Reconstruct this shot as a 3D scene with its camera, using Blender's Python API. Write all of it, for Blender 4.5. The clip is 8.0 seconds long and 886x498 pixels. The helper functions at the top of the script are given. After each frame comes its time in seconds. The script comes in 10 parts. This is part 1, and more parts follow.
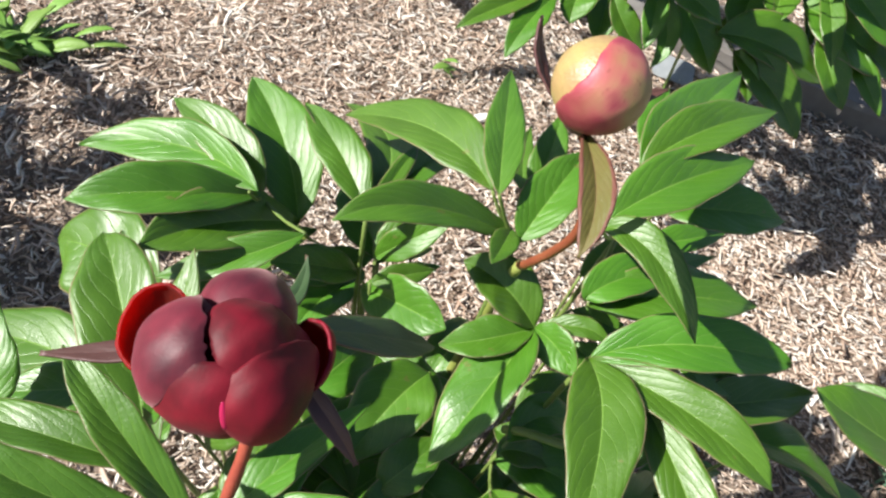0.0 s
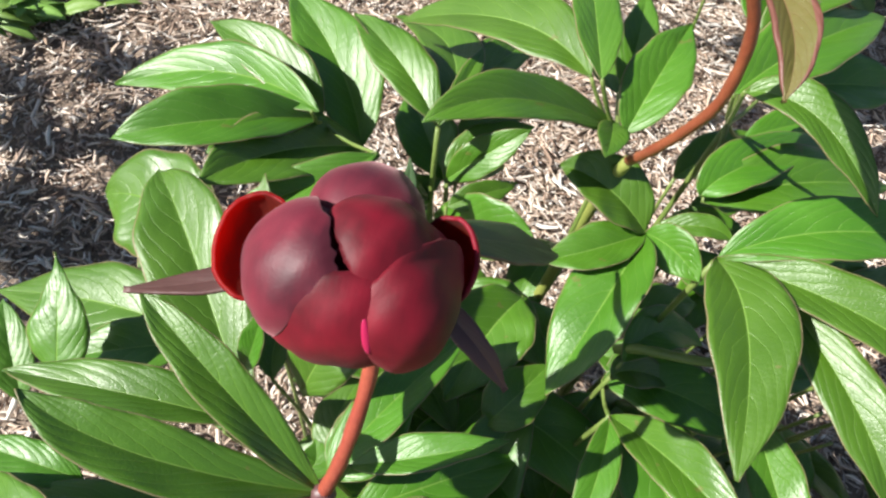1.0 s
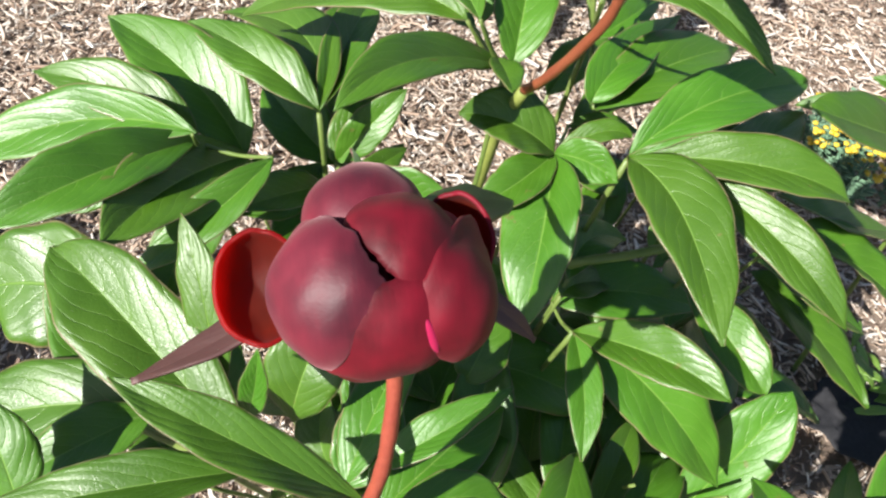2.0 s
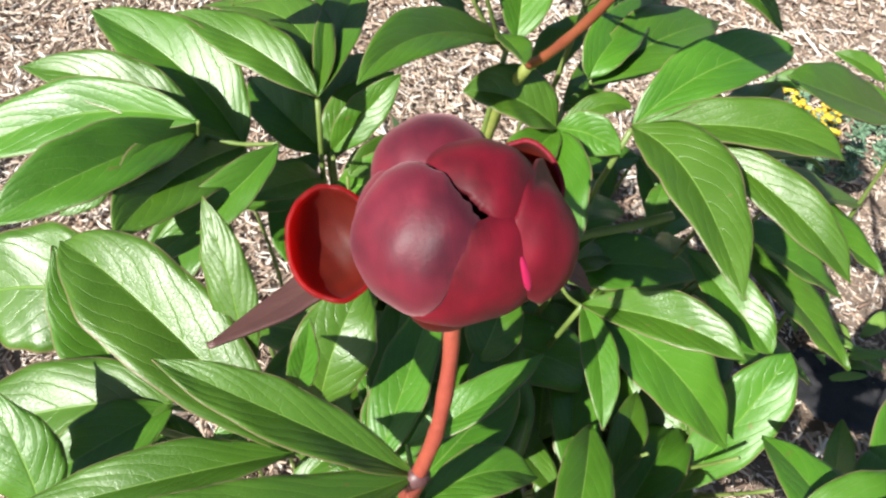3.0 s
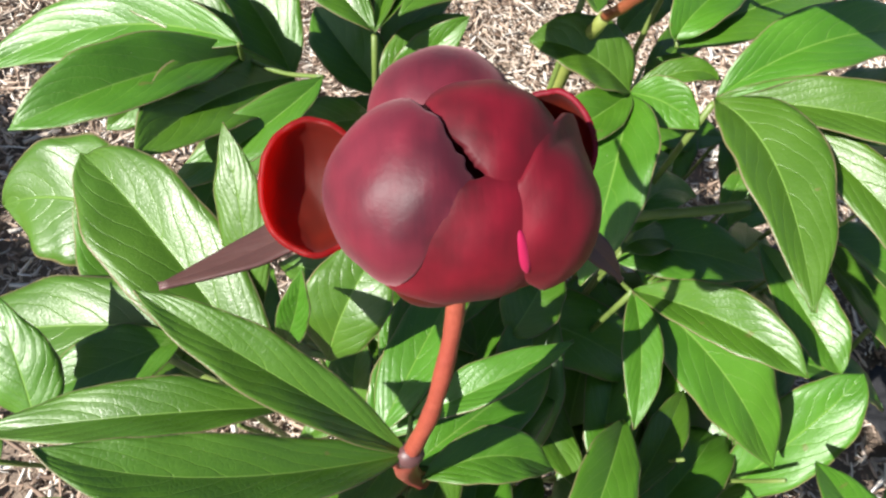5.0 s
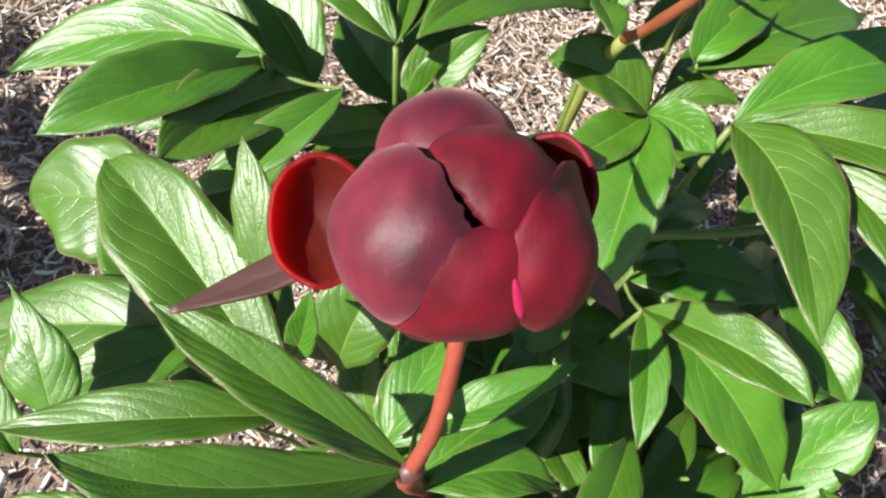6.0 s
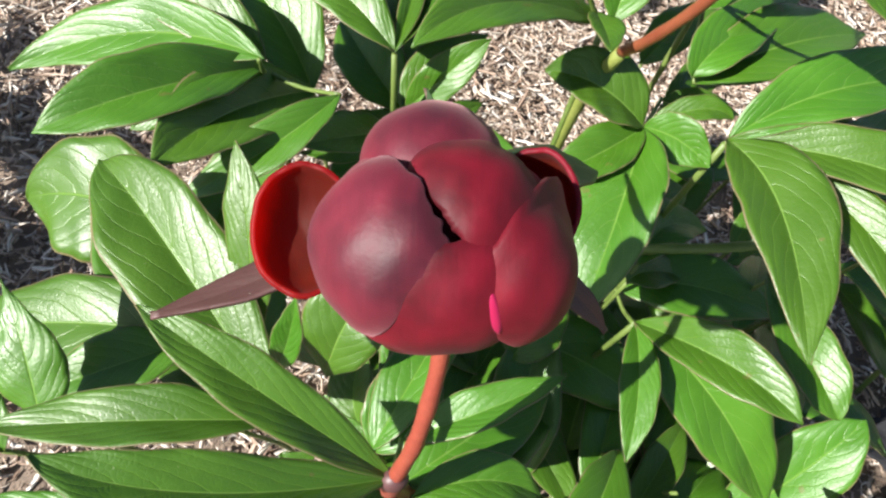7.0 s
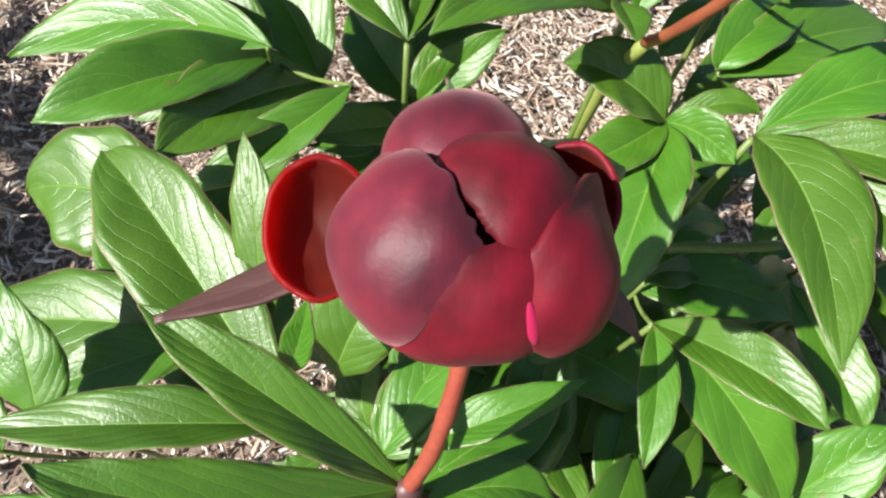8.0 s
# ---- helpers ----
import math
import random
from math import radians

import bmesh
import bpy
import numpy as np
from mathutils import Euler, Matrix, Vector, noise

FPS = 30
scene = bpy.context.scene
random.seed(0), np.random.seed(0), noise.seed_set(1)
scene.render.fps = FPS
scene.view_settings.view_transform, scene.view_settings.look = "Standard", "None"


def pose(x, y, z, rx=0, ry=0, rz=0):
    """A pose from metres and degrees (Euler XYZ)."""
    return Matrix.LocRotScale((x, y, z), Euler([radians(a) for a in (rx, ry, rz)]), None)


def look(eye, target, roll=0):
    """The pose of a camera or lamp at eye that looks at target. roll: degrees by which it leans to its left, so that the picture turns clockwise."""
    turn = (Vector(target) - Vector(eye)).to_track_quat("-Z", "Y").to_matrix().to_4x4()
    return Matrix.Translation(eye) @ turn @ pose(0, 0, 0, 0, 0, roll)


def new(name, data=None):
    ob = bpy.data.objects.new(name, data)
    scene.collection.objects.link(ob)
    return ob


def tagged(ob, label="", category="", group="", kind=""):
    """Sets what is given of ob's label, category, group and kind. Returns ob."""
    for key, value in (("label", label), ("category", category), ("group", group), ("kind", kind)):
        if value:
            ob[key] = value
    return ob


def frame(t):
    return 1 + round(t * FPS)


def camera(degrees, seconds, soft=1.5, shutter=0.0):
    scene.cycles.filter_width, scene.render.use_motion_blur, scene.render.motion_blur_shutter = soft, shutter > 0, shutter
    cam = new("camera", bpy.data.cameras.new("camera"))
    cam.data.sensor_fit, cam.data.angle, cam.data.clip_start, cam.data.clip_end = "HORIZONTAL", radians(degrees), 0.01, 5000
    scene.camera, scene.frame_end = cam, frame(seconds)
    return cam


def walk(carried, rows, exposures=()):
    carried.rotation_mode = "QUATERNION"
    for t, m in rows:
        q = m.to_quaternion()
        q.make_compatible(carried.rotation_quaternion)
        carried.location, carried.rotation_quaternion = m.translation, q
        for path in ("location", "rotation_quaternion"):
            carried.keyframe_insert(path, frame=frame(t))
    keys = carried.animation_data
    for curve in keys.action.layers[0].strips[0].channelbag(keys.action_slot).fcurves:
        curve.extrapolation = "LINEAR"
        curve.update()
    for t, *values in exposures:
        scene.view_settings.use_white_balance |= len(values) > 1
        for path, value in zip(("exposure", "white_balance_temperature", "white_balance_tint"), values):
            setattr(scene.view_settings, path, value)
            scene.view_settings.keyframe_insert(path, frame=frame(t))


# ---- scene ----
cam = camera(63.9, 8.0, soft=2.4)
EXPOSURE = 1.09
METRES, EYE, TILT, LEAN, TURN = 0.22, 0.634, -50.7, -11.3, 0.0
ROWS = [
    (0.0, 0.0, 0.0, 0.0, -0.0, 0.0, 0.0),
    (0.5, -0.0042, 0.0162, 0.0134, 2.81, -1.78, 2.1),
    (1.0, -0.1351, 0.1611, -0.0657, 1.96, -4.13, 5.6),
    (1.5, -0.2036, 0.174, -0.0296, -5.47, -8.44, 16.02),
    (3.0, -0.3973, 0.207, -0.018, -17.04, -12.09, 24.94),
    (3.5, -0.4056, 0.1883, -0.0476, -14.46, -8.9, 21.43),
    (4.0, -0.3557, 0.2259, -0.111, -11.69, -8.06, 20.16),
    (4.5, -0.3316, 0.2784, -0.0762, -10.31, -11.58, 19.64),
    (6.0, -0.294, 0.2823, -0.0299, -6.77, -12.19, 17.45),
    (6.5, -0.3006, 0.2584, 0.0115, -6.03, -11.18, 16.48),
    (7.0, -0.277, 0.2815, -0.0285, -6.32, -11.69, 16.07),
    (7.5, -0.2857, 0.3232, -0.049, -6.58, -12.18, 15.03),
    (8.0, -0.2909, 0.327, -0.0269, -6.0, -12.08, 15.65),
]
walk(cam, [(t, pose(0, 0, EYE, TILT, LEAN, TURN) @ pose(METRES * x, METRES * y, METRES * z, 90 + pitch, roll, yaw)) for t, x, y, z, yaw, pitch, roll in ROWS], exposures=[(0.0, EXPOSURE), (8.0, EXPOSURE)])

# ---- light ----
SUN_AZIMUTH, SUN_HEIGHT = 192.0, 42.0
world = bpy.data.worlds.new("sky")
scene.world = world
world.use_nodes = True
wn = world.node_tree
sky = wn.nodes.new("ShaderNodeTexSky")
sky.sky_type = "NISHITA"
sky.sun_disc = False
sky.sun_elevation = radians(SUN_HEIGHT)
sky.sun_rotation = radians(90 - SUN_AZIMUTH)
wn.nodes["Background"].inputs["Strength"].default_value = 0.053
wn.links.new(sky.outputs["Color"], wn.nodes["Background"].inputs["Color"])
sun = new("sun", bpy.data.lights.new("sun", "SUN"))
sun.data.energy = 5.0
sun.data.angle = radians(0.55)
sun.data.color = (1.0, 0.965, 0.91)
toward = Vector((math.cos(radians(SUN_AZIMUTH)) * math.cos(radians(SUN_HEIGHT)), math.sin(radians(SUN_AZIMUTH)) * math.cos(radians(SUN_HEIGHT)), math.sin(radians(SUN_HEIGHT))))
sun.matrix_world = look(tuple(toward * 6), (0, 0, 0))


# ---- materials ----
def material(name):
    m = bpy.data.materials.new(name)
    m.use_nodes = True
    nt = m.node_tree
    b = nt.nodes["Principled BSDF"]

    def node(kind, **values):
        n = nt.nodes.new(kind)
        for key, value in values.items():
            n.inputs[key.replace("_", " ")].default_value = value
        return n

    def link(a, sock, n, key):
        nt.links.new(a.outputs[sock], n.inputs[key])

    return m, b, node, link, nt


def ramp(nt, *stops):
    r = nt.nodes.new("ShaderNodeValToRGB")
    el = r.color_ramp.elements
    while len(el) < len(stops):
        el.new(0.5)
    for e, (p, c) in zip(el, stops):
        e.position, e.color = p, (*c, 1)
    return r


def mixer(nt, a, b, fac, mode="MIX"):
    n = nt.nodes.new("ShaderNodeMix")
    n.data_type, n.blend_type = "RGBA", mode
    for key, v in ((6, a), (7, b), (0, fac)):
        if isinstance(v, tuple):
            n.inputs[key].default_value = (*v, 1)
        elif isinstance(v, (int, float)):
            n.inputs[key].default_value = v
        else:
            nt.links.new(v, n.inputs[key])
    return n.outputs[2]


def maths(nt, op, a, b=0.0, c=0.0):
    n = nt.nodes.new("ShaderNodeMath")
    n.operation = op
    for k, v in enumerate((a, b, c)):
        if isinstance(v, (int, float)):
            n.inputs[k].default_value = v
        else:
            nt.links.new(v, n.inputs[k])
    return n.outputs[0]


def leaf_material(name, dark, light, vein, edge, rough, translucent, relief=1.0, margin=0.968):
    """Leaf blade: UV x runs along the midrib, y from margin to margin."""
    m, b, node, link, nt = material(name)
    uv = nt.nodes.new("ShaderNodeUVMap")
    sep = node("ShaderNodeSeparateXYZ")
    link(uv, "UV", sep, "Vector")
    u, v = sep.outputs[0], sep.outputs[1]
    side = maths(nt, "ABSOLUTE", maths(nt, "MULTIPLY_ADD", v, 2.0, -1.0))
    co = nt.nodes.new("ShaderNodeTexCoord")
    info = nt.nodes.new("ShaderNodeObjectInfo")
    wob = node("ShaderNodeTexNoise", Scale=110.0, Detail=4.0)
    link(co, "Object", wob, "Vector")
    wobble = maths(nt, "MULTIPLY_ADD", wob.outputs["Fac"], 0.08, -0.04)
    # side veins sweep forward from the midrib
    bend = maths(nt, "MULTIPLY", maths(nt, "POWER", side, 1.4), 0.40)
    run = maths(nt, "ADD", maths(nt, "SUBTRACT", u, bend), wobble)
    saw = maths(nt, "PINGPONG", maths(nt, "ADD", run, maths(nt, "MULTIPLY", info.outputs["Random"], 0.1)), 0.062)
    veins = maths(nt, "SUBTRACT", 1.0, maths(nt, "SMOOTH_MIN", maths(nt, "MULTIPLY", saw, 185.0), 1.0, 0.3))
    veins = maths(nt, "MAXIMUM", veins, 0.0)
    rib = maths(nt, "SUBTRACT", 1.0, maths(nt, "MINIMUM", maths(nt, "DIVIDE", side, maths(nt, "MULTIPLY_ADD", u, -0.035, 0.052)), 1.0))
    pillow = maths(nt, "POWER", maths(nt, "MULTIPLY", saw, 16.1), 0.6)
    n1 = node("ShaderNodeTexNoise", Scale=28.0, Detail=4.0)
    n2 = node("ShaderNodeTexNoise", Scale=560.0, Detail=4.0)
    n3 = node("ShaderNodeTexVoronoi", Scale=620.0)
    n3.feature = "DISTANCE_TO_EDGE"
    for n in (n1, n2, n3):
        link(co, "Object", n, "Vector")
    base = mixer(nt, dark, light, maths(nt, "MULTIPLY_ADD", n1.outputs["Fac"], 1.3, -0.15))
    tone = maths(nt, "MULTIPLY_ADD", info.outputs["Random"], 0.35, 0.82)
    hsv = node("ShaderNodeHueSaturation")
    nt.links.new(base, hsv.inputs["Color"])
    nt.links.new(tone, hsv.inputs["Value"])
    nt.links.new(maths(nt, "MULTIPLY_ADD", info.outputs["Random"], 0.022, 0.489), hsv.inputs["Hue"])
    col = mixer(nt, hsv.outputs["Color"], tuple(c * 0.72 for c in dark), maths(nt, "MULTIPLY", n2.outputs["Fac"], 0.35))
    net = maths(nt, "SUBTRACT", 1.0, maths(nt, "MINIMUM", maths(nt, "MULTIPLY", n3.outputs["Distance"], 7.0), 1.0))
    col = mixer(nt, col, tuple(c * 0.8 for c in vein), maths(nt, "MULTIPLY", net, 0.05))
    col = mixer(nt, col, vein, maths(nt, "MULTIPLY", veins, 0.27))
    col = mixer(nt, col, vein, maths(nt, "MULTIPLY", rib, 0.65))
    rim = maths(nt, "GREATER_THAN", maths(nt, "ADD", side, maths(nt, "MULTIPLY", wobble, 3.0 if margin < 0.9 else 0.3)), margin)
    col = mixer(nt, col, edge, maths(nt, "MULTIPLY", rim, 0.75))
    dust = maths(nt, "GREATER_THAN", node_noise(nt, co, 1500.0), 0.76)
    col = mixer(nt, col, (0.55, 0.60, 0.40), maths(nt, "MULTIPLY", dust, 0.55))
    spots = maths(nt, "GREATER_THAN", node_noise(nt, co, 130.0), 0.735)
    col = mixer(nt, col, (0.16, 0.13, 0.04), maths(nt, "MULTIPLY", spots, 0.5))
    nt.links.new(col, b.inputs["Base Color"])
    nt.links.new(maths(nt, "MULTIPLY_ADD", n1.outputs["Fac"], 0.2, rough - 0.1), b.inputs["Roughness"])
    b.inputs["IOR"].default_value = 1.64
    height = maths(nt, "ADD", maths(nt, "MULTIPLY", pillow, 0.30), maths(nt, "MULTIPLY", veins, -0.34))
    height = maths(nt, "ADD", height, maths(nt, "MULTIPLY", rib, -1.2))
    height = maths(nt, "ADD", height, maths(nt, "MULTIPLY", n2.outputs["Fac"], 0.12))
    height = maths(nt, "ADD", height, maths(nt, "MULTIPLY", net, -0.10))
    height = maths(nt, "ADD", height, maths(nt, "MULTIPLY", wob.outputs["Fac"], 0.60))
    bump = node("ShaderNodeBump", Strength=0.38 * relief, Distance=0.0010)
    nt.links.new(height, bump.inputs["Height"])
    link(bump, "Normal", b, "Normal")
    tr = nt.nodes.new("ShaderNodeBsdfTranslucent")
    nt.links.new(mixer(nt, col, (0.22, 0.42, 0.02), 0.5), tr.inputs["Color"])
    ms = nt.nodes.new("ShaderNodeMixShader")
    ms.inputs[0].default_value = translucent
    nt.links.new(b.outputs[0], ms.inputs[1])
    nt.links.new(tr.outputs[0], ms.inputs[2])
    nt.links.new(ms.outputs[0], nt.nodes["Material Output"].inputs["Surface"])
    return m


def node_noise(nt, co, scale):
    n = nt.nodes.new("ShaderNodeTexNoise")
    n.inputs["Scale"].default_value = scale
    n.inputs["Detail"].default_value = 2.0
    nt.links.new(co.outputs["Object"], n.inputs["Vector"])
    return n.outputs["Fac"]


def petal_material(name, deep, bright, rough, translucent, sheen, glow_col):
    m, b, node, link, nt = material(name)
    co = nt.nodes.new("ShaderNodeTexCoord")
    uv = nt.nodes.new("ShaderNodeUVMap")
    stretch = node("ShaderNodeMapping")
    stretch.inputs["Scale"].default_value = (1.2, 12.0, 1.0)
    link(uv, "UV", stretch, "Vector")
    streak = node("ShaderNodeTexNoise", Scale=3.0, Detail=5.0)
    link(stretch, "Vector", streak, "Vector")
    blotch = node("ShaderNodeTexNoise", Scale=75.0, Detail=3.0)
    link(co, "Object", blotch, "Vector")
    fine = node("ShaderNodeTexNoise", Scale=900.0, Detail=2.0)
    link(co, "Object", fine, "Vector")
    f = maths(nt, "ADD", maths(nt, "MULTIPLY", streak.outputs["Fac"], 0.26), maths(nt, "MULTIPLY_ADD", blotch.outputs["Fac"], 2.0, -0.74))
    col = mixer(nt, deep, bright, f)
    nt.links.new(col, b.inputs["Base Color"])
    b.inputs["Roughness"].default_value = rough
    b.inputs["Sheen Weight"].default_value = sheen
    b.inputs["Sheen Roughness"].default_value = 0.45
    b.inputs["Specular IOR Level"].default_value = 0.28
    b.inputs["Sheen Tint"].default_value = (1.0, 0.58, 0.62, 1)
    bump = node("ShaderNodeBump", Strength=0.22, Distance=0.0006)
    nt.links.new(maths(nt, "ADD", maths(nt, "MULTIPLY", streak.outputs["Fac"], 0.12), maths(nt, "MULTIPLY", fine.outputs["Fac"], 0.35)), bump.inputs["Height"])
    link(bump, "Normal", b, "Normal")
    tr = nt.nodes.new("ShaderNodeBsdfTranslucent")
    tr.inputs["Color"].default_value = (*glow_col, 1)
    ms = nt.nodes.new("ShaderNodeMixShader")
    ms.inputs[0].default_value = translucent
    nt.links.new(b.outputs[0], ms.inputs[1])
    nt.links.new(tr.outputs[0], ms.inputs[2])
    nt.links.new(ms.outputs[0], nt.nodes["Material Output"].inputs["Surface"])
    return m


def plain_material(name, a, c, scale, rough, bump_mm=0.5, detail=5.0, island=0.0):
    m, b, node, link, nt = material(name)
    co = nt.nodes.new("ShaderNodeTexCoord")
    n = node("ShaderNodeTexNoise", Scale=scale, Detail=detail)
    n2 = node("ShaderNodeTexNoise", Scale=scale * 9, Detail=3.0)
    for k in (n, n2):
        link(co, "Object", k, "Vector")
    col = mixer(nt, a, c, maths(nt, "MULTIPLY_ADD", n.outputs["Fac"], 1.8, -0.4))
    col = mixer(nt, col, tuple(v * 0.6 for v in a), maths(nt, "MULTIPLY", n2.outputs["Fac"], 0.45))
    nt.links.new(col, b.inputs["Base Color"])
    b.inputs["Roughness"].default_value = rough
    bump = node("ShaderNodeBump", Strength=0.6, Distance=bump_mm / 1000)
    nt.links.new(n2.outputs["Fac"], bump.inputs["Height"])
    link(bump, "Normal", b, "Normal")
    return m


def mulch_material():
    m, b, node, link, nt = material("bark_mulch")
    geo = nt.nodes.new("ShaderNodeNewGeometry")
    co = nt.nodes.new("ShaderNodeTexCoord")
    r = ramp(nt, (0.0, (0.16, 0.105, 0.075)), (0.14, (0.34, 0.240, 0.175)), (0.36, (0.55, 0.425, 0.330)), (0.66, (0.72, 0.610, 0.510)), (0.88, (0.82, 0.76, 0.68)), (1.0, (0.85, 0.82, 0.77)))
    nt.links.new(geo.outputs["Random Per Island"], r.inputs["Fac"])
    n = node("ShaderNodeTexNoise", Scale=260.0, Detail=4.0)
    big = node("ShaderNodeTexNoise", Scale=5.0, Detail=3.0)
    for k in (n, big):
        link(co, "Object", k, "Vector")
    col = mixer(nt, r.outputs["Color"], (0.14, 0.085, 0.055), maths(nt, "MULTIPLY_ADD", n.outputs["Fac"], 0.9, -0.38))
    col = mixer(nt, col, (0.16, 0.10, 0.07), maths(nt, "MULTIPLY_ADD", big.outputs["Fac"], 0.7, -0.26))
    nt.links.new(col, b.inputs["Base Color"])
    b.inputs["Roughness"].default_value = 0.75
    bump = node("ShaderNodeBump", Strength=0.6, Distance=0.001)
    link(n, "Fac", bump, "Height")
    link(bump, "Normal", b, "Normal")
    return m


LEAF = leaf_material("leaf_green", (0.043, 0.130, 0.007), (0.096, 0.240, 0.013), (0.22, 0.38, 0.07), (0.24, 0.17, 0.10), 0.41, 0.22)
LEAF_UNDER = leaf_material("leaf_underside", (0.085, 0.20, 0.055), (0.13, 0.27, 0.08), (0.26, 0.36, 0.14), (0.25, 0.15, 0.10), 0.55, 0.16, 0.6)
SEPAL = leaf_material("sepal_maroon", (0.065, 0.023, 0.024), (0.120, 0.048, 0.036), (0.13, 0.055, 0.045), (0.12, 0.05, 0.05), 0.5, 0.15, 0.4)
SEPAL_GREEN = leaf_material("sepal_green", (0.035, 0.085, 0.028), (0.07, 0.12, 0.035), (0.11, 0.14, 0.05), (0.16, 0.07, 0.06), 0.5, 0.15, 0.4)
BRACT = leaf_material("bract_olive_red", (0.095, 0.125, 0.018), (0.15, 0.095, 0.030), (0.18, 0.07, 0.045), (0.18, 0.045, 0.05), 0.5, 0.22, 0.8, 0.80)
PETAL = petal_material("petal_maroon", (0.050, 0.005, 0.012), (0.205, 0.016, 0.034), 0.50, 0.05, 0.28, (0.7, 0.01, 0.05))
PETAL_RED = petal_material("petal_crimson", (0.045, 0.002, 0.005), (0.240, 0.005, 0.020), 0.58, 0.08, 0.03, (0.8, 0.01, 0.05))
PETAL_PINK = petal_material("petal_pink", (0.36, 0.010, 0.06), (0.52, 0.025, 0.11), 0.4, 0.30, 0.1, (0.9, 0.04, 0.25))
PETAL_CUP = petal_material("petal_outer_red", (0.16, 0.008, 0.010), (0.30, 0.016, 0.016), 0.5, 0.55, 0.12, (0.92, 0.045, 0.022))
PETAL_IN = petal_material("petal_red_inside", (0.060, 0.007, 0.003), (0.125, 0.013, 0.005), 0.55, 0.32, 0.05, (0.92, 0.040, 0.016))
STEM_RED = plain_material("stem_red", (0.25, 0.042, 0.030), (0.36, 0.085, 0.046), 60.0, 0.45)
STEM_BROWN = plain_material("stem_brown_red", (0.20, 0.045, 0.024), (0.30, 0.095, 0.040), 60.0, 0.42)
STALK = plain_material("leaf_stalk_green", (0.10, 0.17, 0.03), (0.20, 0.25, 0.07), 50.0, 0.45)
STEM_GREEN = plain_material("stem_green", (0.17, 0.22, 0.04), (0.33, 0.34, 0.10), 50.0, 0.45)
SOIL = plain_material("soil", (0.15, 0.11, 0.085), (0.32, 0.25, 0.19), 60.0, 0.9, 4.0)
MULCH = mulch_material()
TIMBER = plain_material("grey_timber", (0.11, 0.10, 0.09), (0.22, 0.205, 0.19), 9.0, 0.85, 1.5)
YELLOW = plain_material("yellow_petals", (0.58, 0.34, 0.02), (0.72, 0.60, 0.06), 60.0, 0.5)
BLUEGREEN = plain_material("blue_green_foliage", (0.10, 0.20, 0.12), (0.18, 0.30, 0.18), 60.0, 0.6)
TAG = plain_material("weathered_tag", (0.24, 0.26, 0.27), (0.36, 0.38, 0.39), 40.0, 0.35)


# ---- building blocks ----
def put(name, verts, faces, mats, parent=None, label="", face_mats=None, uvs=None, smooth=True):
    me = bpy.data.meshes.new(name)
    me.from_pydata([tuple(v) for v in verts], [], faces)
    for m in mats if isinstance(mats, (tuple, list)) else (mats,):
        me.materials.append(m)
    if face_mats is not None:
        me.polygons.foreach_set("material_index", face_mats)
    if uvs is not None:
        layer = me.uv_layers.new(name="UVMap")
        idx = np.zeros(len(me.loops), dtype=np.int32)
        me.loops.foreach_get("vertex_index", idx)
        layer.data.foreach_set("uv", np.asarray(uvs, dtype=np.float32)[idx].ravel())
    me.polygons.foreach_set("use_smooth", [smooth] * len(me.polygons))
    me.update()
    ob = new(name, me)
    if parent is not None:
        ob.parent = parent
    if label:
        ob["label"] = label
    return ob


def thing(name, label, category, at=(0, 0, 0), group="", kind=""):
    ob = new(name)
    ob.location = at
    return tagged(ob, label, category, group, kind)


def shell(grid, thick, normals):
    """A two-sided sheet from a grid of points: top, underside and rim."""
    nu, nv = grid.shape[:2]
    top = grid.reshape(-1, 3)
    low = (grid - normals * thick).reshape(-1, 3)
    n = nu * nv
    faces, mats = [], []
    for i in range(nu - 1):
        for j in range(nv - 1):
            a, b, c, d = i * nv + j, i * nv + j + 1, (i + 1) * nv + j + 1, (i + 1) * nv + j
            faces += [(a, b, c, d), (n + d, n + c, n + b, n + a)]
            mats += [0, 1]
    rim = [i * nv for i in range(nu)] + [(nu - 1) * nv + j for j in range(1, nv)] + [i * nv + nv - 1 for i in range(nu - 2, -1, -1)] + [j for j in range(nv - 2, 0, -1)]
    for a, b in zip(rim, rim[1:] + rim[:1]):
        faces.append((a, b, n + b, n + a))
        mats.append(0)
    return np.vstack([top, low]), faces, mats


def grid_normals(g):
    du, dv = np.gradient(g, axis=0), np.gradient(g, axis=1)
    n = np.cross(du, dv)
    n /= np.maximum(np.linalg.norm(n, axis=2, keepdims=True), 1e-9)
    return n


def unit(v):
    v = np.asarray(v, float)
    return v / np.linalg.norm(v)


LEAF_SEED = [7]


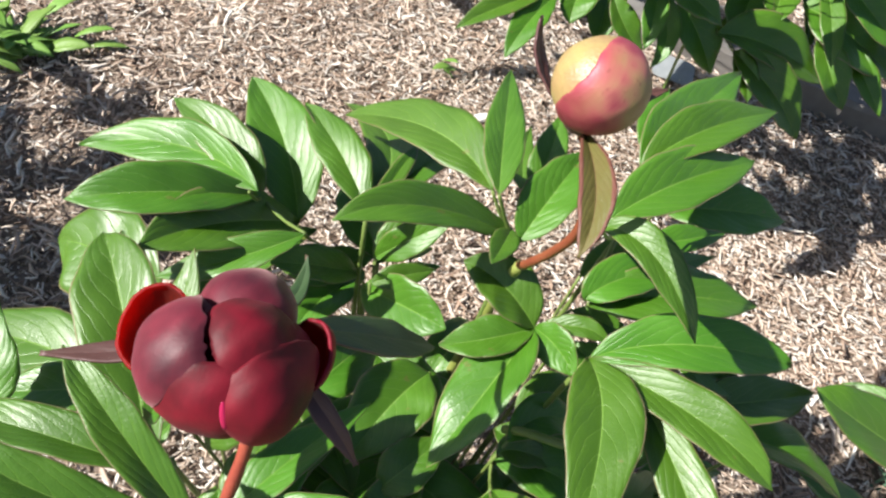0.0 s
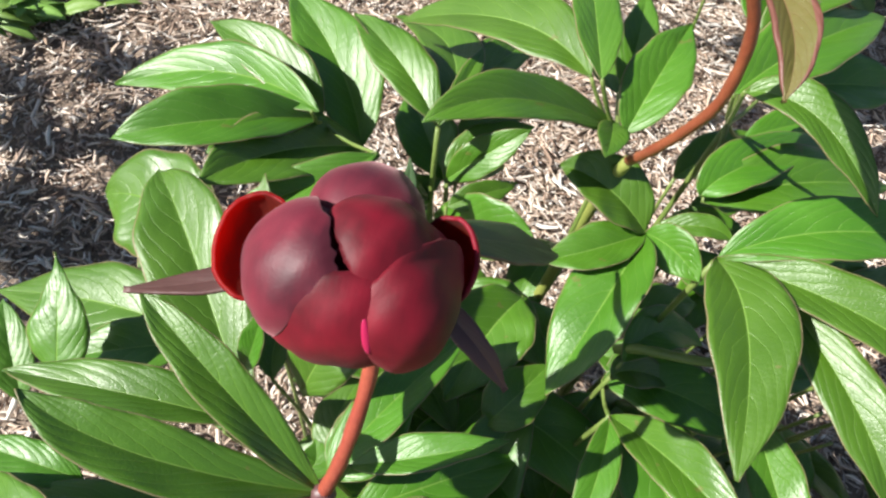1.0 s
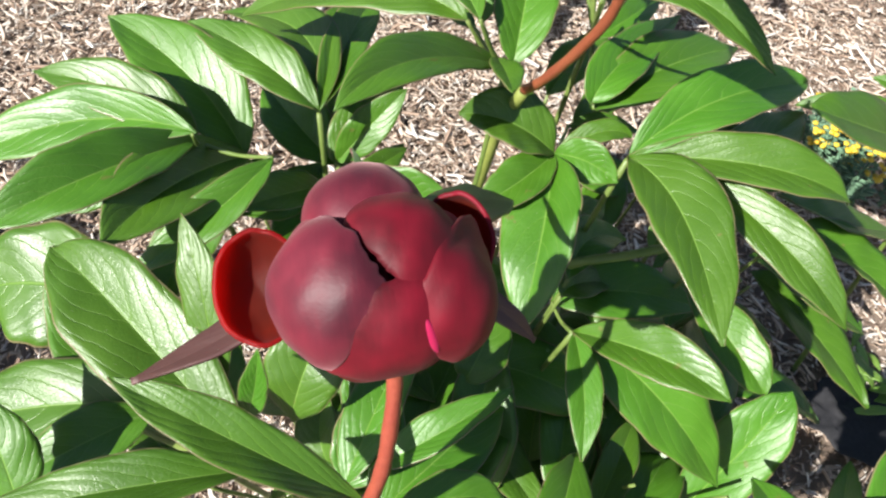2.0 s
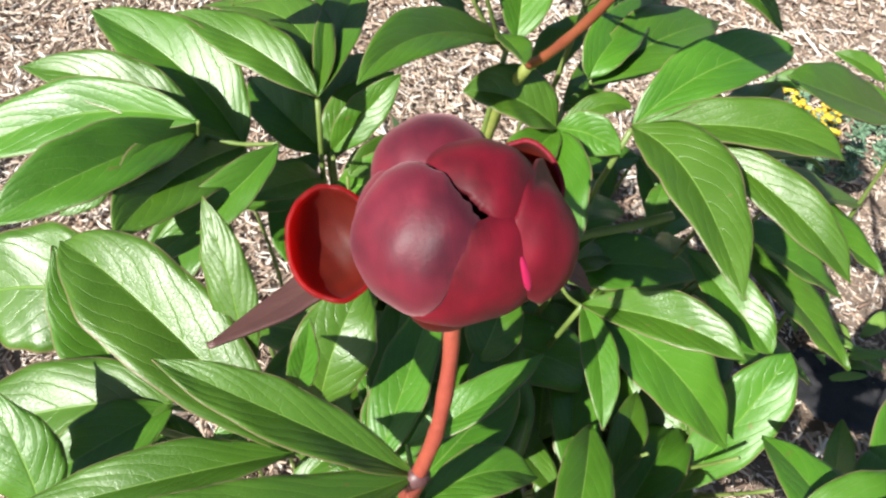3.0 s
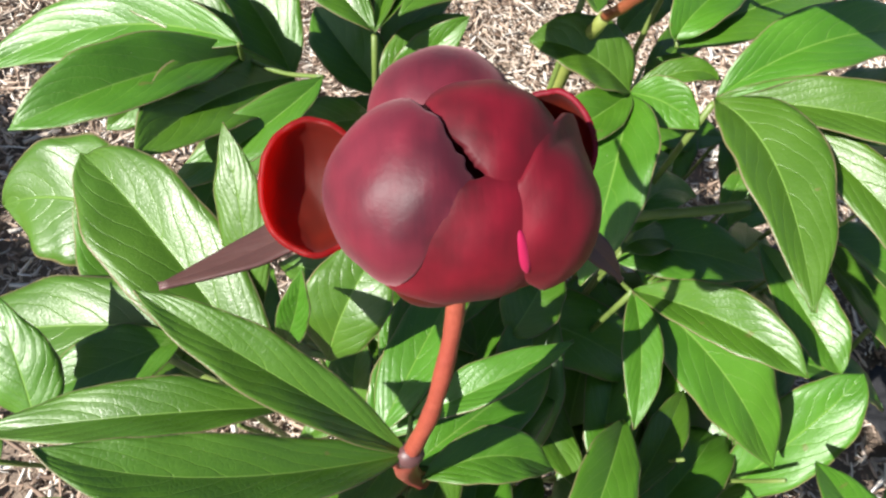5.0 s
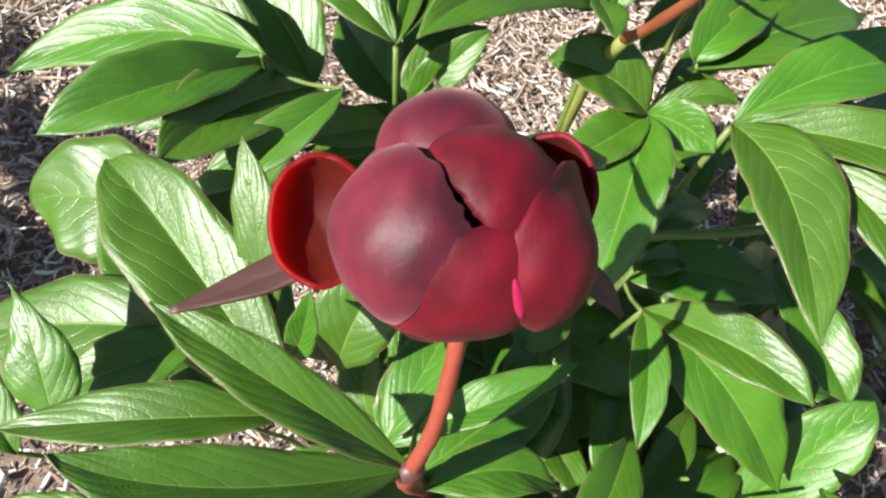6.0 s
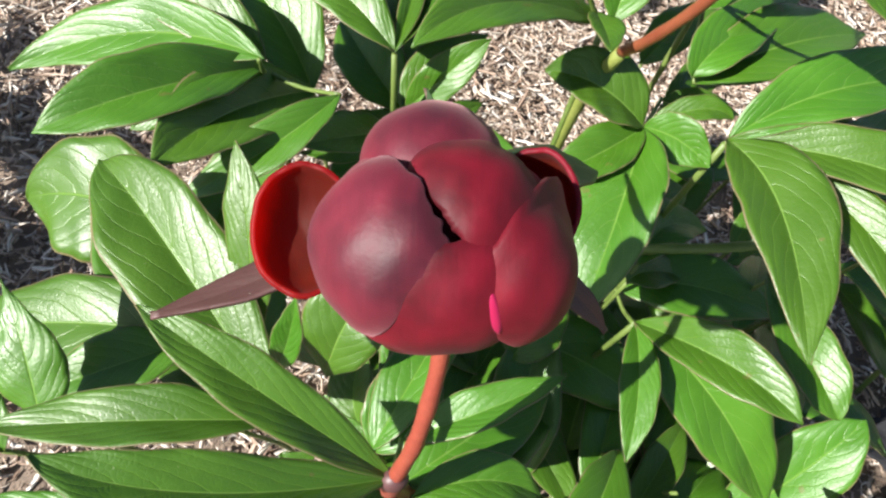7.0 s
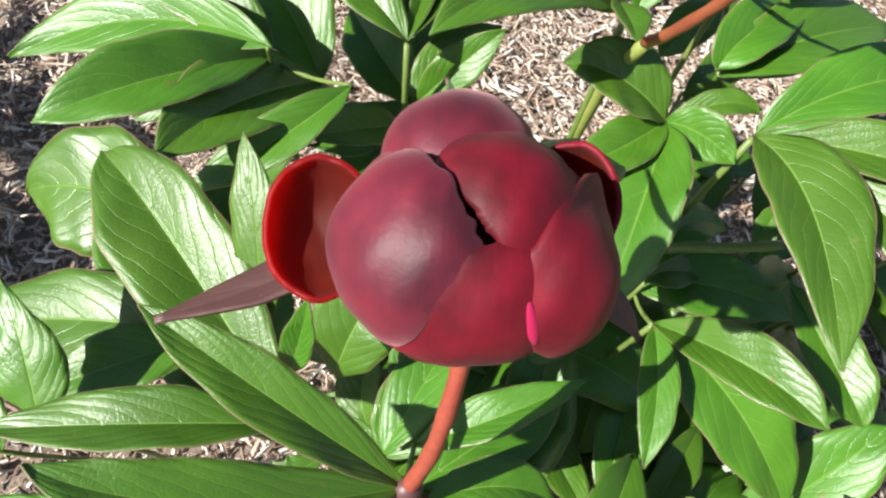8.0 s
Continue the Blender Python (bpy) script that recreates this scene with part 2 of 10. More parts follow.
def blade(base, mid, tip, width, roll=0.0, fold=22.0, curl=0.12, peak=0.47, wave=1.5, nu=34, nv=15, thick=0.0004, quilt=0.0022):
    """Points of a lance-shaped blade whose midrib runs base - mid - tip. roll turns it about its length, fold is the V of its halves."""
    LEAF_SEED[0] += 1
    rng = np.random.RandomState(LEAF_SEED[0])
    b, m, t = (np.asarray(p, float) for p in (base, mid, tip))
    ctrl = 2 * m - 0.5 * (b + t)
    u = np.linspace(0, 1, nu) ** 0.95
    line = np.outer((1 - u) ** 2, b) + np.outer(2 * u * (1 - u), ctrl) + np.outer(u ** 2, t)
    tan = np.gradient(line, axis=0)
    tan /= np.linalg.norm(tan, axis=1, keepdims=True)
    up = np.array([0, 0, 1.0])
    p = 0.86
    q = p * (1 - peak) / peak
    prof = np.maximum(u, 0) ** p * np.maximum(1 - u, 0) ** q
    prof = prof / (peak ** p * (1 - peak) ** q)
    prof = np.maximum(prof, 0.025)
    v = np.linspace(-1, 1, nv)
    v = np.sign(v) * np.abs(v) ** 1.4
    ph, ph2 = rng.rand(2) * 6.28
    fold, curl = fold * rng.uniform(0.88, 1.12), curl * rng.uniform(0.6, 1.5)
    length = np.linalg.norm(t - b)
    grid = np.zeros((nu, nv, 3))
    axis = unit(t - b)
    n0 = up - axis * axis.dot(up)
    n0 = unit(n0) if np.linalg.norm(n0) > 1e-3 else unit(np.cross(axis, (1, 0, 0)))
    r = radians(roll)
    n0 = n0 * math.cos(r) + np.cross(axis, n0) * math.sin(r)
    for i in range(nu):
        n = n0 - tan[i] * tan[i].dot(n0)
        n = unit(n)
        side = np.cross(n, tan[i])
        f = math.tan(radians(fold)) * (1.0 - 0.30 * u[i])
        w = 0.5 * width * prof[i]
        for j, s in enumerate(v):
            a = abs(s)
            h = w * (f * a - curl * a * a * 1.2)
            h += 0.016 * width * wave * a * math.sin(9 * u[i] + ph + (2.1 if s > 0 else 0)) + 0.010 * width * wave * a * math.sin(23 * u[i] + ph2 + 3 * s)
            cell = (u[i] * 8.1 - 2.9 * a ** 1.35 + (0.35 if s > 0 else 0.0) + 0.25 * math.sin(3 * u[i] + ph)) % 1.0
            h += quilt * width * (1 - (2 * cell - 1) ** 4) * min(1.0, 3.5 * a) * (1 - a ** 3) * min(1.0, 6 * u[i] * (1 - u[i]))
            jag = 1.0 + 0.025 * math.sin(17 * u[i] + ph2 + s) + 0.015 * math.sin(31 * u[i] + ph)
            grid[i, j] = line[i] + side * (w * s * jag) * (1 - 0.06 * a) + n * h
    uvs = np.stack(np.meshgrid(u, (v + 1) / 2, indexing="ij"), axis=2).reshape(-1, 2)
    nor = -grid_normals(grid)
    if nor[nu // 2, nv // 2].dot(n0) < 0:
        nor = -nor
    return grid, nor, np.vstack([uvs, uvs]), thick


def leaflet(parent, base, mid, tip, width, roll=0.0, fold=22.0, mats=None, name="leaflet", label="", **more):
    g, nor, uvs, thick = blade(base, mid, tip, width, roll, fold, **more)
    verts, faces, fm = shell(g[:, ::-1], thick, nor[:, ::-1])
    nu, nv = g.shape[:2]
    one = uvs[: nu * nv].reshape(nu, nv, 2)[:, ::-1].reshape(-1, 2)
    return put(name, verts, faces, mats or (LEAF, LEAF_UNDER), parent, label, fm, np.vstack([one, one]))


def smooth_line(points, steps=6):
    """A Catmull-Rom line through the points."""
    p = [np.asarray(q, float) for q in points]
    p = [2 * p[0] - p[1]] + p + [2 * p[-1] - p[-2]]
    out = []
    for k in range(1, len(p) - 2):
        for s in range(steps):
            x = s / steps
            out.append(0.5 * ((2 * p[k]) + (p[k + 1] - p[k - 1]) * x + (2 * p[k - 1] - 5 * p[k] + 4 * p[k + 1] - p[k + 2]) * x * x + (3 * p[k] - p[k - 1] - 3 * p[k + 1] + p[k + 2]) * x ** 3))
    return out + [p[-2]]


def tube_data(points, r0, r1, sides=9, steps=6, start=0):
    line = smooth_line(points, steps)
    verts, faces = [], []
    side = None
    for i, q in enumerate(line):
        d = unit(line[min(i + 1, len(line) - 1)] - line[max(i - 1, 0)])
        ref = np.array([1.0, 0, 0]) if side is None else side
        side = unit(ref - d * d.dot(ref))
        other = np.cross(d, side)
        r = r0 + (r1 - r0) * i / (len(line) - 1)
        r *= 1 + 0.05 * math.sin(i * 1.7) + 0.03 * math.sin(i * 4.1)
        for k in range(sides):
            a = 2 * math.pi * k / sides
            verts.append(q + side * r * math.cos(a) + other * r * math.sin(a))
    n = len(line)
    for i in range(n - 1):
        for k in range(sides):
            a, b = i * sides + k, i * sides + (k + 1) % sides
            faces.append((start + a, start + b, start + b + sides, start + a + sides))
    faces.append(tuple(start + k for k in range(sides))[::-1])
    faces.append(tuple(start + (n - 1) * sides + k for k in range(sides)))
    return verts, faces


def tubes(name, runs, mat, parent, label=""):
    """One mesh of several tubes: runs of (points, radius at start, radius at end)."""
    verts, faces = [], []
    for points, r0, r1 in runs:
        v, f = tube_data(points, r0, r1, start=len(verts))
        verts += v
        faces += f
    return put(name, verts, faces, mat, parent, label)


# ---- ground ----
def ground_height(x, y):
    return 0.012 * noise.noise(Vector((x * 2.1, y * 2.1, 0.3))) + 0.006 * noise.noise(Vector((x * 9, y * 9, 2.0)))


def build_ground():
    a = np.linspace(-2.5, 2.5, 120)
    far = np.array([4, 8, 20, 60, 200, 800.0])
    xs = np.concatenate([-far[::-1], a, far])
    verts = [(x, y + 0.6, ground_height(x, y + 0.6) if abs(x) < 3 and abs(y) < 3 else 0.0) for x in xs for y in xs]
    n = len(xs)
    faces = [(i * n + j, (i + 1) * n + j, (i + 1) * n + j + 1, i * n + j + 1) for i in range(n - 1) for j in range(n - 1)]
    ob = put("ground", verts, faces, SOIL)
    tagged(ob, "brown garden soil under the bark mulch", "ground", kind="structure")


def build_mulch():
    rng = np.random.RandomState(11)
    near, wide_ring, fine = 84000, 12000, 70000
    n = near + wide_ring + fine
    x = np.concatenate([rng.normal(0.27, 0.62, near), rng.normal(0.2, 1.5, wide_ring), rng.normal(0.25, 0.48, fine)])
    y = np.concatenate([rng.normal(0.70, 0.56, near), rng.normal(0.6, 1.5, wide_ring), rng.normal(0.62, 0.42, fine)])
    size = np.concatenate([np.ones(near + wide_ring), np.full(fine, 0.42)])
    length = np.clip(size * 0.0098 * np.exp(rng.normal(0, 0.55, n)), 0.003, 0.055)
    wide = np.clip(length * rng.uniform(0.08, 0.34, n), 0.0007, 0.0055)
    high = rng.uniform(0.0006, 0.0022, n)
    yaw, pitch, roll = rng.uniform(0, 2 * np.pi, n), rng.normal(0, 0.20, n), rng.normal(0, 0.45, n)
    lift = 0.0010 + 0.014 * rng.rand(n) ** 1.3
    z = np.array([ground_height(p, q) for p, q in zip(x, y)]) + lift
    cy, sy, cp, sp, cr, sr = np.cos(yaw), np.sin(yaw), np.cos(pitch), np.sin(pitch), np.cos(roll), np.sin(roll)
    along = np.stack([cy * cp, sy * cp, -sp], 1)
    across = np.stack([cy * sp * sr - sy * cr, sy * sp * sr + cy * cr, cp * sr], 1)
    up = np.stack([cy * sp * cr + sy * sr, sy * sp * cr - cy * sr, cp * cr], 1)
    middle = np.stack([x, y, z], 1)
    bow = rng.normal(0, 0.09, n) * length
    ends = [rng.uniform(0.2, 0.95, n), np.ones(n), rng.uniform(0.15, 0.8, n)]
    rows = []
    for k, (f, e) in enumerate(zip((-0.5, rng.uniform(-0.2, 0.2, n), 0.5), ends)):
        c = middle + along * (length * f)[:, None] + (across * bow[:, None] if k == 1 else 0)
        w = across * (wide * e / 2)[:, None]
        rows += [c - w, c + up * (high * 0.9)[:, None], c + w]
    verts = np.stack(rows, 1).reshape(-1, 3)
    quads = np.array([(0, 3, 4, 1), (1, 4, 5, 2), (3, 6, 7, 4), (4, 7, 8, 5), (2, 5, 3, 0), (5, 8, 6, 3)])
    faces = (quads[None] + (np.arange(n) * 9)[:, None, None]).reshape(-1, 4)
    me = bpy.data.meshes.new("bark_mulch")
    me.vertices.add(len(verts))
    me.vertices.foreach_set("co", verts.ravel())
    me.loops.add(faces.size)
    me.loops.foreach_set("vertex_index", faces.ravel().astype(np.int32))
    me.polygons.add(len(faces))
    me.polygons.foreach_set("loop_start", (np.arange(len(faces)) * 4).astype(np.int32))
    me.update(calc_edges=True)
    me.validate()
    me.materials.append(MULCH)
    tagged(new("bark_mulch", me), "dry shredded tan and grey bark mulch covering the bed", "mulch", kind="stuff")


build_ground()
build_mulch()

# ---- the peony ----
peony = thing("peony_plant", "leafy green peony with a dark red bud and a pale bud", "peony", (0.05, 0.17, 0.0))
ROOT = np.array((0.05, 0.17, 0.0))
side_peony = thing("peony_plant", "green peony growing beside at the edge of the bed", "peony", (0.42, 0.12, 0.0))
# never in view: added to throw the shadows on the mulch at left
unseen_peony = thing("peony_plant", "third green peony beside the first, unseen, added to shade the mulch", "peony", (-0.62, 0.36, 0.0))
back_peony = thing("peony_plant", "second green peony with drooping leaves before the timber edging", "peony", (0.42, 0.78, 0.0))


def loc(p):
    return np.asarray(p, float) - ROOT


def stalk(name, runs, mat=None, label="", owner=None):
    """A stalk of the peony, or of a neighbour whose foot stands at its own place."""
    ob = tubes(name, [([loc(p) for p in pts], a, b) for pts, a, b in runs], mat or STALK, owner or peony, label)
    if owner is not None:
        ob.location = Vector(ROOT) - owner.location
    return ob


def leaf_on(parent, base, mid, tip, width, roll=0.0, fold=22.0, **more):
    return leaflet(parent, loc(base), loc(mid), loc(tip), width, roll, fold, **more)



# ---- the dark red bud ----
BUD = np.array((-0.022, 0.092, 0.470))
AXIS = unit((-0.089, -0.765, 0.638))
RIGHT = unit(np.array((0.955, -0.281, 0.095)) - AXIS * AXIS.dot((0.955, -0.281, 0.095)))
UP = np.cross(AXIS, RIGHT)


def petal(parent, name, g, label="", thick=0.0007, mats=None, about=None):
    nor = grid_normals(g)
    if (nor * (g - (loc(BUD) if about is None else about))).sum() < 0:
        nor = -nor
    nu, nv = g.shape[:2]
    order = g
    # wind the sheet so that its outer face is the first material
    du, dv = g[nu // 2 + 1, nv // 2] - g[nu // 2, nv // 2], g[nu // 2, nv // 2 + 1] - g[nu // 2, nv // 2]
    if np.cross(dv, du).dot(nor[nu // 2, nv // 2]) < 0:
        order, nor = g[:, ::-1], nor[:, ::-1]
    verts, faces, fm = shell(order, thick, nor)
    u, v = np.meshgrid(np.linspace(0, 1, nu), np.linspace(0, 1, nv), indexing="ij")
    uv = np.stack([u, v], axis=2).reshape(-1, 2)
    return put(name, verts, faces, mats or (PETAL, PETAL_IN), parent, label, fm, np.vstack([uv, uv]))


def ball(center, radii, nu=20, nv=28, pinch=0.0, frame_axes=None):
    """A closed egg: radii along its two breadths and its height; pinch draws the top to a point."""
    ax = frame_axes or (np.array((1.0, 0, 0)), np.array((0, 1.0, 0)), np.array((0, 0, 1.0)))
    verts, faces = [], []
    for i in range(nu + 1):
        k = math.pi * i / nu
        for j in range(nv):
            f = 2 * math.pi * j / nv
            w = math.sin(k) * (1 - pinch * max(0, math.cos(k)) ** 2)
            verts.append(np.asarray(center) + ax[0] * radii[0] * w * math.cos(f) + ax[1] * radii[1] * w * math.sin(f) + ax[2] * radii[2] * math.cos(k))
    for i in range(nu):
        for j in range(nv):
            a, b = i * nv + j, i * nv + (j + 1) % nv
            faces.append((a, a + nv, b + nv, b))
    return verts, faces


v, f = ball(loc(BUD - np.array((-0.224, -0.470, 0.854)) * 0.004), (0.0125, 0.0125, 0.0120), frame_axes=(RIGHT, UP, AXIS))
bud = put("flower_bud", v, f, PETAL, peony, "dark maroon half-open peony bud with velvety petals")
# breadth, height and depth of the bud as it faces the path
BR, BU, BB = np.array((0.955, -0.281, 0.095)), np.array((0.195, 0.837, 0.511)), np.array((-0.224, -0.470, 0.854))


def cup(center, axis, across, r, depth, wide, tall, seed):
    """An open spoon-shaped petal: a piece of a bowl whose bottom points along axis; across gives its breadth."""
    axis = unit(axis)
    b = unit(np.asarray(across) - axis * axis.dot(across))
    c = np.cross(axis, b)
    rng = np.random.RandomState(seed)
    ph = rng.rand(2) * 6.28
    nu, nv = 18, 33
    g = np.zeros((nu, nv, 3))
    for i, x in enumerate(np.linspace(0.002, 1, nu)):
        for j, a in enumerate(np.linspace(0, 2 * math.pi, nv)):
            k = x * radians(depth)
            lip = 1 + (0.03 * math.sin(3 * a + ph[0]) + 0.02 * math.sin(7 * a + ph[1])) * x
            g[i, j] = axis * math.cos(k) * r + (b * math.cos(a) * wide + c * math.sin(a) * tall) * math.sin(k) * r * lip
    return g + loc(center)


def tilted(offset):
    return np.asarray(offset) @ np.stack([BR, BU, BB])


def lobe(parent, center, radii, reach, mats, seed, tuck=0.12, thick=0.0007, label="", lumps=0.010, axes=None, whole=None, flare=0.0, tip=None, rag=1.0):
    """A domed petal: a bowl of the given radii (millimetres) round center, crown towards the third axis.
    reach gives, for even steps of azimuth, how many degrees the petal runs from its crown to its margin; short margins tuck in."""
    ax = np.stack(axes or (BR, BU, BB))
    rng = np.random.RandomState(seed)
    ph = rng.rand(6) * 6.28
    nu, nv = 22, 72
    ring = np.arange(nv) * 2 * math.pi / nv
    n = len(reach)
    ext = []
    for a in ring:
        x = a / (2 * math.pi) * n
        k, f = int(x), x - int(x)
        p = [reach[(k + d) % n] for d in (-1, 0, 1, 2)]
        e = 0.5 * (2 * p[1] + (p[2] - p[0]) * f + (2 * p[0] - 5 * p[1] + 4 * p[2] - p[3]) * f * f + (3 * p[1] - p[0] - 3 * p[2] + p[3]) * f ** 3)
        ext.append(max(12.0, e) * (1 + rag * (0.030 * math.sin(9 * a + ph[0]) + 0.022 * math.sin(17 * a + ph[1]))))
    g = np.zeros((nu, nv + 1, 3))
    uv = np.zeros((nu, nv + 1, 2))
    for i, x in enumerate(np.linspace(0.004, 1, nu)):
        for j in range(nv + 1):
            a, e = ring[j % nv], ext[j % nv]
            k = radians(e) * x
            short = min(1.0, max(0.0, (85 - e) / 50))
            d = np.array((math.cos(a) * math.sin(k), math.sin(a) * math.sin(k), math.cos(k)))
            lump = lumps * (math.sin(5 * d[0] + 3 * d[1] + ph[2]) + math.sin(4 * d[1] - 6 * d[2] + ph[3]) + 0.6 * math.sin(11 * d[0] - 7 * d[1] + ph[4]))
            fall = max(0.0, (x - 0.62) / 0.38)
            rr = 1 + lump - tuck * short * fall ** 1.7 + flare * max(0.0, (e - 85) / 30) * fall ** 2
            if tip:
                off = (math.degrees(a) - tip[0] + 180) % 360 - 180
                rr *= np.array((1, 1, 0)) * tip[1] * fall ** 1.4 * math.exp(-(off / tip[2]) ** 2) + 1
            g[i, j] = (d * rr * np.asarray(radii) + np.asarray(center)) * 0.001 @ ax
            uv[i, j] = (0.5 + 0.5 * d[1], 0.5 + 0.5 * d[0])
    g = g + loc(BUD if whole is None else whole)
    g[:, nv] = g[:, 0]
    nor = grid_normals(g)
    seam = nor[:, 0] + nor[:, nv]
    nor[:, 0] = nor[:, nv] = seam / np.maximum(np.linalg.norm(seam, axis=1, keepdims=True), 1e-9)
    mid = g[nu // 2, :nv].mean(axis=0) - ax[2] * 0.01
    if (nor * (g - mid)).sum() < 0:
        nor = -nor
    nor[0] = g[0].mean(axis=0) - mid
    nor[0] /= np.linalg.norm(nor[0], axis=1, keepdims=True)
    top, low = g[:, :nv].reshape(-1, 3), (g - nor * thick)[:, :nv].reshape(-1, 3)
    m = nu * nv
    verts = np.vstack([top, low, top[:nv].mean(axis=0), low[:nv].mean(axis=0)])
    faces, fm = [], []
    for i in range(nu - 1):
        for j in range(nv):
            p, q, r, t = i * nv + j, i * nv + (j + 1) % nv, (i + 1) * nv + (j + 1) % nv, (i + 1) * nv + j
            faces += [(p, t, r, q), (m + q, m + r, m + t, m + p)]
            fm += [0, 1]
    for j in range(nv):
        q = (j + 1) % nv
        faces += [(2 * m, j, q), (2 * m + 1, m + q, m + j), ((nu - 1) * nv + j, m + (nu - 1) * nv + j, m + (nu - 1) * nv + q, (nu - 1) * nv + q)]
        fm += [0, 1, 0]
    flat = uv[:, :nv].reshape(-1, 2)
    ends = np.array([[0.5, 0.5]])
    return put("petal", verts, faces, mats, parent, label, fm, np.vstack([flat, flat, ends, ends]))


# reach runs from the bud's broad side (0 degrees) over its top (90) in steps of 22.5 degrees
lobe(bud, (-2.4, 12.1, -8.0), (13.2, 12.6, 13.0), (112,) * 16, (PETAL, PETAL), 2)
lobe(bud, (-1.5, -5.0, 1.9), (17.0, 14.4, 15.4), (100, 56, 30, 18, 15, 16, 20, 44, 75, 100, 100, 100, 100, 100, 100, 100), (PETAL_RED, PETAL_RED), 5, tuck=0.03, lumps=0.013)
lobe(bud, (3.0, 3.0, 1.0), (13.5, 13.5, 15.2), (105, 105, 105, 104, 102, 100, 70, 25, 15, 13, 13, 14, 21, 48, 100, 105), (PETAL_RED, PETAL_RED), 3, tuck=0.03, lumps=0.013)
lobe(bud, (8.8, -4.6, 0.6), (13.2, 14.0, 15.0), (109, 114, 106, 54, 28, 21, 19, 18, 19, 21, 25, 36, 66, 100, 106, 108), (PETAL_RED, PETAL_RED), 4, flare=0.05, tuck=0.075, lumps=0.013, tip=(56, 0.30, 30))
lobe(bud, (-6.6, -1.6, 4.2), (15.3, 15.4, 13.8), (30, 27, 28, 37, 56, 100, 109, 112, 112, 112, 111, 88, 36, 27, 34, 34), (PETAL, PETAL), 1, tuck=0.02, lumps=0.013, rag=1.7)
lobe(bud, (-7.0, 0.0, -4.0), (14.5, 15.5, 12.0), (120,) * 16, (PETAL, PETAL), 7)
lobe(bud, (8.5, -2.0, -5.0), (13.0, 16.0, 13.0), (120,) * 16, (PETAL_RED, PETAL_RED), 8)
# the lit fold where two petals press together
a, b = (BUD + tilted(np.array(q) * 0.001) for q in ((6.6, -8.6, 14.2), (8.0, -14.4, 10.6)))
ax3 = unit(b - a)
v, f = ball(loc((a + b) / 2 + BB * 0.0001), (0.0011, 0.0011, 0.0040), 14, 12, frame_axes=(unit(np.cross(ax3, BB)), unit(np.cross(ax3, np.cross(ax3, BB))), ax3))
put("petal_fold", v, f, PETAL_PINK, bud, "bright pink fold of a petal")
lobe(bud, (0, 0, 0), (9.8, 12.3, 11.0), (72, 74, 76, 76, 78, 80, 80, 78, 76, 78, 80, 82, 84, 80, 76, 72), (PETAL_CUP, PETAL_IN), 31, rag=0.35, tuck=-0.02, thick=0.0010, label="open outer petal, orange-red inside", axes=(unit(np.cross(BU, -(0.16 * BR + 0.04 * BU + BB))), unit(BU - 0.04 * BB), unit(-(0.16 * BR + 0.04 * BU + BB))), whole=BUD - BR * 0.0252 + BU * 0.0018 - BB * 0.0050)
lobe(bud, (0, 0, 0), (8.6, 10.8, 11.5), (78, 76, 74, 76, 78, 80, 80, 78, 76, 76, 74, 78, 80, 80, 78, 76), (PETAL_RED, PETAL_IN), 35, rag=0.35, tuck=-0.02, thick=0.0010, label="open outer petal, dark red inside", axes=(unit(np.cross(BU, 0.35 * BR + 0.05 * BU - 0.92 * BB)), unit(BU), unit(0.35 * BR + 0.05 * BU - 0.92 * BB)), whole=BUD + BR * 0.0150 + BU * 0.0058 - BB * 0.0050)
petal(bud, "petal", cup(BUD - BR * 0.0045 - BU * 0.0125 - BB * 0.0040, (-0.15, -0.35, -0.9), (1, 0, 0), 0.0085, 80, 1.1, 0.8, 9), "small lower petal, orange inside", mats=(PETAL_IN, PETAL_IN), thick=0.0009, about=loc(BUD - BR * 0.0045 - BU * 0.0125 - BB * 0.0040))
BUD_BASE = BUD - AXIS * 0.0205
leaflet(bud, loc(BUD_BASE + (-0.012, 0.0, 0.002)), loc((-0.049, 0.103, 0.4515)), loc((-0.0735, 0.099, 0.4515)), 0.0098, 10, 20, mats=(SEPAL, SEPAL), name="sepal", label="long pointed maroon sepal", thick=0.0008)
leaflet(bud, loc(BUD_BASE + (0.012, 0.004, 0.0)), loc((0.020, 0.125, 0.436)), loc((0.041, 0.137, 0.414)), 0.017, 0, 10, mats=(SEPAL_GREEN, SEPAL_GREEN), name="sepal", label="broad dull green sepal with a dark tip", thick=0.0008)
leaflet(bud, loc(BUD_BASE + (0.010, -0.004, -0.004)), loc((0.004, 0.090, 0.447)), loc((0.014, 0.081, 0.436)), 0.007, 30, 25, mats=(SEPAL, SEPAL), name="sepal", label="narrow curved dark sepal", thick=0.0008)
leaflet(bud, loc(BUD_BASE + (0.002, 0.006, 0.0)), loc((-0.010, 0.130, 0.446)), loc((-0.008, 0.147, 0.446)), 0.006, 0, 20, mats=(SEPAL_GREEN, SEPAL), name="sepal", label="thin green sepal with a red edge", thick=0.0008)
FORK = (-0.031, 0.077, 0.370)
flower_stem = stalk("flower_stem", [([(0.03, 0.15, -0.01), (0.0, 0.105, 0.18), (-0.028, 0.082, 0.33), FORK], 0.0042, 0.0034)], STEM_RED, "smooth reddish stem under the dark bud")
tubes("bud_stalk", [([loc(FORK), loc((-0.0245, 0.081, 0.395)), loc((-0.018, 0.092, 0.425)), loc((-0.0185, 0.103, 0.445)), loc(BUD_BASE + AXIS * 0.004)], 0.0024, 0.0019)], STEM_RED, flower_stem)
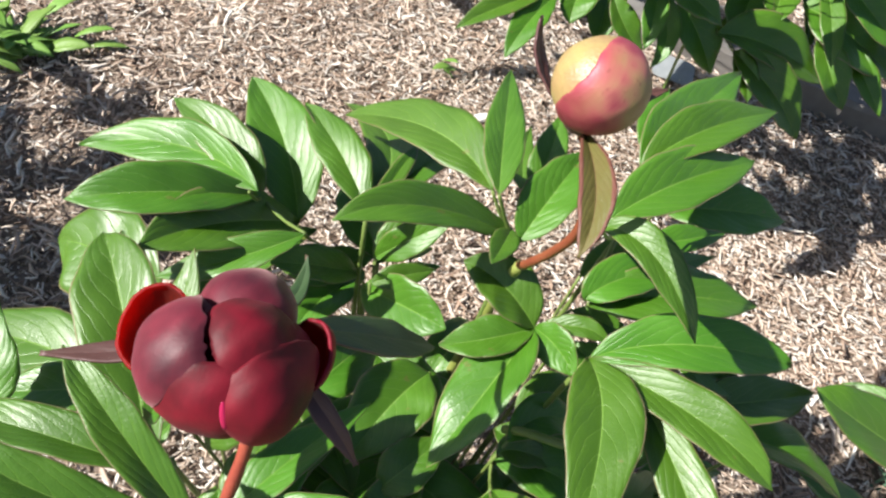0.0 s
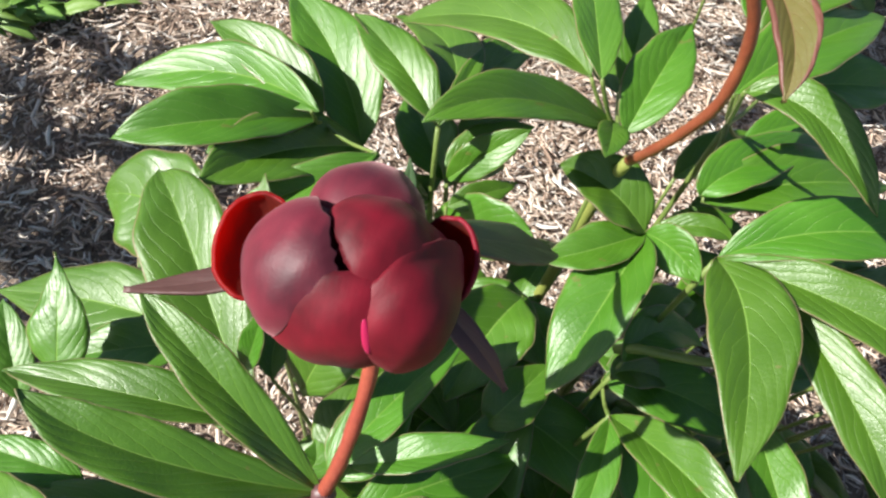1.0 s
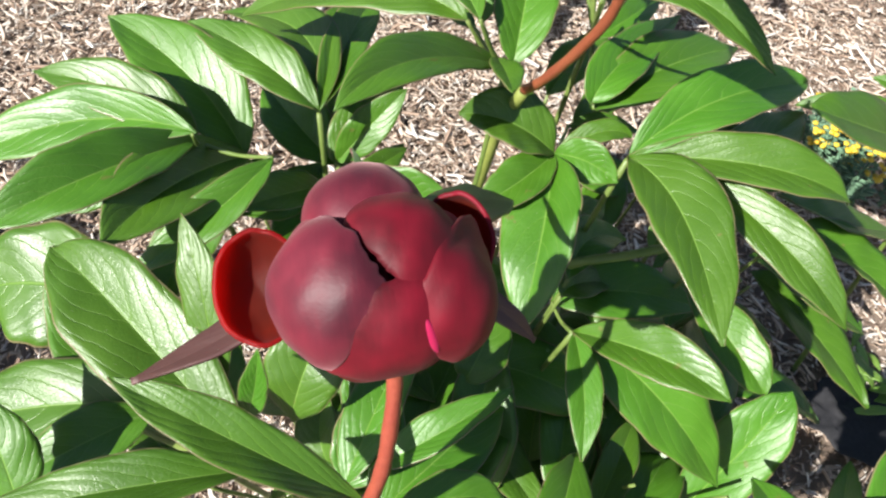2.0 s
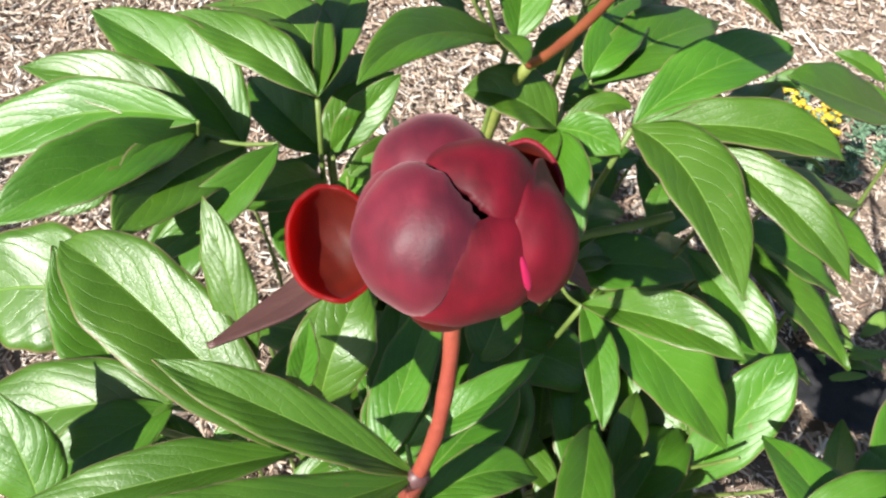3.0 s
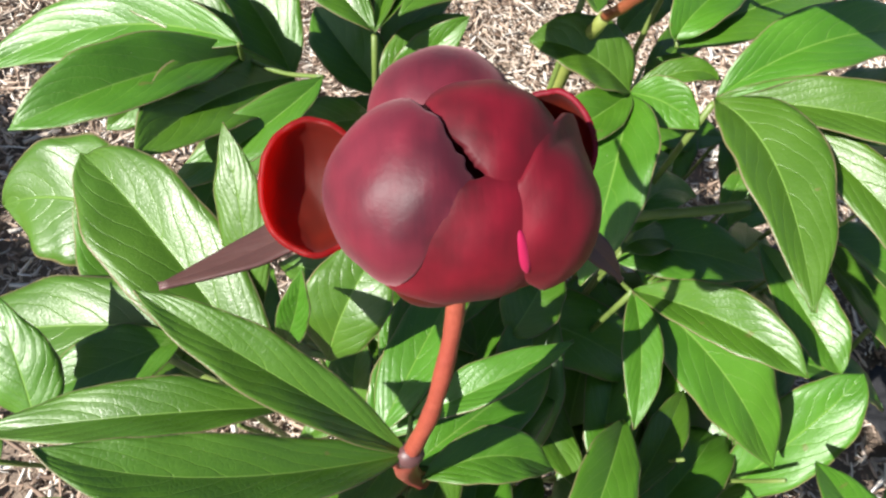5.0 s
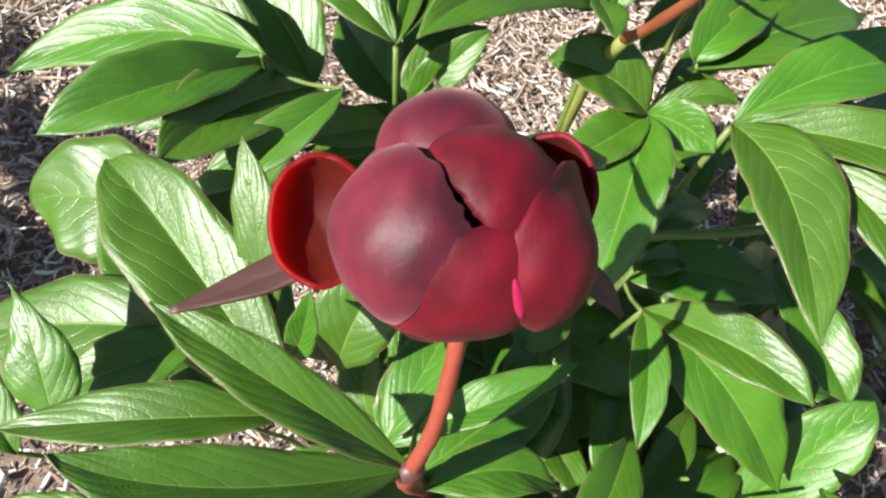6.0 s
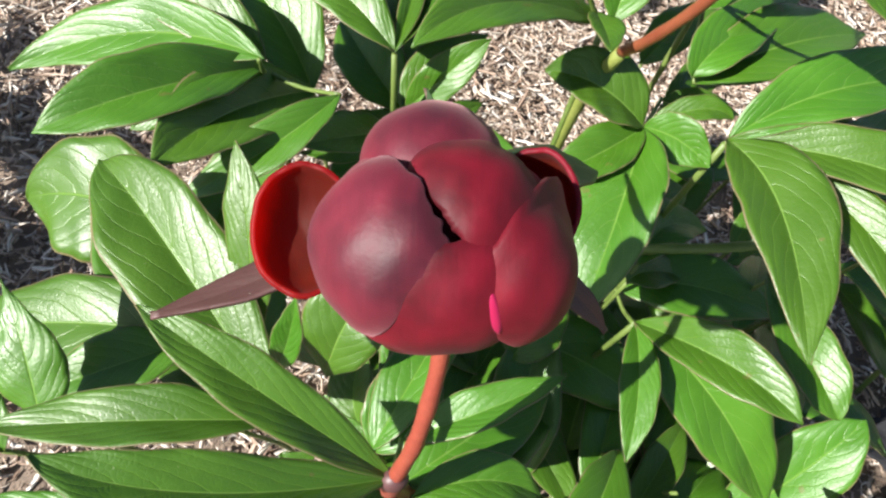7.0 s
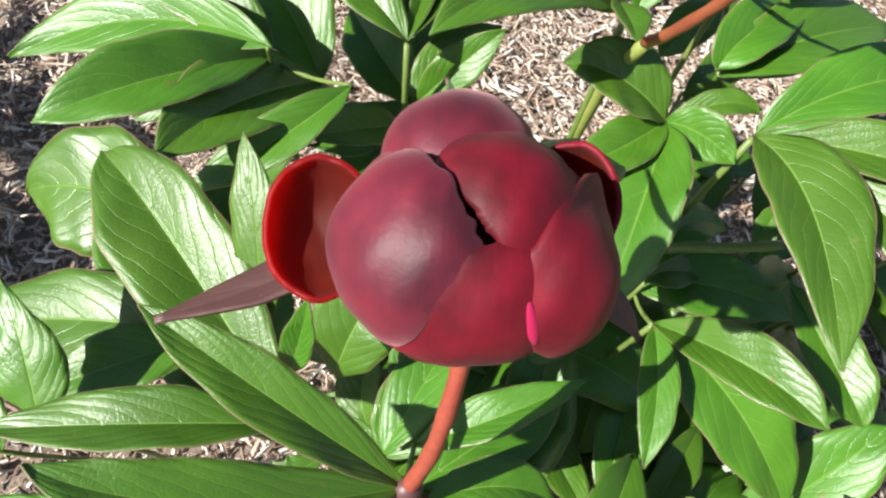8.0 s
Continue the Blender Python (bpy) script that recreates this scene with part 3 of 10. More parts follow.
tubes("leaf_stalk", [([loc(FORK), loc((-0.0385, 0.0775, 0.368)), loc((-0.046, 0.078, 0.364))], 0.0017, 0.0012)], STEM_RED, flower_stem)
v, f = ball(loc(FORK), (0.0042, 0.0036, 0.0040), 10, 14)
put("joint", v, f, SEPAL, flower_stem, "dark red joint of the stem")

# ---- the pale bud ----
PALE = np.array((0.067, 0.160, 0.521))


def pale_material():
    m, b, node, link, nt = material("pale_bud")
    co = nt.nodes.new("ShaderNodeTexCoord")
    uv = nt.nodes.new("ShaderNodeUVMap")
    st = node("ShaderNodeMapping")
    st.inputs["Scale"].default_value = (1.0, 14.0, 1.0)
    link(uv, "UV", st, "Vector")
    streak = node("ShaderNodeTexNoise", Scale=2.2, Detail=4.0)
    link(st, "Vector", streak, "Vector")
    big = node("ShaderNodeTexNoise", Scale=62.0, Detail=2.0)
    link(co, "Object", big, "Vector")
    f = maths(nt, "ADD", maths(nt, "MULTIPLY", streak.outputs["Fac"], 0.07), maths(nt, "MULTIPLY_ADD", big.outputs["Fac"], 1.3, -0.16))
    r = ramp(nt, (0.40, (0.26, 0.20, 0.075)), (0.48, (0.31, 0.17, 0.09)), (0.55, (0.34, 0.11, 0.09)), (0.63, (0.26, 0.040, 0.06)))
    nt.links.new(f, r.inputs["Fac"])
    # crimson along one margin of each petal, pink towards the other
    sep = node("ShaderNodeSeparateXYZ")
    link(uv, "UV", sep, "Vector")
    wav = maths(nt, "SUBTRACT", 1.0, maths(nt, "ADD", sep.outputs[1], maths(nt, "MULTIPLY_ADD", big.outputs["Fac"], 0.24, -0.12)))
    edge = ramp(nt, (0.74, (0, 0, 0)), (0.93, (1, 1, 1)))
    nt.links.new(wav, edge.inputs["Fac"])
    col = mixer(nt, r.outputs["Color"], (0.31, 0.040, 0.065), edge.outputs["Color"])
    low = ramp(nt, (0.12, (0, 0, 0)), (0.26, (1, 1, 1)))
    nt.links.new(wav, low.inputs["Fac"])
    col = mixer(nt, (0.31, 0.050, 0.07), col, low.outputs["Color"])
    foot = ramp(nt, (0.20, (1, 1, 1)), (0.42, (0, 0, 0)))
    nt.links.new(maths(nt, "ADD", sep.outputs[0], maths(nt, "MULTIPLY_ADD", big.outputs["Fac"], 0.3, -0.15)), foot.inputs["Fac"])
    col = mixer(nt, col, (0.20, 0.030, 0.040), maths(nt, "MULTIPLY", foot.outputs["Color"], 0.8))
    pit = node("ShaderNodeTexNoise", Scale=520.0, Detail=3.0)
    link(co, "Object", pit, "Vector")
    col = mixer(nt, col, (0.17, 0.045, 0.035), maths(nt, "MULTIPLY", maths(nt, "GREATER_THAN", pit.outputs["Fac"], 0.66), 0.4))
    nt.links.new(col, b.inputs["Base Color"])
    b.inputs["Roughness"].default_value = 0.48
    bump = node("ShaderNodeBump", Strength=0.35, Distance=0.0005)
    nt.links.new(maths(nt, "MULTIPLY_ADD", pit.outputs["Fac"], 0.5, maths(nt, "MULTIPLY", streak.outputs["Fac"], 0.3)), bump.inputs["Height"])
    link(bump, "Normal", b, "Normal")
    return m


PALE_PETAL = pale_material()
PALE_CREAM = plain_material("pale_bud_cream", (0.36, 0.33, 0.11), (0.34, 0.15, 0.09), 95.0, 0.42)
v, f = ball(loc(PALE), (0.0129, 0.0129, 0.0127))
pale = put("flower_bud", v, f, PALE_CREAM, peony, "closed round pale yellow and pink peony bud")
PALE_AXIS = unit((0.08, 0.02, 1.0))
PALE_FRONT = tuple(unit(q) for q in ((0.807, 0.116, -0.579), (0.508, 0.363, 0.781), (0.301, -0.925, 0.234)))
PALE_BACK = tuple(unit(q) for q in ((0.706, -0.528, 0.471), (0.359, 0.841, 0.405), (-0.610, -0.117, 0.784)))
lobe(pale, (0, 0, 0), (13.5, 13.5, 13.5), (118,) * 16, (PALE_CREAM, PALE_CREAM), 41, lumps=0.006, axes=PALE_BACK, whole=PALE)
lobe(pale, (0, 0, 0), (13.9, 14.0, 13.9), (104, 104, 102, 100, 98, 94, 82, 66, 60, 64, 80, 92, 98, 100, 102, 104), (PALE_PETAL, PALE_PETAL), 42, tuck=0.03, lumps=0.008, rag=0.5, axes=PALE_FRONT, whole=PALE)
PALE_BASE = PALE - PALE_AXIS * 0.0138
leaflet(pale, loc(PALE_BASE + (0.001, -0.004, 0.0)), loc((0.0665, 0.130, 0.508)), loc((0.061, 0.112, 0.503)), 0.0100, 10, 44, mats=(BRACT, BRACT), name="bract", label="hanging olive bract flushed with red", thick=0.0008)
leaflet(pale, loc(PALE_BASE + (-0.008, 0.006, 0.003)), loc((0.052, 0.174, 0.518)), loc((0.050, 0.178, 0.528)), 0.006, 20, 20, mats=(SEPAL, SEPAL), name="sepal", label="narrow maroon sepal", thick=0.0008)
leaflet(pale, loc(PALE_BASE + (0.008, 0.002, 0.002)), loc((0.085, 0.172, 0.510)), loc((0.096, 0.178, 0.511)), 0.005, 20, 20, mats=(SEPAL, SEPAL), name="sepal", label="narrow maroon sepal", thick=0.0008)
v, f = ball(loc(PALE_BASE + (0, 0, 0.001)), (0.0055, 0.0055, 0.0035))
put("receptacle", v, f, SEPAL, pale)
SCAR = (0.083, 0.162, 0.459)
pale_stem = stalk("flower_stem", [([(0.06, 0.19, -0.01), (0.075, 0.215, 0.20), (0.085, 0.213, 0.343), (0.083, 0.196, 0.395)], 0.0034, 0.0026)], STEM_GREEN, "yellow-green lower stem of the pale bud")
tubes("bud_stalk", [([loc((0.083, 0.196, 0.395)), loc((0.080, 0.183, 0.412)), loc((0.082, 0.170, 0.437)), loc(SCAR), loc((0.079, 0.160, 0.485)), loc(PALE_BASE)], 0.0021, 0.0017)], STEM_BROWN, pale_stem, "red-brown upper stem")

# ---- compound leaves: stalk with its leaflets ----
stalk_a = stalk("leaf_stalk", [([(-0.0128, 0.2592, -0.0100), (-0.0290, 0.2573, 0.1924), (-0.0398, 0.2561, 0.3498)], 0.0024, 0.0013), ([(-0.0398, 0.2561, 0.3218), (-0.0303, 0.2564, 0.3204), (-0.0208, 0.2568, 0.3310)], 0.0016, 0.0013), ([(-0.0398, 0.2561, 0.3498), (-0.0410, 0.2446, 0.3611), (-0.0422, 0.2332, 0.3784)], 0.0011, 0.0008), ([(-0.0398, 0.2561, 0.3498), (-0.0270, 0.2409, 0.3528), (-0.0142, 0.2258, 0.3619)], 0.0011, 0.0008), ([(-0.0567, 0.2168, 0.0000), (-0.0673, 0.2198, 0.1860), (-0.0859, 0.2147, 0.3000)], 0.0018, 0.0009), ([(-0.0491, 0.2880, 0.0000), (-0.0587, 0.2999, 0.1860), (-0.0763, 0.3037, 0.3000)], 0.0018, 0.0009), ([(-0.0208, 0.2568, 0.3310), (-0.0152, 0.2641, 0.3125), (-0.0095, 0.2714, 0.3000)], 0.0011, 0.0008), ([(-0.0208, 0.2568, 0.3310), (-0.0251, 0.2633, 0.3125), (-0.0294, 0.2699, 0.3000)], 0.0011, 0.0008), ([(-0.0021, 0.2684, 0.0000), (-0.0058, 0.2778, 0.1736), (-0.0176, 0.2792, 0.2800)], 0.0018, 0.0009)])
leaf_on(stalk_a, (-0.0400, 0.2440, 0.3680), (-0.0860, 0.2770, 0.3590), (-0.1410, 0.2860, 0.3400), 0.0300, -30, 30)
leaf_on(stalk_a, (-0.0410, 0.2500, 0.3580), (-0.0830, 0.2290, 0.3750), (-0.1212, 0.2190, 0.3731), 0.0290, -20, 30)
leaf_on(stalk_a, (-0.0398, 0.2561, 0.3518), (-0.0616, 0.2793, 0.3646), (-0.0956, 0.3093, 0.3631), 0.0270, -21, 30)
leaf_on(stalk_a, (-0.0208, 0.2568, 0.3330), (-0.0333, 0.2954, 0.3528), (-0.0591, 0.3431, 0.3578), 0.0410, -12, 30)
leaf_on(stalk_a, (-0.0208, 0.2568, 0.3330), (-0.0553, 0.2283, 0.3588), (-0.0848, 0.1990, 0.3705), 0.0383, -19, 30)
leaf_on(stalk_a, (-0.0142, 0.2258, 0.3619), (-0.0462, 0.2102, 0.3554), (-0.0828, 0.2055, 0.3400), 0.0198, -17, 30)
leaf_on(stalk_a, (-0.0859, 0.2147, 0.3000), (-0.1225, 0.2428, 0.3021), (-0.1551, 0.2612, 0.2849), 0.0600, -33, 12)
leaf_on(stalk_a, (-0.0763, 0.3037, 0.3000), (-0.0899, 0.2940, 0.2972), (-0.1066, 0.2891, 0.2900), 0.0199, -33, 30)
leaf_on(stalk_a, (-0.0095, 0.2714, 0.3000), (-0.0059, 0.2496, 0.2990), (-0.0302, 0.2504, 0.3000), 0.0200, -10, 30)
leaf_on(stalk_a, (-0.0107, 0.2728, 0.3102), (-0.0579, 0.2462, 0.2955), (-0.0778, 0.2224, 0.2800), 0.0316, -12, 30)
leaf_on(stalk_a, (-0.0176, 0.2792, 0.2800), (0.0055, 0.2747, 0.2797), (0.0268, 0.2861, 0.2800), 0.0207, 17, 30)
stalk_v = stalk("leaf_stalk", [([(-0.0544, 0.1963, -0.0100), (-0.0812, 0.1782, 0.1722), (-0.0991, 0.1661, 0.3130)], 0.0024, 0.0013), ([(-0.0991, 0.1661, 0.2850), (-0.0789, 0.1376, 0.3085), (-0.0587, 0.1091, 0.3439)], 0.0016, 0.0013), ([(-0.0587, 0.1091, 0.3439), (-0.0602, 0.1230, 0.3449), (-0.0618, 0.1369, 0.3520)], 0.0011, 0.0008), ([(-0.1049, 0.1551, 0.0000), (-0.1215, 0.1504, 0.2015), (-0.1461, 0.1376, 0.3250)], 0.0018, 0.0009), ([(-0.0991, 0.1661, 0.3130), (-0.0826, 0.1584, 0.3035), (-0.0661, 0.1506, 0.3000)], 0.0011, 0.0008), ([(-0.0281, 0.1324, 0.0000), (-0.0352, 0.1248, 0.1860), (-0.0502, 0.1093, 0.3000)], 0.0018, 0.0009), ([(-0.1144, 0.1558, 0.0000), (-0.1322, 0.1511, 0.1860), (-0.1580, 0.1384, 0.3000)], 0.0018, 0.0009), ([(-0.0512, 0.1505, 0.0000), (-0.0611, 0.1452, 0.1736), (-0.0790, 0.1319, 0.2800)], 0.0018, 0.0009)])
leaf_on(stalk_v, (-0.0587, 0.1091, 0.3459), (-0.0832, 0.1683, 0.3681), (-0.1010, 0.2058, 0.3697), 0.0370, -12, 32)
leaf_on(stalk_v, (-0.0883, 0.1580, 0.3154), (-0.1272, 0.1769, 0.3127), (-0.1914, 0.2012, 0.2850), 0.0400, -14, 18)
leaf_on(stalk_v, (-0.0887, 0.1578, 0.3144), (-0.1152, 0.1541, 0.3165), (-0.1440, 0.1526, 0.3098), 0.0260, -12, 30)
leaf_on(stalk_v, (-0.0618, 0.1369, 0.3520), (-0.0574, 0.1575, 0.3795), (-0.0553, 0.1827, 0.3957), 0.0173, -21, 10)
leaf_on(stalk_v, (-0.0587, 0.1091, 0.3459), (-0.1013, 0.1171, 0.3555), (-0.1444, 0.1282, 0.3500), 0.0212, 10, 30)
leaf_on(stalk_v, (-0.1362, 0.1361, 0.3268), (-0.1355, 0.1540, 0.3416), (-0.1395, 0.1787, 0.3500), 0.0262, -12, 8, peak=0.36)
leaf_on(stalk_v, (-0.0661, 0.1506, 0.3000), (-0.0728, 0.1445, 0.2963), (-0.0850, 0.1446, 0.2900), 0.0141, -11, 30)
leaf_on(stalk_v, (-0.0502, 0.1093, 0.3000), (-0.0634, 0.1066, 0.2990), (-0.0686, 0.1120, 0.3000), 0.0122, -6, 30)
leaf_on(stalk_v, (-0.1580, 0.1384, 0.3000), (-0.1636, 0.1553, 0.3104), (-0.1717, 0.1784, 0.3150), 0.0190, 5, 30)
leaf_on(stalk_v, (-0.0790, 0.1319, 0.2800), (-0.0963, 0.1624, 0.2771), (-0.1053, 0.1811, 0.2700), 0.0214, -2, 30)
leaf_on(stalk_v, (-0.0840, 0.0900, 0.3100), (-0.1130, 0.0930, 0.3150), (-0.1510, 0.0980, 0.3100), 0.0145, 0, 24)
leaf_on(stalk_v, (-0.1230, 0.1020, 0.3100), (-0.1430, 0.1080, 0.3150), (-0.1700, 0.1190, 0.3100), 0.0177, 0, 24)
leaf_on(stalk_v, (-0.0883, 0.1580, 0.3154), (-0.1060, 0.2010, 0.3080), (-0.1090, 0.2430, 0.3250), 0.0310, -6, 30)
stalk_d = stalk("leaf_stalk", [([(-0.0313, 0.0773, 0.3684), (-0.0273, 0.0856, 0.3537), (-0.0233, 0.0939, 0.3450)], 0.0011, 0.0008), ([(-0.0313, 0.0773, 0.3684), (-0.0390, 0.0895, 0.3712), (-0.0467, 0.1016, 0.3800)], 0.0011, 0.0008), ([(-0.0119, 0.1248, 0.0000), (-0.0169, 0.1162, 0.1953), (-0.0299, 0.0997, 0.3150)], 0.0018, 0.0009), ([(0.0326, 0.1159, 0.0000), (0.0331, 0.1062, 0.1550), (0.0257, 0.0886, 0.2500)], 0.0018, 0.0009), ([(-0.0313, 0.0773, 0.3684), (-0.0434, 0.0930, 0.3767), (-0.0555, 0.1088, 0.3910)], 0.0011, 0.0008), ([(0.0025, 0.1463, 0.0000), (-0.0007, 0.1405, 0.1736), (-0.0119, 0.1266, 0.2800)], 0.0018, 0.0009), ([(-0.0046, 0.1107, 0.0000), (-0.0087, 0.1004, 0.1922), (-0.0207, 0.0821, 0.3100)], 0.0018, 0.0009), ([(-0.0224, 0.1312, 0.0000), (-0.0287, 0.1235, 0.1860), (-0.0430, 0.1077, 0.3000)], 0.0018, 0.0009), ([(0.0641, 0.1061, 0.0000), (0.0686, 0.0952, 0.1240), (0.0651, 0.0764, 0.2000)], 0.0018, 0.0009), ([(0.0672, 0.1250, 0.0000), (0.0721, 0.1165, 0.1364), (0.0690, 0.0999, 0.2200)], 0.0018, 0.0009), ([(-0.0065, 0.1180, 0.0000), (-0.0108, 0.1086, 0.1860), (-0.0231, 0.0912, 0.3000)], 0.0018, 0.0009), ([(-0.0373, 0.1744, 0.0000), (-0.0454, 0.1721, 0.1674), (-0.0616, 0.1618, 0.2700)], 0.0018, 0.0009), ([(-0.0120, 0.1426, 0.0000), (-0.0170, 0.1363, 0.1674), (-0.0300, 0.1220, 0.2700)], 0.0018, 0.0009)])
leaf_on(stalk_d, (-0.0313, 0.0773, 0.3704), (-0.0622, 0.1028, 0.3967), (-0.0854, 0.1268, 0.4068), 0.0168, -6, 30)
leaf_on(stalk_d, (-0.0313, 0.0773, 0.3704), (-0.0795, 0.0811, 0.3951), (-0.1098, 0.0945, 0.4089), 0.0195, -6, 30)
leaf_on(stalk_d, (-0.0233, 0.0939, 0.3450), (0.0012, 0.0926, 0.3567), (0.0307, 0.0958, 0.3617), 0.0156, -12, 30)
leaf_on(stalk_d, (-0.0420, 0.1250, 0.3350), (-0.0310, 0.1340, 0.3580), (-0.0120, 0.1490, 0.3660), 0.0300, 9, 20)
leaf_on(stalk_d, (-0.0299, 0.0997, 0.3150), (-0.0169, 0.1127, 0.3204), (0.0029, 0.1343, 0.3200), 0.0284, 9, 30)
leaf_on(stalk_d, (0.0257, 0.0886, 0.2500), (0.0386, 0.1124, 0.2781), (0.0585, 0.1494, 0.3000), 0.0342, -5, 30)
leaf_on(stalk_d, (-0.0555, 0.1088, 0.3910), (-0.0512, 0.1094, 0.4054), (-0.0475, 0.1129, 0.4199), 0.0086, 25, 30)
leaf_on(stalk_d, (-0.0119, 0.1266, 0.2800), (-0.0052, 0.1436, 0.2874), (0.0093, 0.1645, 0.2900), 0.0243, -0, 30)
leaf_on(stalk_d, (-0.0207, 0.0821, 0.3100), (0.0061, 0.0805, 0.3117), (0.0272, 0.0707, 0.3000), 0.0211, 6, 30)
leaf_on(stalk_d, (-0.0430, 0.1077, 0.3000), (-0.0375, 0.1098, 0.3012), (-0.0382, 0.1206, 0.3000), 0.0159, -1, 30)
leaf_on(stalk_d, (0.0651, 0.0764, 0.2000), (0.0737, 0.0998, 0.2143), (0.0843, 0.1260, 0.2200), 0.0377, -6, 30)
leaf_on(stalk_d, (0.0690, 0.0999, 0.2200), (0.0834, 0.1219, 0.2340), (0.1028, 0.1475, 0.2400), 0.0396, -5, 30)
leaf_on(stalk_d, (-0.0231, 0.0912, 0.3000), (0.0128, 0.0976, 0.2897), (0.0586, 0.1174, 0.2700), 0.0395, -9, 30)
leaf_on(stalk_d, (-0.0616, 0.1618, 0.2700), (-0.0601, 0.1803, 0.2777), (-0.0495, 0.1972, 0.2800), 0.0207, 5, 30)
leaf_on(stalk_d, (-0.0300, 0.1220, 0.2700), (-0.0300, 0.1377, 0.2769), (-0.0197, 0.1552, 0.2800), 0.0231, -29, 30)
leaf_on(stalk_d, (0.0010, 0.1170, 0.2650), (0.0240, 0.1330, 0.2700), (0.0540, 0.1610, 0.2650), 0.0277, 0, 22)
leaf_on(stalk_d, (-0.0190, 0.1170, 0.2900), (0.0010, 0.1460, 0.3000), (0.0280, 0.1810, 0.2950), 0.0222, 0, 22)
leaf_on(stalk_d, (0.0370, 0.1300, 0.2900), (0.0490, 0.1380, 0.3000), (0.0680, 0.1550, 0.3000), 0.0274, 0, 22)
leaf_on(stalk_d, (-0.0210, 0.0900, 0.3000), (0.0120, 0.1010, 0.3000), (0.0510, 0.1160, 0.2850), 0.0336, 0, 22)
leaf_on(stalk_d, (-0.0320, 0.0980, 0.3250), (-0.0080, 0.1210, 0.3350), (0.0260, 0.1550, 0.3300), 0.0236, -15, 22)
stalk_j = stalk("leaf_stalk", [([(0.0838, 0.2088, -0.0100), (0.0925, 0.1940, 0.1990), (0.0982, 0.1841, 0.3618)], 0.0024, 0.0013), ([(0.0877, 0.1618, 0.0000), (0.0952, 0.1579, 0.1984), (0.0946, 0.1460, 0.3200)], 0.0018, 0.0009), ([(0.0855, 0.1600, 0.0000), (0.0927, 0.1559, 0.1922), (0.0919, 0.1438, 0.3100)], 0.0018, 0.0009), ([(0.1293, 0.1638, 0.0000), (0.1419, 0.1602, 0.1922), (0.1466, 0.1485, 0.3100)], 0.0018, 0.0009), ([(0.1209, 0.2193, 0.0000), (0.1325, 0.2226, 0.2046), (0.1362, 0.2179, 0.3300)], 0.0018, 0.0009), ([(0.0982, 0.1841, 0.3618), (0.1124, 0.1976, 0.3504), (0.1265, 0.2111, 0.3450)], 0.0011, 0.0008), ([(0.1286, 0.2485, 0.0000), (0.1412, 0.2554, 0.1984), (0.1457, 0.2544, 0.3200)], 0.0018, 0.0009), ([(0.1280, 0.2221, 0.0000), (0.1405, 0.2258, 0.1860), (0.1450, 0.2214, 0.3000)], 0.0018, 0.0009), ([(0.1520, 0.2201, 0.0000), (0.1675, 0.2235, 0.1798), (0.1750, 0.2188, 0.2900)], 0.0018, 0.0009), ([(0.1629, 0.2050, 0.0000), (0.1797, 0.2065, 0.1798), (0.1886, 0.2000, 0.2900)], 0.0018, 0.0009), ([(0.0950, 0.1550, 0.3150), (0.1010, 0.1480, 0.3280), (0.1170, 0.1400, 0.3350), (0.1370, 0.1350, 0.3380)], 0.0023, 0.0021)])
leaf_on(stalk_j, (0.0982, 0.1841, 0.3638), (0.0797, 0.1967, 0.3777), (0.0610, 0.2067, 0.3793), 0.0289, -18, 30)
leaf_on(stalk_j, (0.0982, 0.1841, 0.3638), (0.0751, 0.1521, 0.3585), (0.0513, 0.1213, 0.3416), 0.0358, 27, 30)
leaf_on(stalk_j, (0.0982, 0.1841, 0.3638), (0.0740, 0.1749, 0.3643), (0.0529, 0.1716, 0.3600), 0.0209, -12, 30)
leaf_on(stalk_j, (0.0982, 0.1841, 0.3638), (0.1067, 0.1724, 0.3675), (0.1145, 0.1591, 0.3649), 0.0199, 45, 30)
leaf_on(stalk_j, (0.0982, 0.1841, 0.3638), (0.1178, 0.1807, 0.3737), (0.1304, 0.1749, 0.3711), 0.0117, 17, 30)
leaf_on(stalk_j, (0.0946, 0.1460, 0.3200), (0.1145, 0.1606, 0.3217), (0.1392, 0.1595, 0.3100), 0.0240, 7, 30)
leaf_on(stalk_j, (0.0919, 0.1438, 0.3100), (0.1040, 0.1465, 0.3102), (0.1256, 0.1442, 0.3000), 0.0185, 11, 30)
leaf_on(stalk_j, (0.1466, 0.1485, 0.3100), (0.1541, 0.1549, 0.3166), (0.1642, 0.1628, 0.3200), 0.0116, -3, 30)
leaf_on(stalk_j, (0.1362, 0.2179, 0.3300), (0.1649, 0.2315, 0.3322), (0.1976, 0.2558, 0.3300), 0.0205, 4, 30)
leaf_on(stalk_j, (0.1265, 0.2111, 0.3450), (0.1428, 0.2046, 0.3457), (0.1624, 0.1984, 0.3400), 0.0122, 21, 30)
leaf_on(stalk_j, (0.1457, 0.2544, 0.3200), (0.1676, 0.2655, 0.3282), (0.2014, 0.2804, 0.3300), 0.0241, 8, 30)
leaf_on(stalk_j, (0.1450, 0.2214, 0.3000), (0.1606, 0.2073, 0.2963), (0.1929, 0.1985, 0.2900), 0.0257, 20, 30)
leaf_on(stalk_j, (0.1750, 0.2188, 0.2900), (0.1540, 0.1959, 0.2879), (0.1329, 0.1801, 0.2800), 0.0263, 2, 30)
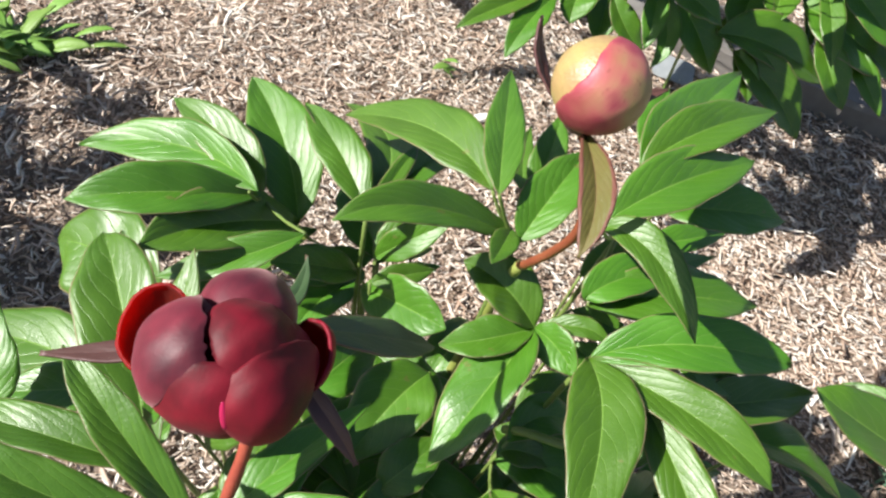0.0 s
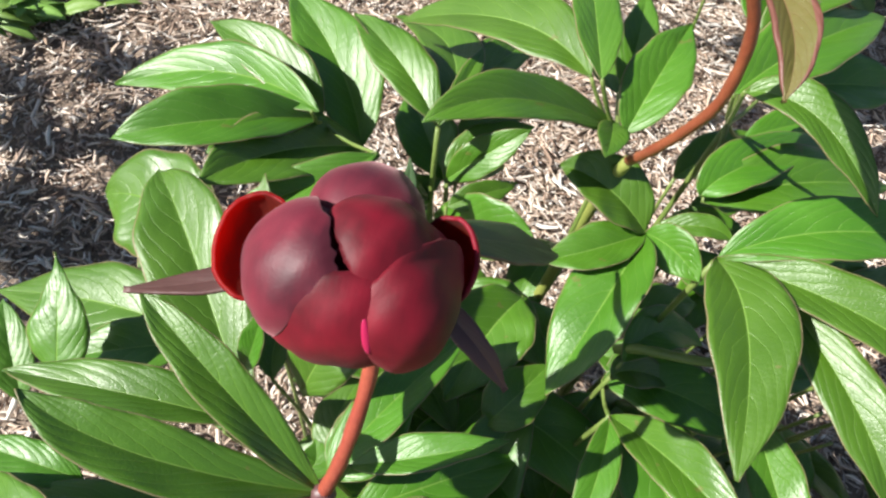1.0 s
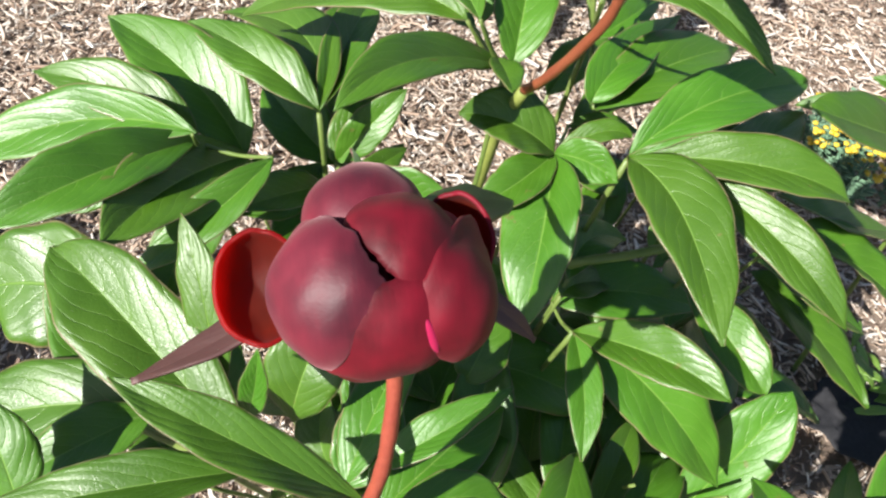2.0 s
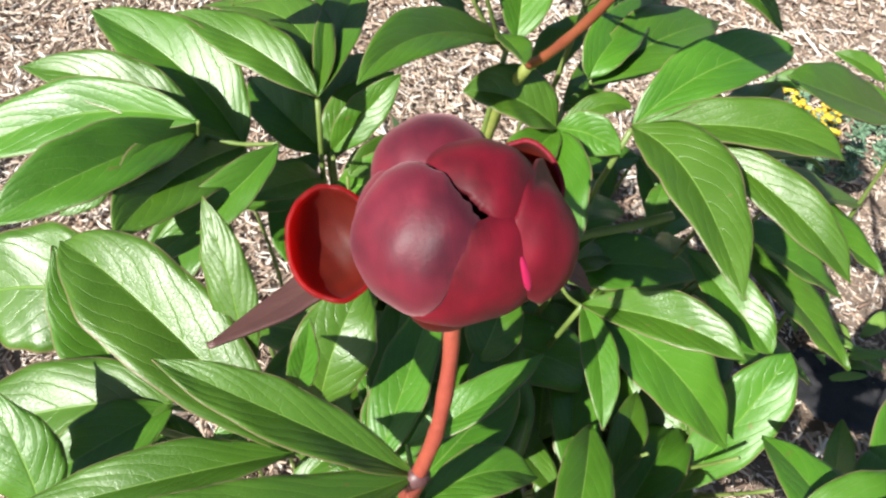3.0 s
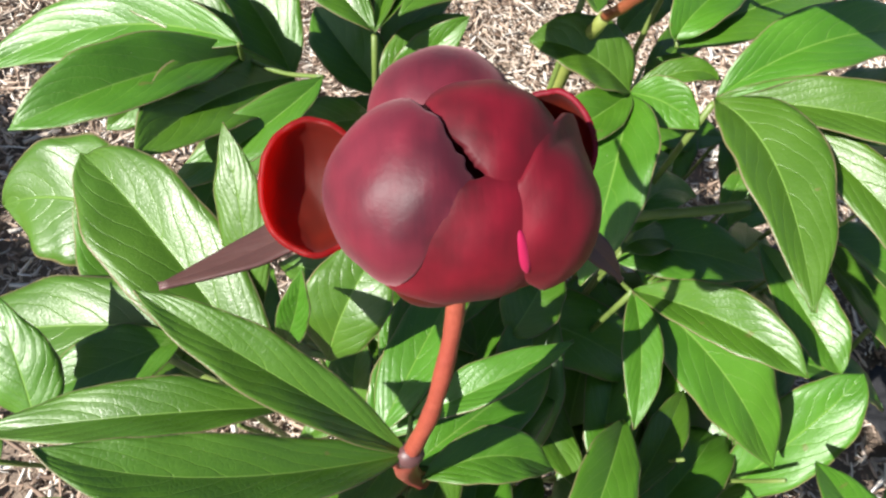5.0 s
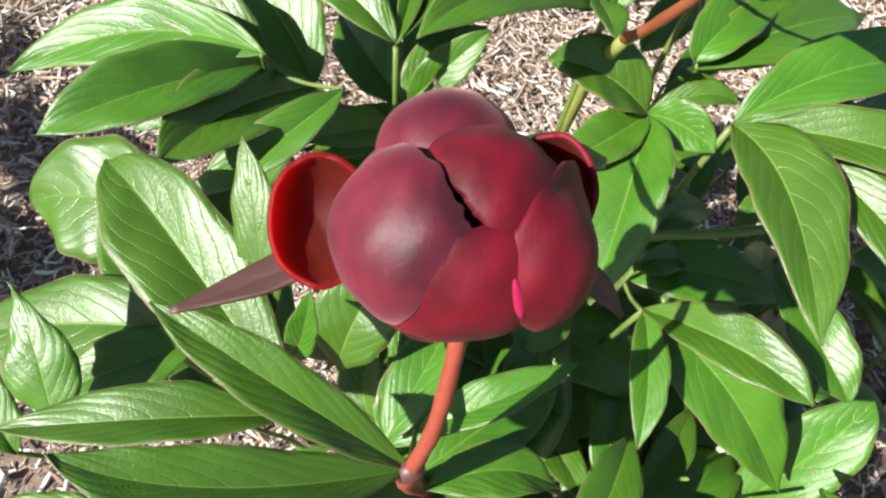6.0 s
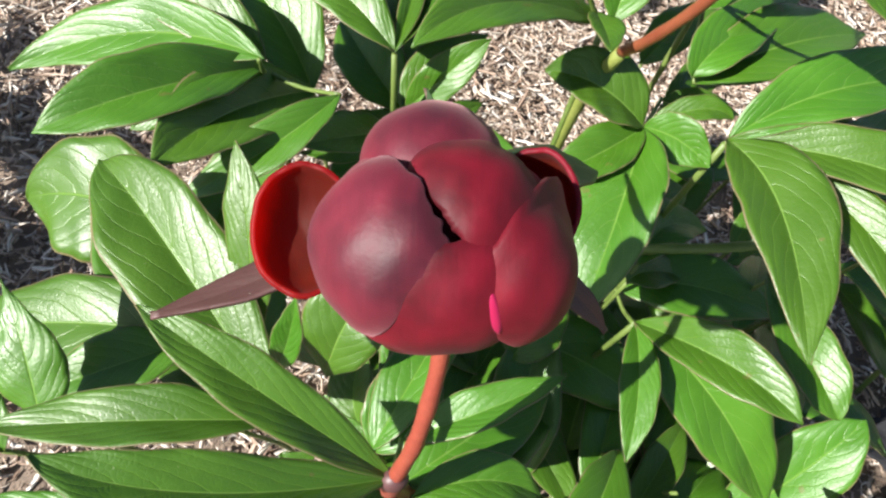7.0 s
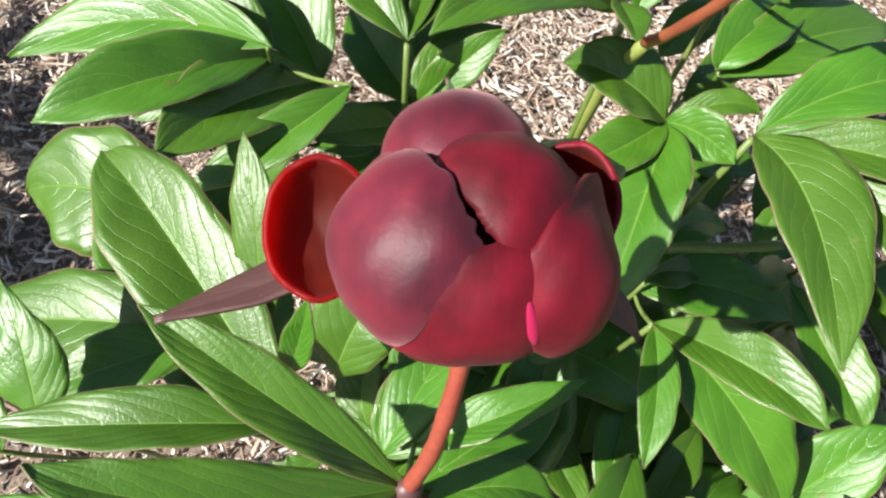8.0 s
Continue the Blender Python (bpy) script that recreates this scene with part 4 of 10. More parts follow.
leaf_on(stalk_j, (0.1886, 0.2000, 0.2900), (0.1870, 0.1745, 0.2837), (0.1776, 0.1588, 0.2700), 0.0230, 15, 30)
leaf_on(stalk_j, (0.1010, 0.1610, 0.2850), (0.1290, 0.1610, 0.2850), (0.1580, 0.1530, 0.2750), 0.0295, 0, 24)
leaf_on(stalk_j, (0.1060, 0.1710, 0.3000), (0.1250, 0.1830, 0.3050), (0.1490, 0.1880, 0.3000), 0.0250, 9, 22)
stalk_r = stalk("leaf_stalk", [([(0.0966, 0.1928, -0.0100), (0.1086, 0.1738, 0.2070), (0.1166, 0.1611, 0.3764)], 0.0024, 0.0013), ([(0.1166, 0.1611, 0.3764), (0.1270, 0.1557, 0.3737), (0.1373, 0.1502, 0.3770)], 0.0011, 0.0008), ([(0.1166, 0.1611, 0.3764), (0.1504, 0.1649, 0.3502), (0.1841, 0.1687, 0.3300)], 0.0011, 0.0008), ([(0.1166, 0.1611, 0.3764), (0.1695, 0.1656, 0.3352), (0.2225, 0.1702, 0.3000)], 0.0011, 0.0008), ([(0.1166, 0.1611, 0.3764), (0.1487, 0.1752, 0.3552), (0.1807, 0.1892, 0.3400)], 0.0011, 0.0008)])
leaf_on(stalk_r, (0.1166, 0.1611, 0.3784), (0.1550, 0.1639, 0.3937), (0.2092, 0.1628, 0.3888), 0.0285, 14, 30, peak=0.56)
leaf_on(stalk_r, (0.1166, 0.1611, 0.3784), (0.1150, 0.1250, 0.3845), (0.0969, 0.0749, 0.3810), 0.0337, 8, 30)
leaf_on(stalk_r, (0.1166, 0.1611, 0.3784), (0.1567, 0.1301, 0.3897), (0.1863, 0.1060, 0.3817), 0.0245, 18, 30)
leaf_on(stalk_r, (0.1373, 0.1502, 0.3770), (0.1513, 0.1024, 0.3757), (0.1624, 0.0660, 0.3600), 0.0230, 23, 30)
leaf_on(stalk_r, (0.1841, 0.1687, 0.3300), (0.2242, 0.1731, 0.3344), (0.2673, 0.1847, 0.3300), 0.0283, 9, 30)
leaf_on(stalk_r, (0.2225, 0.1702, 0.3000), (0.2667, 0.1634, 0.2976), (0.3122, 0.1493, 0.2700), 0.0388, -12, 30)
leaf_on(stalk_r, (0.1807, 0.1892, 0.3400), (0.2000, 0.1839, 0.3401), (0.2265, 0.1778, 0.3300), 0.0232, 17, 30)
stalk_b = stalk("leaf_stalk", [([(0.0733, 0.2282, -0.0100), (0.0792, 0.2183, 0.2157), (0.0832, 0.2117, 0.3921)], 0.0024, 0.0013), ([(0.0832, 0.2117, 0.3921), (0.0811, 0.2127, 0.3923), (0.0791, 0.2138, 0.3985)], 0.0011, 0.0008), ([(0.0832, 0.2117, 0.3921), (0.0744, 0.2151, 0.4013), (0.0656, 0.2185, 0.4165)], 0.0011, 0.0008), ([(0.0832, 0.2117, 0.3921), (0.0752, 0.2117, 0.4038), (0.0671, 0.2116, 0.4215)], 0.0011, 0.0008), ([(0.0832, 0.2117, 0.3921), (0.0901, 0.2338, 0.3831), (0.0969, 0.2559, 0.3800)], 0.0011, 0.0008), ([(0.0832, 0.2117, 0.3921), (0.0824, 0.2083, 0.3934), (0.0816, 0.2049, 0.4006)], 0.0011, 0.0008), ([(0.0832, 0.2117, 0.3921), (0.0945, 0.2429, 0.3731), (0.1057, 0.2741, 0.3600)], 0.0011, 0.0008)])
leaf_on(stalk_b, (0.0832, 0.2117, 0.3941), (0.0342, 0.1977, 0.4228), (-0.0017, 0.1795, 0.4274), 0.0211, -19, 30)
leaf_on(stalk_b, (0.0791, 0.2138, 0.3985), (0.0710, 0.1936, 0.4094), (0.0634, 0.1770, 0.4168), 0.0130, -1, 30)
leaf_on(stalk_b, (0.0656, 0.2185, 0.4165), (0.0399, 0.2625, 0.4079), (-0.0024, 0.3082, 0.3700), 0.0329, -20, 30)
leaf_on(stalk_b, (0.0671, 0.2116, 0.4215), (0.0707, 0.2476, 0.4238), (0.0788, 0.3039, 0.4200), 0.0204, -4, 30)
leaf_on(stalk_b, (0.0969, 0.2559, 0.3800), (0.1047, 0.2731, 0.3916), (0.1128, 0.3014, 0.4000), 0.0195, -1, 30)
leaf_on(stalk_b, (0.0816, 0.2049, 0.4006), (0.0943, 0.2230, 0.4127), (0.1129, 0.2499, 0.4200), 0.0263, 4, 30)
leaf_on(stalk_b, (0.1057, 0.2741, 0.3600), (0.1026, 0.2982, 0.3578), (0.1140, 0.3467, 0.3500), 0.0161, -5, 30)
stalk_c = stalk("leaf_stalk", [([(0.1103, 0.2380, -0.0100), (0.1258, 0.2306, 0.2138), (0.1362, 0.2257, 0.3888)], 0.0024, 0.0013), ([(0.1362, 0.2257, 0.3888), (0.1360, 0.2324, 0.4039), (0.1359, 0.2392, 0.4250)], 0.0011, 0.0008), ([(0.1362, 0.2257, 0.3888), (0.1344, 0.2296, 0.4064), (0.1327, 0.2335, 0.4300)], 0.0011, 0.0008), ([(0.1362, 0.2257, 0.3888), (0.1255, 0.2142, 0.4039), (0.1149, 0.2028, 0.4250)], 0.0011, 0.0008), ([(0.1362, 0.2257, 0.3888), (0.1550, 0.2445, 0.3789), (0.1738, 0.2634, 0.3750)], 0.0011, 0.0008), ([(0.1362, 0.2257, 0.3888), (0.1433, 0.2456, 0.3964), (0.1505, 0.2655, 0.4100)], 0.0011, 0.0008), ([(0.1362, 0.2257, 0.3888), (0.1148, 0.1971, 0.4195), (0.0934, 0.1686, 0.4561)], 0.0011, 0.0008), ([(0.1362, 0.2257, 0.3888), (0.1581, 0.2466, 0.3614), (0.1800, 0.2674, 0.3400)], 0.0011, 0.0008), ([(0.1362, 0.2257, 0.3888), (0.1300, 0.2107, 0.3767), (0.1238, 0.1958, 0.3706)], 0.0011, 0.0008), ([(0.1362, 0.2257, 0.3888), (0.1284, 0.2104, 0.3792), (0.1206, 0.1951, 0.3756)], 0.0011, 0.0008)])
leaf_on(stalk_c, (0.1359, 0.2392, 0.4250), (0.1663, 0.2759, 0.4269), (0.2181, 0.3376, 0.4200), 0.0327, 4, 30)
leaf_on(stalk_c, (0.1327, 0.2335, 0.4300), (0.1660, 0.2564, 0.4385), (0.2146, 0.2851, 0.4350), 0.0256, 11, 30)
leaf_on(stalk_c, (0.1149, 0.2028, 0.4250), (0.1491, 0.2249, 0.4320), (0.1968, 0.2525, 0.4271), 0.0304, 11, 30)
leaf_on(stalk_c, (0.1738, 0.2634, 0.3750), (0.2079, 0.2642, 0.3809), (0.2506, 0.2685, 0.3750), 0.0353, 18, 30)
leaf_on(stalk_c, (0.1505, 0.2655, 0.4100), (0.1541, 0.2828, 0.4165), (0.1678, 0.3105, 0.4200), 0.0172, -3, 30)
leaf_on(stalk_c, (0.0934, 0.1686, 0.4561), (0.1099, 0.1538, 0.4599), (0.1249, 0.1283, 0.4474), 0.0164, 20, 30)
leaf_on(stalk_c, (0.1800, 0.2674, 0.3400), (0.2051, 0.2735, 0.3430), (0.2380, 0.2873, 0.3400), 0.0195, 13, 30)
leaf_on(stalk_c, (0.1238, 0.1958, 0.3706), (0.1654, 0.2019, 0.3782), (0.2183, 0.2092, 0.3689), 0.0336, 14, 30)
leaf_on(stalk_c, (0.1206, 0.1951, 0.3756), (0.1410, 0.2070, 0.3827), (0.1960, 0.2323, 0.3769), 0.0236, 10, 30)
stalk_i = stalk("leaf_stalk", [([(0.0255, 0.2572, -0.0100), (0.0192, 0.2548, 0.1935), (0.0150, 0.2531, 0.3518)], 0.0024, 0.0013), ([(0.0316, 0.2532, 0.0000), (0.0320, 0.2607, 0.1899), (0.0244, 0.2603, 0.3064)], 0.0018, 0.0009), ([(0.0320, 0.2528, 0.0000), (0.0325, 0.2603, 0.1896), (0.0250, 0.2597, 0.3058)], 0.0018, 0.0009), ([(0.0300, 0.2350, 0.0000), (0.0303, 0.2402, 0.1935), (0.0225, 0.2375, 0.3120)], 0.0018, 0.0009), ([(0.0273, 0.2415, 0.0000), (0.0272, 0.2476, 0.1836), (0.0191, 0.2456, 0.2962)], 0.0018, 0.0009), ([(0.0343, 0.2638, 0.0000), (0.0350, 0.2726, 0.1798), (0.0278, 0.2735, 0.2900)], 0.0018, 0.0009), ([(0.0257, 0.2512, 0.0000), (0.0255, 0.2584, 0.1820), (0.0172, 0.2577, 0.2935)], 0.0018, 0.0009), ([(0.0388, 0.2761, 0.0000), (0.0402, 0.2865, 0.1860), (0.0335, 0.2889, 0.3000)], 0.0018, 0.0009), ([(0.0289, 0.2667, 0.0000), (0.0290, 0.2759, 0.1674), (0.0211, 0.2771, 0.2700)], 0.0018, 0.0009)])
leaf_on(stalk_i, (0.0150, 0.2531, 0.3538), (-0.0036, 0.2855, 0.3643), (-0.0257, 0.3211, 0.3630), 0.0274, -11, 30)
leaf_on(stalk_i, (0.0150, 0.2531, 0.3538), (0.0472, 0.2955, 0.3562), (0.0716, 0.3255, 0.3500), 0.0234, 9, 30)
leaf_on(stalk_i, (0.0150, 0.2531, 0.3538), (0.0247, 0.3085, 0.3529), (-0.0044, 0.3657, 0.3300), 0.0320, -6, 30)
leaf_on(stalk_i, (0.0244, 0.2603, 0.3064), (0.0419, 0.2589, 0.3281), (0.0631, 0.2615, 0.3447), 0.0208, 42, 30)
leaf_on(stalk_i, (0.0250, 0.2597, 0.3058), (0.0424, 0.2706, 0.3015), (0.0626, 0.2858, 0.2907), 0.0125, 15, 30)
leaf_on(stalk_i, (0.0225, 0.2375, 0.3120), (0.0394, 0.2414, 0.3170), (0.0589, 0.2485, 0.3166), 0.0153, 36, 30)
leaf_on(stalk_i, (0.0191, 0.2456, 0.2962), (0.0439, 0.2230, 0.3128), (0.0644, 0.2076, 0.3188), 0.0340, 45, 30)
leaf_on(stalk_i, (0.0278, 0.2735, 0.2900), (0.0164, 0.3010, 0.2983), (0.0085, 0.3363, 0.3000), 0.0357, -12, 30)
leaf_on(stalk_i, (0.0172, 0.2577, 0.2935), (-0.0079, 0.2417, 0.3167), (-0.0313, 0.2293, 0.3311), 0.0249, -19, 30)
leaf_on(stalk_i, (0.0335, 0.2889, 0.3000), (0.0525, 0.3069, 0.3047), (0.0877, 0.3285, 0.3000), 0.0240, 11, 30)
leaf_on(stalk_i, (0.0211, 0.2771, 0.2700), (-0.0016, 0.2513, 0.2734), (-0.0152, 0.2307, 0.2700), 0.0294, -6, 30)
leaf_on(stalk_i, (0.0320, 0.2080, 0.2850), (0.0510, 0.1880, 0.2850), (0.0720, 0.1670, 0.2750), 0.0373, 0, 22)
leaf_on(stalk_i, (0.0270, 0.2950, 0.3300), (0.0510, 0.3170, 0.3400), (0.0770, 0.3390, 0.3400), 0.0294, 0, 26)
leaf_on(stalk_i, (0.0240, 0.2480, 0.2950), (0.0440, 0.2560, 0.3000), (0.0650, 0.2650, 0.3000), 0.0147, 15, 18)
leaf_on(stalk_i, (0.0250, 0.2610, 0.3000), (0.0430, 0.2750, 0.3150), (0.0720, 0.2840, 0.3250), 0.0269, 15, 20)
stalk_f = stalk("leaf_stalk", [([(0.0776, 0.1687, -0.0100), (0.0847, 0.1435, 0.1674), (0.0894, 0.1267, 0.3044)], 0.0014, 0.0013), ([(0.1351, 0.1488, 0.0000), (0.1484, 0.1432, 0.1922), (0.1538, 0.1297, 0.3100)], 0.0018, 0.0009), ([(0.1688, 0.1448, 0.0000), (0.1864, 0.1388, 0.1798), (0.1960, 0.1247, 0.2900)], 0.0018, 0.0009), ([(0.1154, 0.0810, 0.0000), (0.1263, 0.0670, 0.1240), (0.1292, 0.0450, 0.2000)], 0.0018, 0.0009), ([(0.0894, 0.1267, 0.3044), (0.0915, 0.1378, 0.2967), (0.0935, 0.1490, 0.2950)], 0.0011, 0.0008), ([(0.1282, 0.1410, 0.0000), (0.1407, 0.1345, 0.1302), (0.1452, 0.1200, 0.2100)], 0.0018, 0.0009), ([(0.1672, 0.1488, 0.0000), (0.1846, 0.1432, 0.1860), (0.1940, 0.1297, 0.3000)], 0.0018, 0.0009), ([(0.1817, 0.1622, 0.0000), (0.2009, 0.1583, 0.1984), (0.2121, 0.1465, 0.3200)], 0.0018, 0.0009), ([(0.1037, 0.1973, 0.0000), (0.1132, 0.1978, 0.1860), (0.1147, 0.1903, 0.3000)], 0.0018, 0.0009), ([(0.0940, 0.1860, 0.0000), (0.1023, 0.1852, 0.1674), (0.1025, 0.1763, 0.2700)], 0.0018, 0.0009), ([(0.0594, 0.1980, 0.0000), (0.0633, 0.1986, 0.1860), (0.0593, 0.1912, 0.3000)], 0.0018, 0.0009), ([(0.1009, 0.1774, 0.0000), (0.1100, 0.1755, 0.1488), (0.1111, 0.1655, 0.2400)], 0.0018, 0.0009), ([(0.1434, 0.1317, 0.0000), (0.1578, 0.1240, 0.1302), (0.1642, 0.1083, 0.2100)], 0.0018, 0.0009), ([(0.2003, 0.0359, 0.0000), (0.2219, 0.0163, 0.0930), (0.2354, -0.0114, 0.1500)], 0.0018, 0.0009), ([(0.2021, 0.1553, 0.0000), (0.2238, 0.1506, 0.1798), (0.2376, 0.1379, 0.2900)], 0.0018, 0.0009)])
leaf_on(stalk_f, (0.0894, 0.1267, 0.3064), (0.0775, 0.0987, 0.3076), (0.0633, 0.0746, 0.3007), 0.0170, 8, 30)
leaf_on(stalk_f, (0.0894, 0.1267, 0.3064), (0.1064, 0.0930, 0.3290), (0.1183, 0.0650, 0.3337), 0.0244, 21, 36)
leaf_on(stalk_f, (0.0894, 0.1267, 0.3064), (0.1149, 0.0881, 0.2927), (0.1365, 0.0451, 0.2553), 0.0390, 27, 30)
leaf_on(stalk_f, (0.1538, 0.1297, 0.3100), (0.1517, 0.0880, 0.3117), (0.1539, 0.0662, 0.3058), 0.0245, 18, 30)
leaf_on(stalk_f, (0.2820, 0.1580, 0.2000), (0.3080, 0.1120, 0.1800), (0.3200, 0.0520, 0.1600), 0.0470, -3, 30)
leaf_on(stalk_f, (0.1292, 0.0450, 0.2000), (0.1657, 0.0561, 0.2493), (0.1934, 0.0674, 0.2712), 0.0370, -3, 30)
leaf_on(stalk_f, (0.0935, 0.1490, 0.2950), (0.1250, 0.1384, 0.3021), (0.1651, 0.1184, 0.2900), 0.0322, 15, 30)
leaf_on(stalk_f, (0.1452, 0.1200, 0.2100), (0.1383, 0.0873, 0.2051), (0.1360, 0.0553, 0.1900), 0.0513, 13, 30)
leaf_on(stalk_f, (0.2630, 0.1580, 0.2300), (0.2910, 0.1250, 0.2200), (0.3210, 0.0890, 0.2000), 0.0460, -8, 30)
leaf_on(stalk_f, (0.3250, 0.1960, 0.2200), (0.3640, 0.1630, 0.2100), (0.4330, 0.1500, 0.1800), 0.0460, -14, 30)
leaf_on(stalk_f, (0.1147, 0.1903, 0.3000), (0.1242, 0.1818, 0.2983), (0.1389, 0.1721, 0.2900), 0.0235, 16, 30)
leaf_on(stalk_f, (0.1025, 0.1763, 0.2700), (0.1265, 0.1648, 0.2701), (0.1591, 0.1550, 0.2600), 0.0313, 13, 30)
leaf_on(stalk_f, (0.0593, 0.1912, 0.3000), (0.0387, 0.1689, 0.3007), (0.0188, 0.1414, 0.2900), 0.0420, -6, 30)
leaf_on(stalk_f, (0.1111, 0.1655, 0.2400), (0.0939, 0.1435, 0.2312), (0.0799, 0.1201, 0.2100), 0.0421, 1, 30)
leaf_on(stalk_f, (0.1642, 0.1083, 0.2100), (0.1612, 0.0614, 0.2100), (0.1440, 0.0485, 0.2000), 0.0265, 13, 30)
leaf_on(stalk_f, (0.2354, -0.0114, 0.1500), (0.2412, 0.0118, 0.1839), (0.2513, 0.0289, 0.2000), 0.0199, -22, 30)
leaf_on(stalk_f, (0.3150, 0.1670, 0.2200), (0.3460, 0.1340, 0.2100), (0.3640, 0.0890, 0.2000), 0.0480, -9, 30)
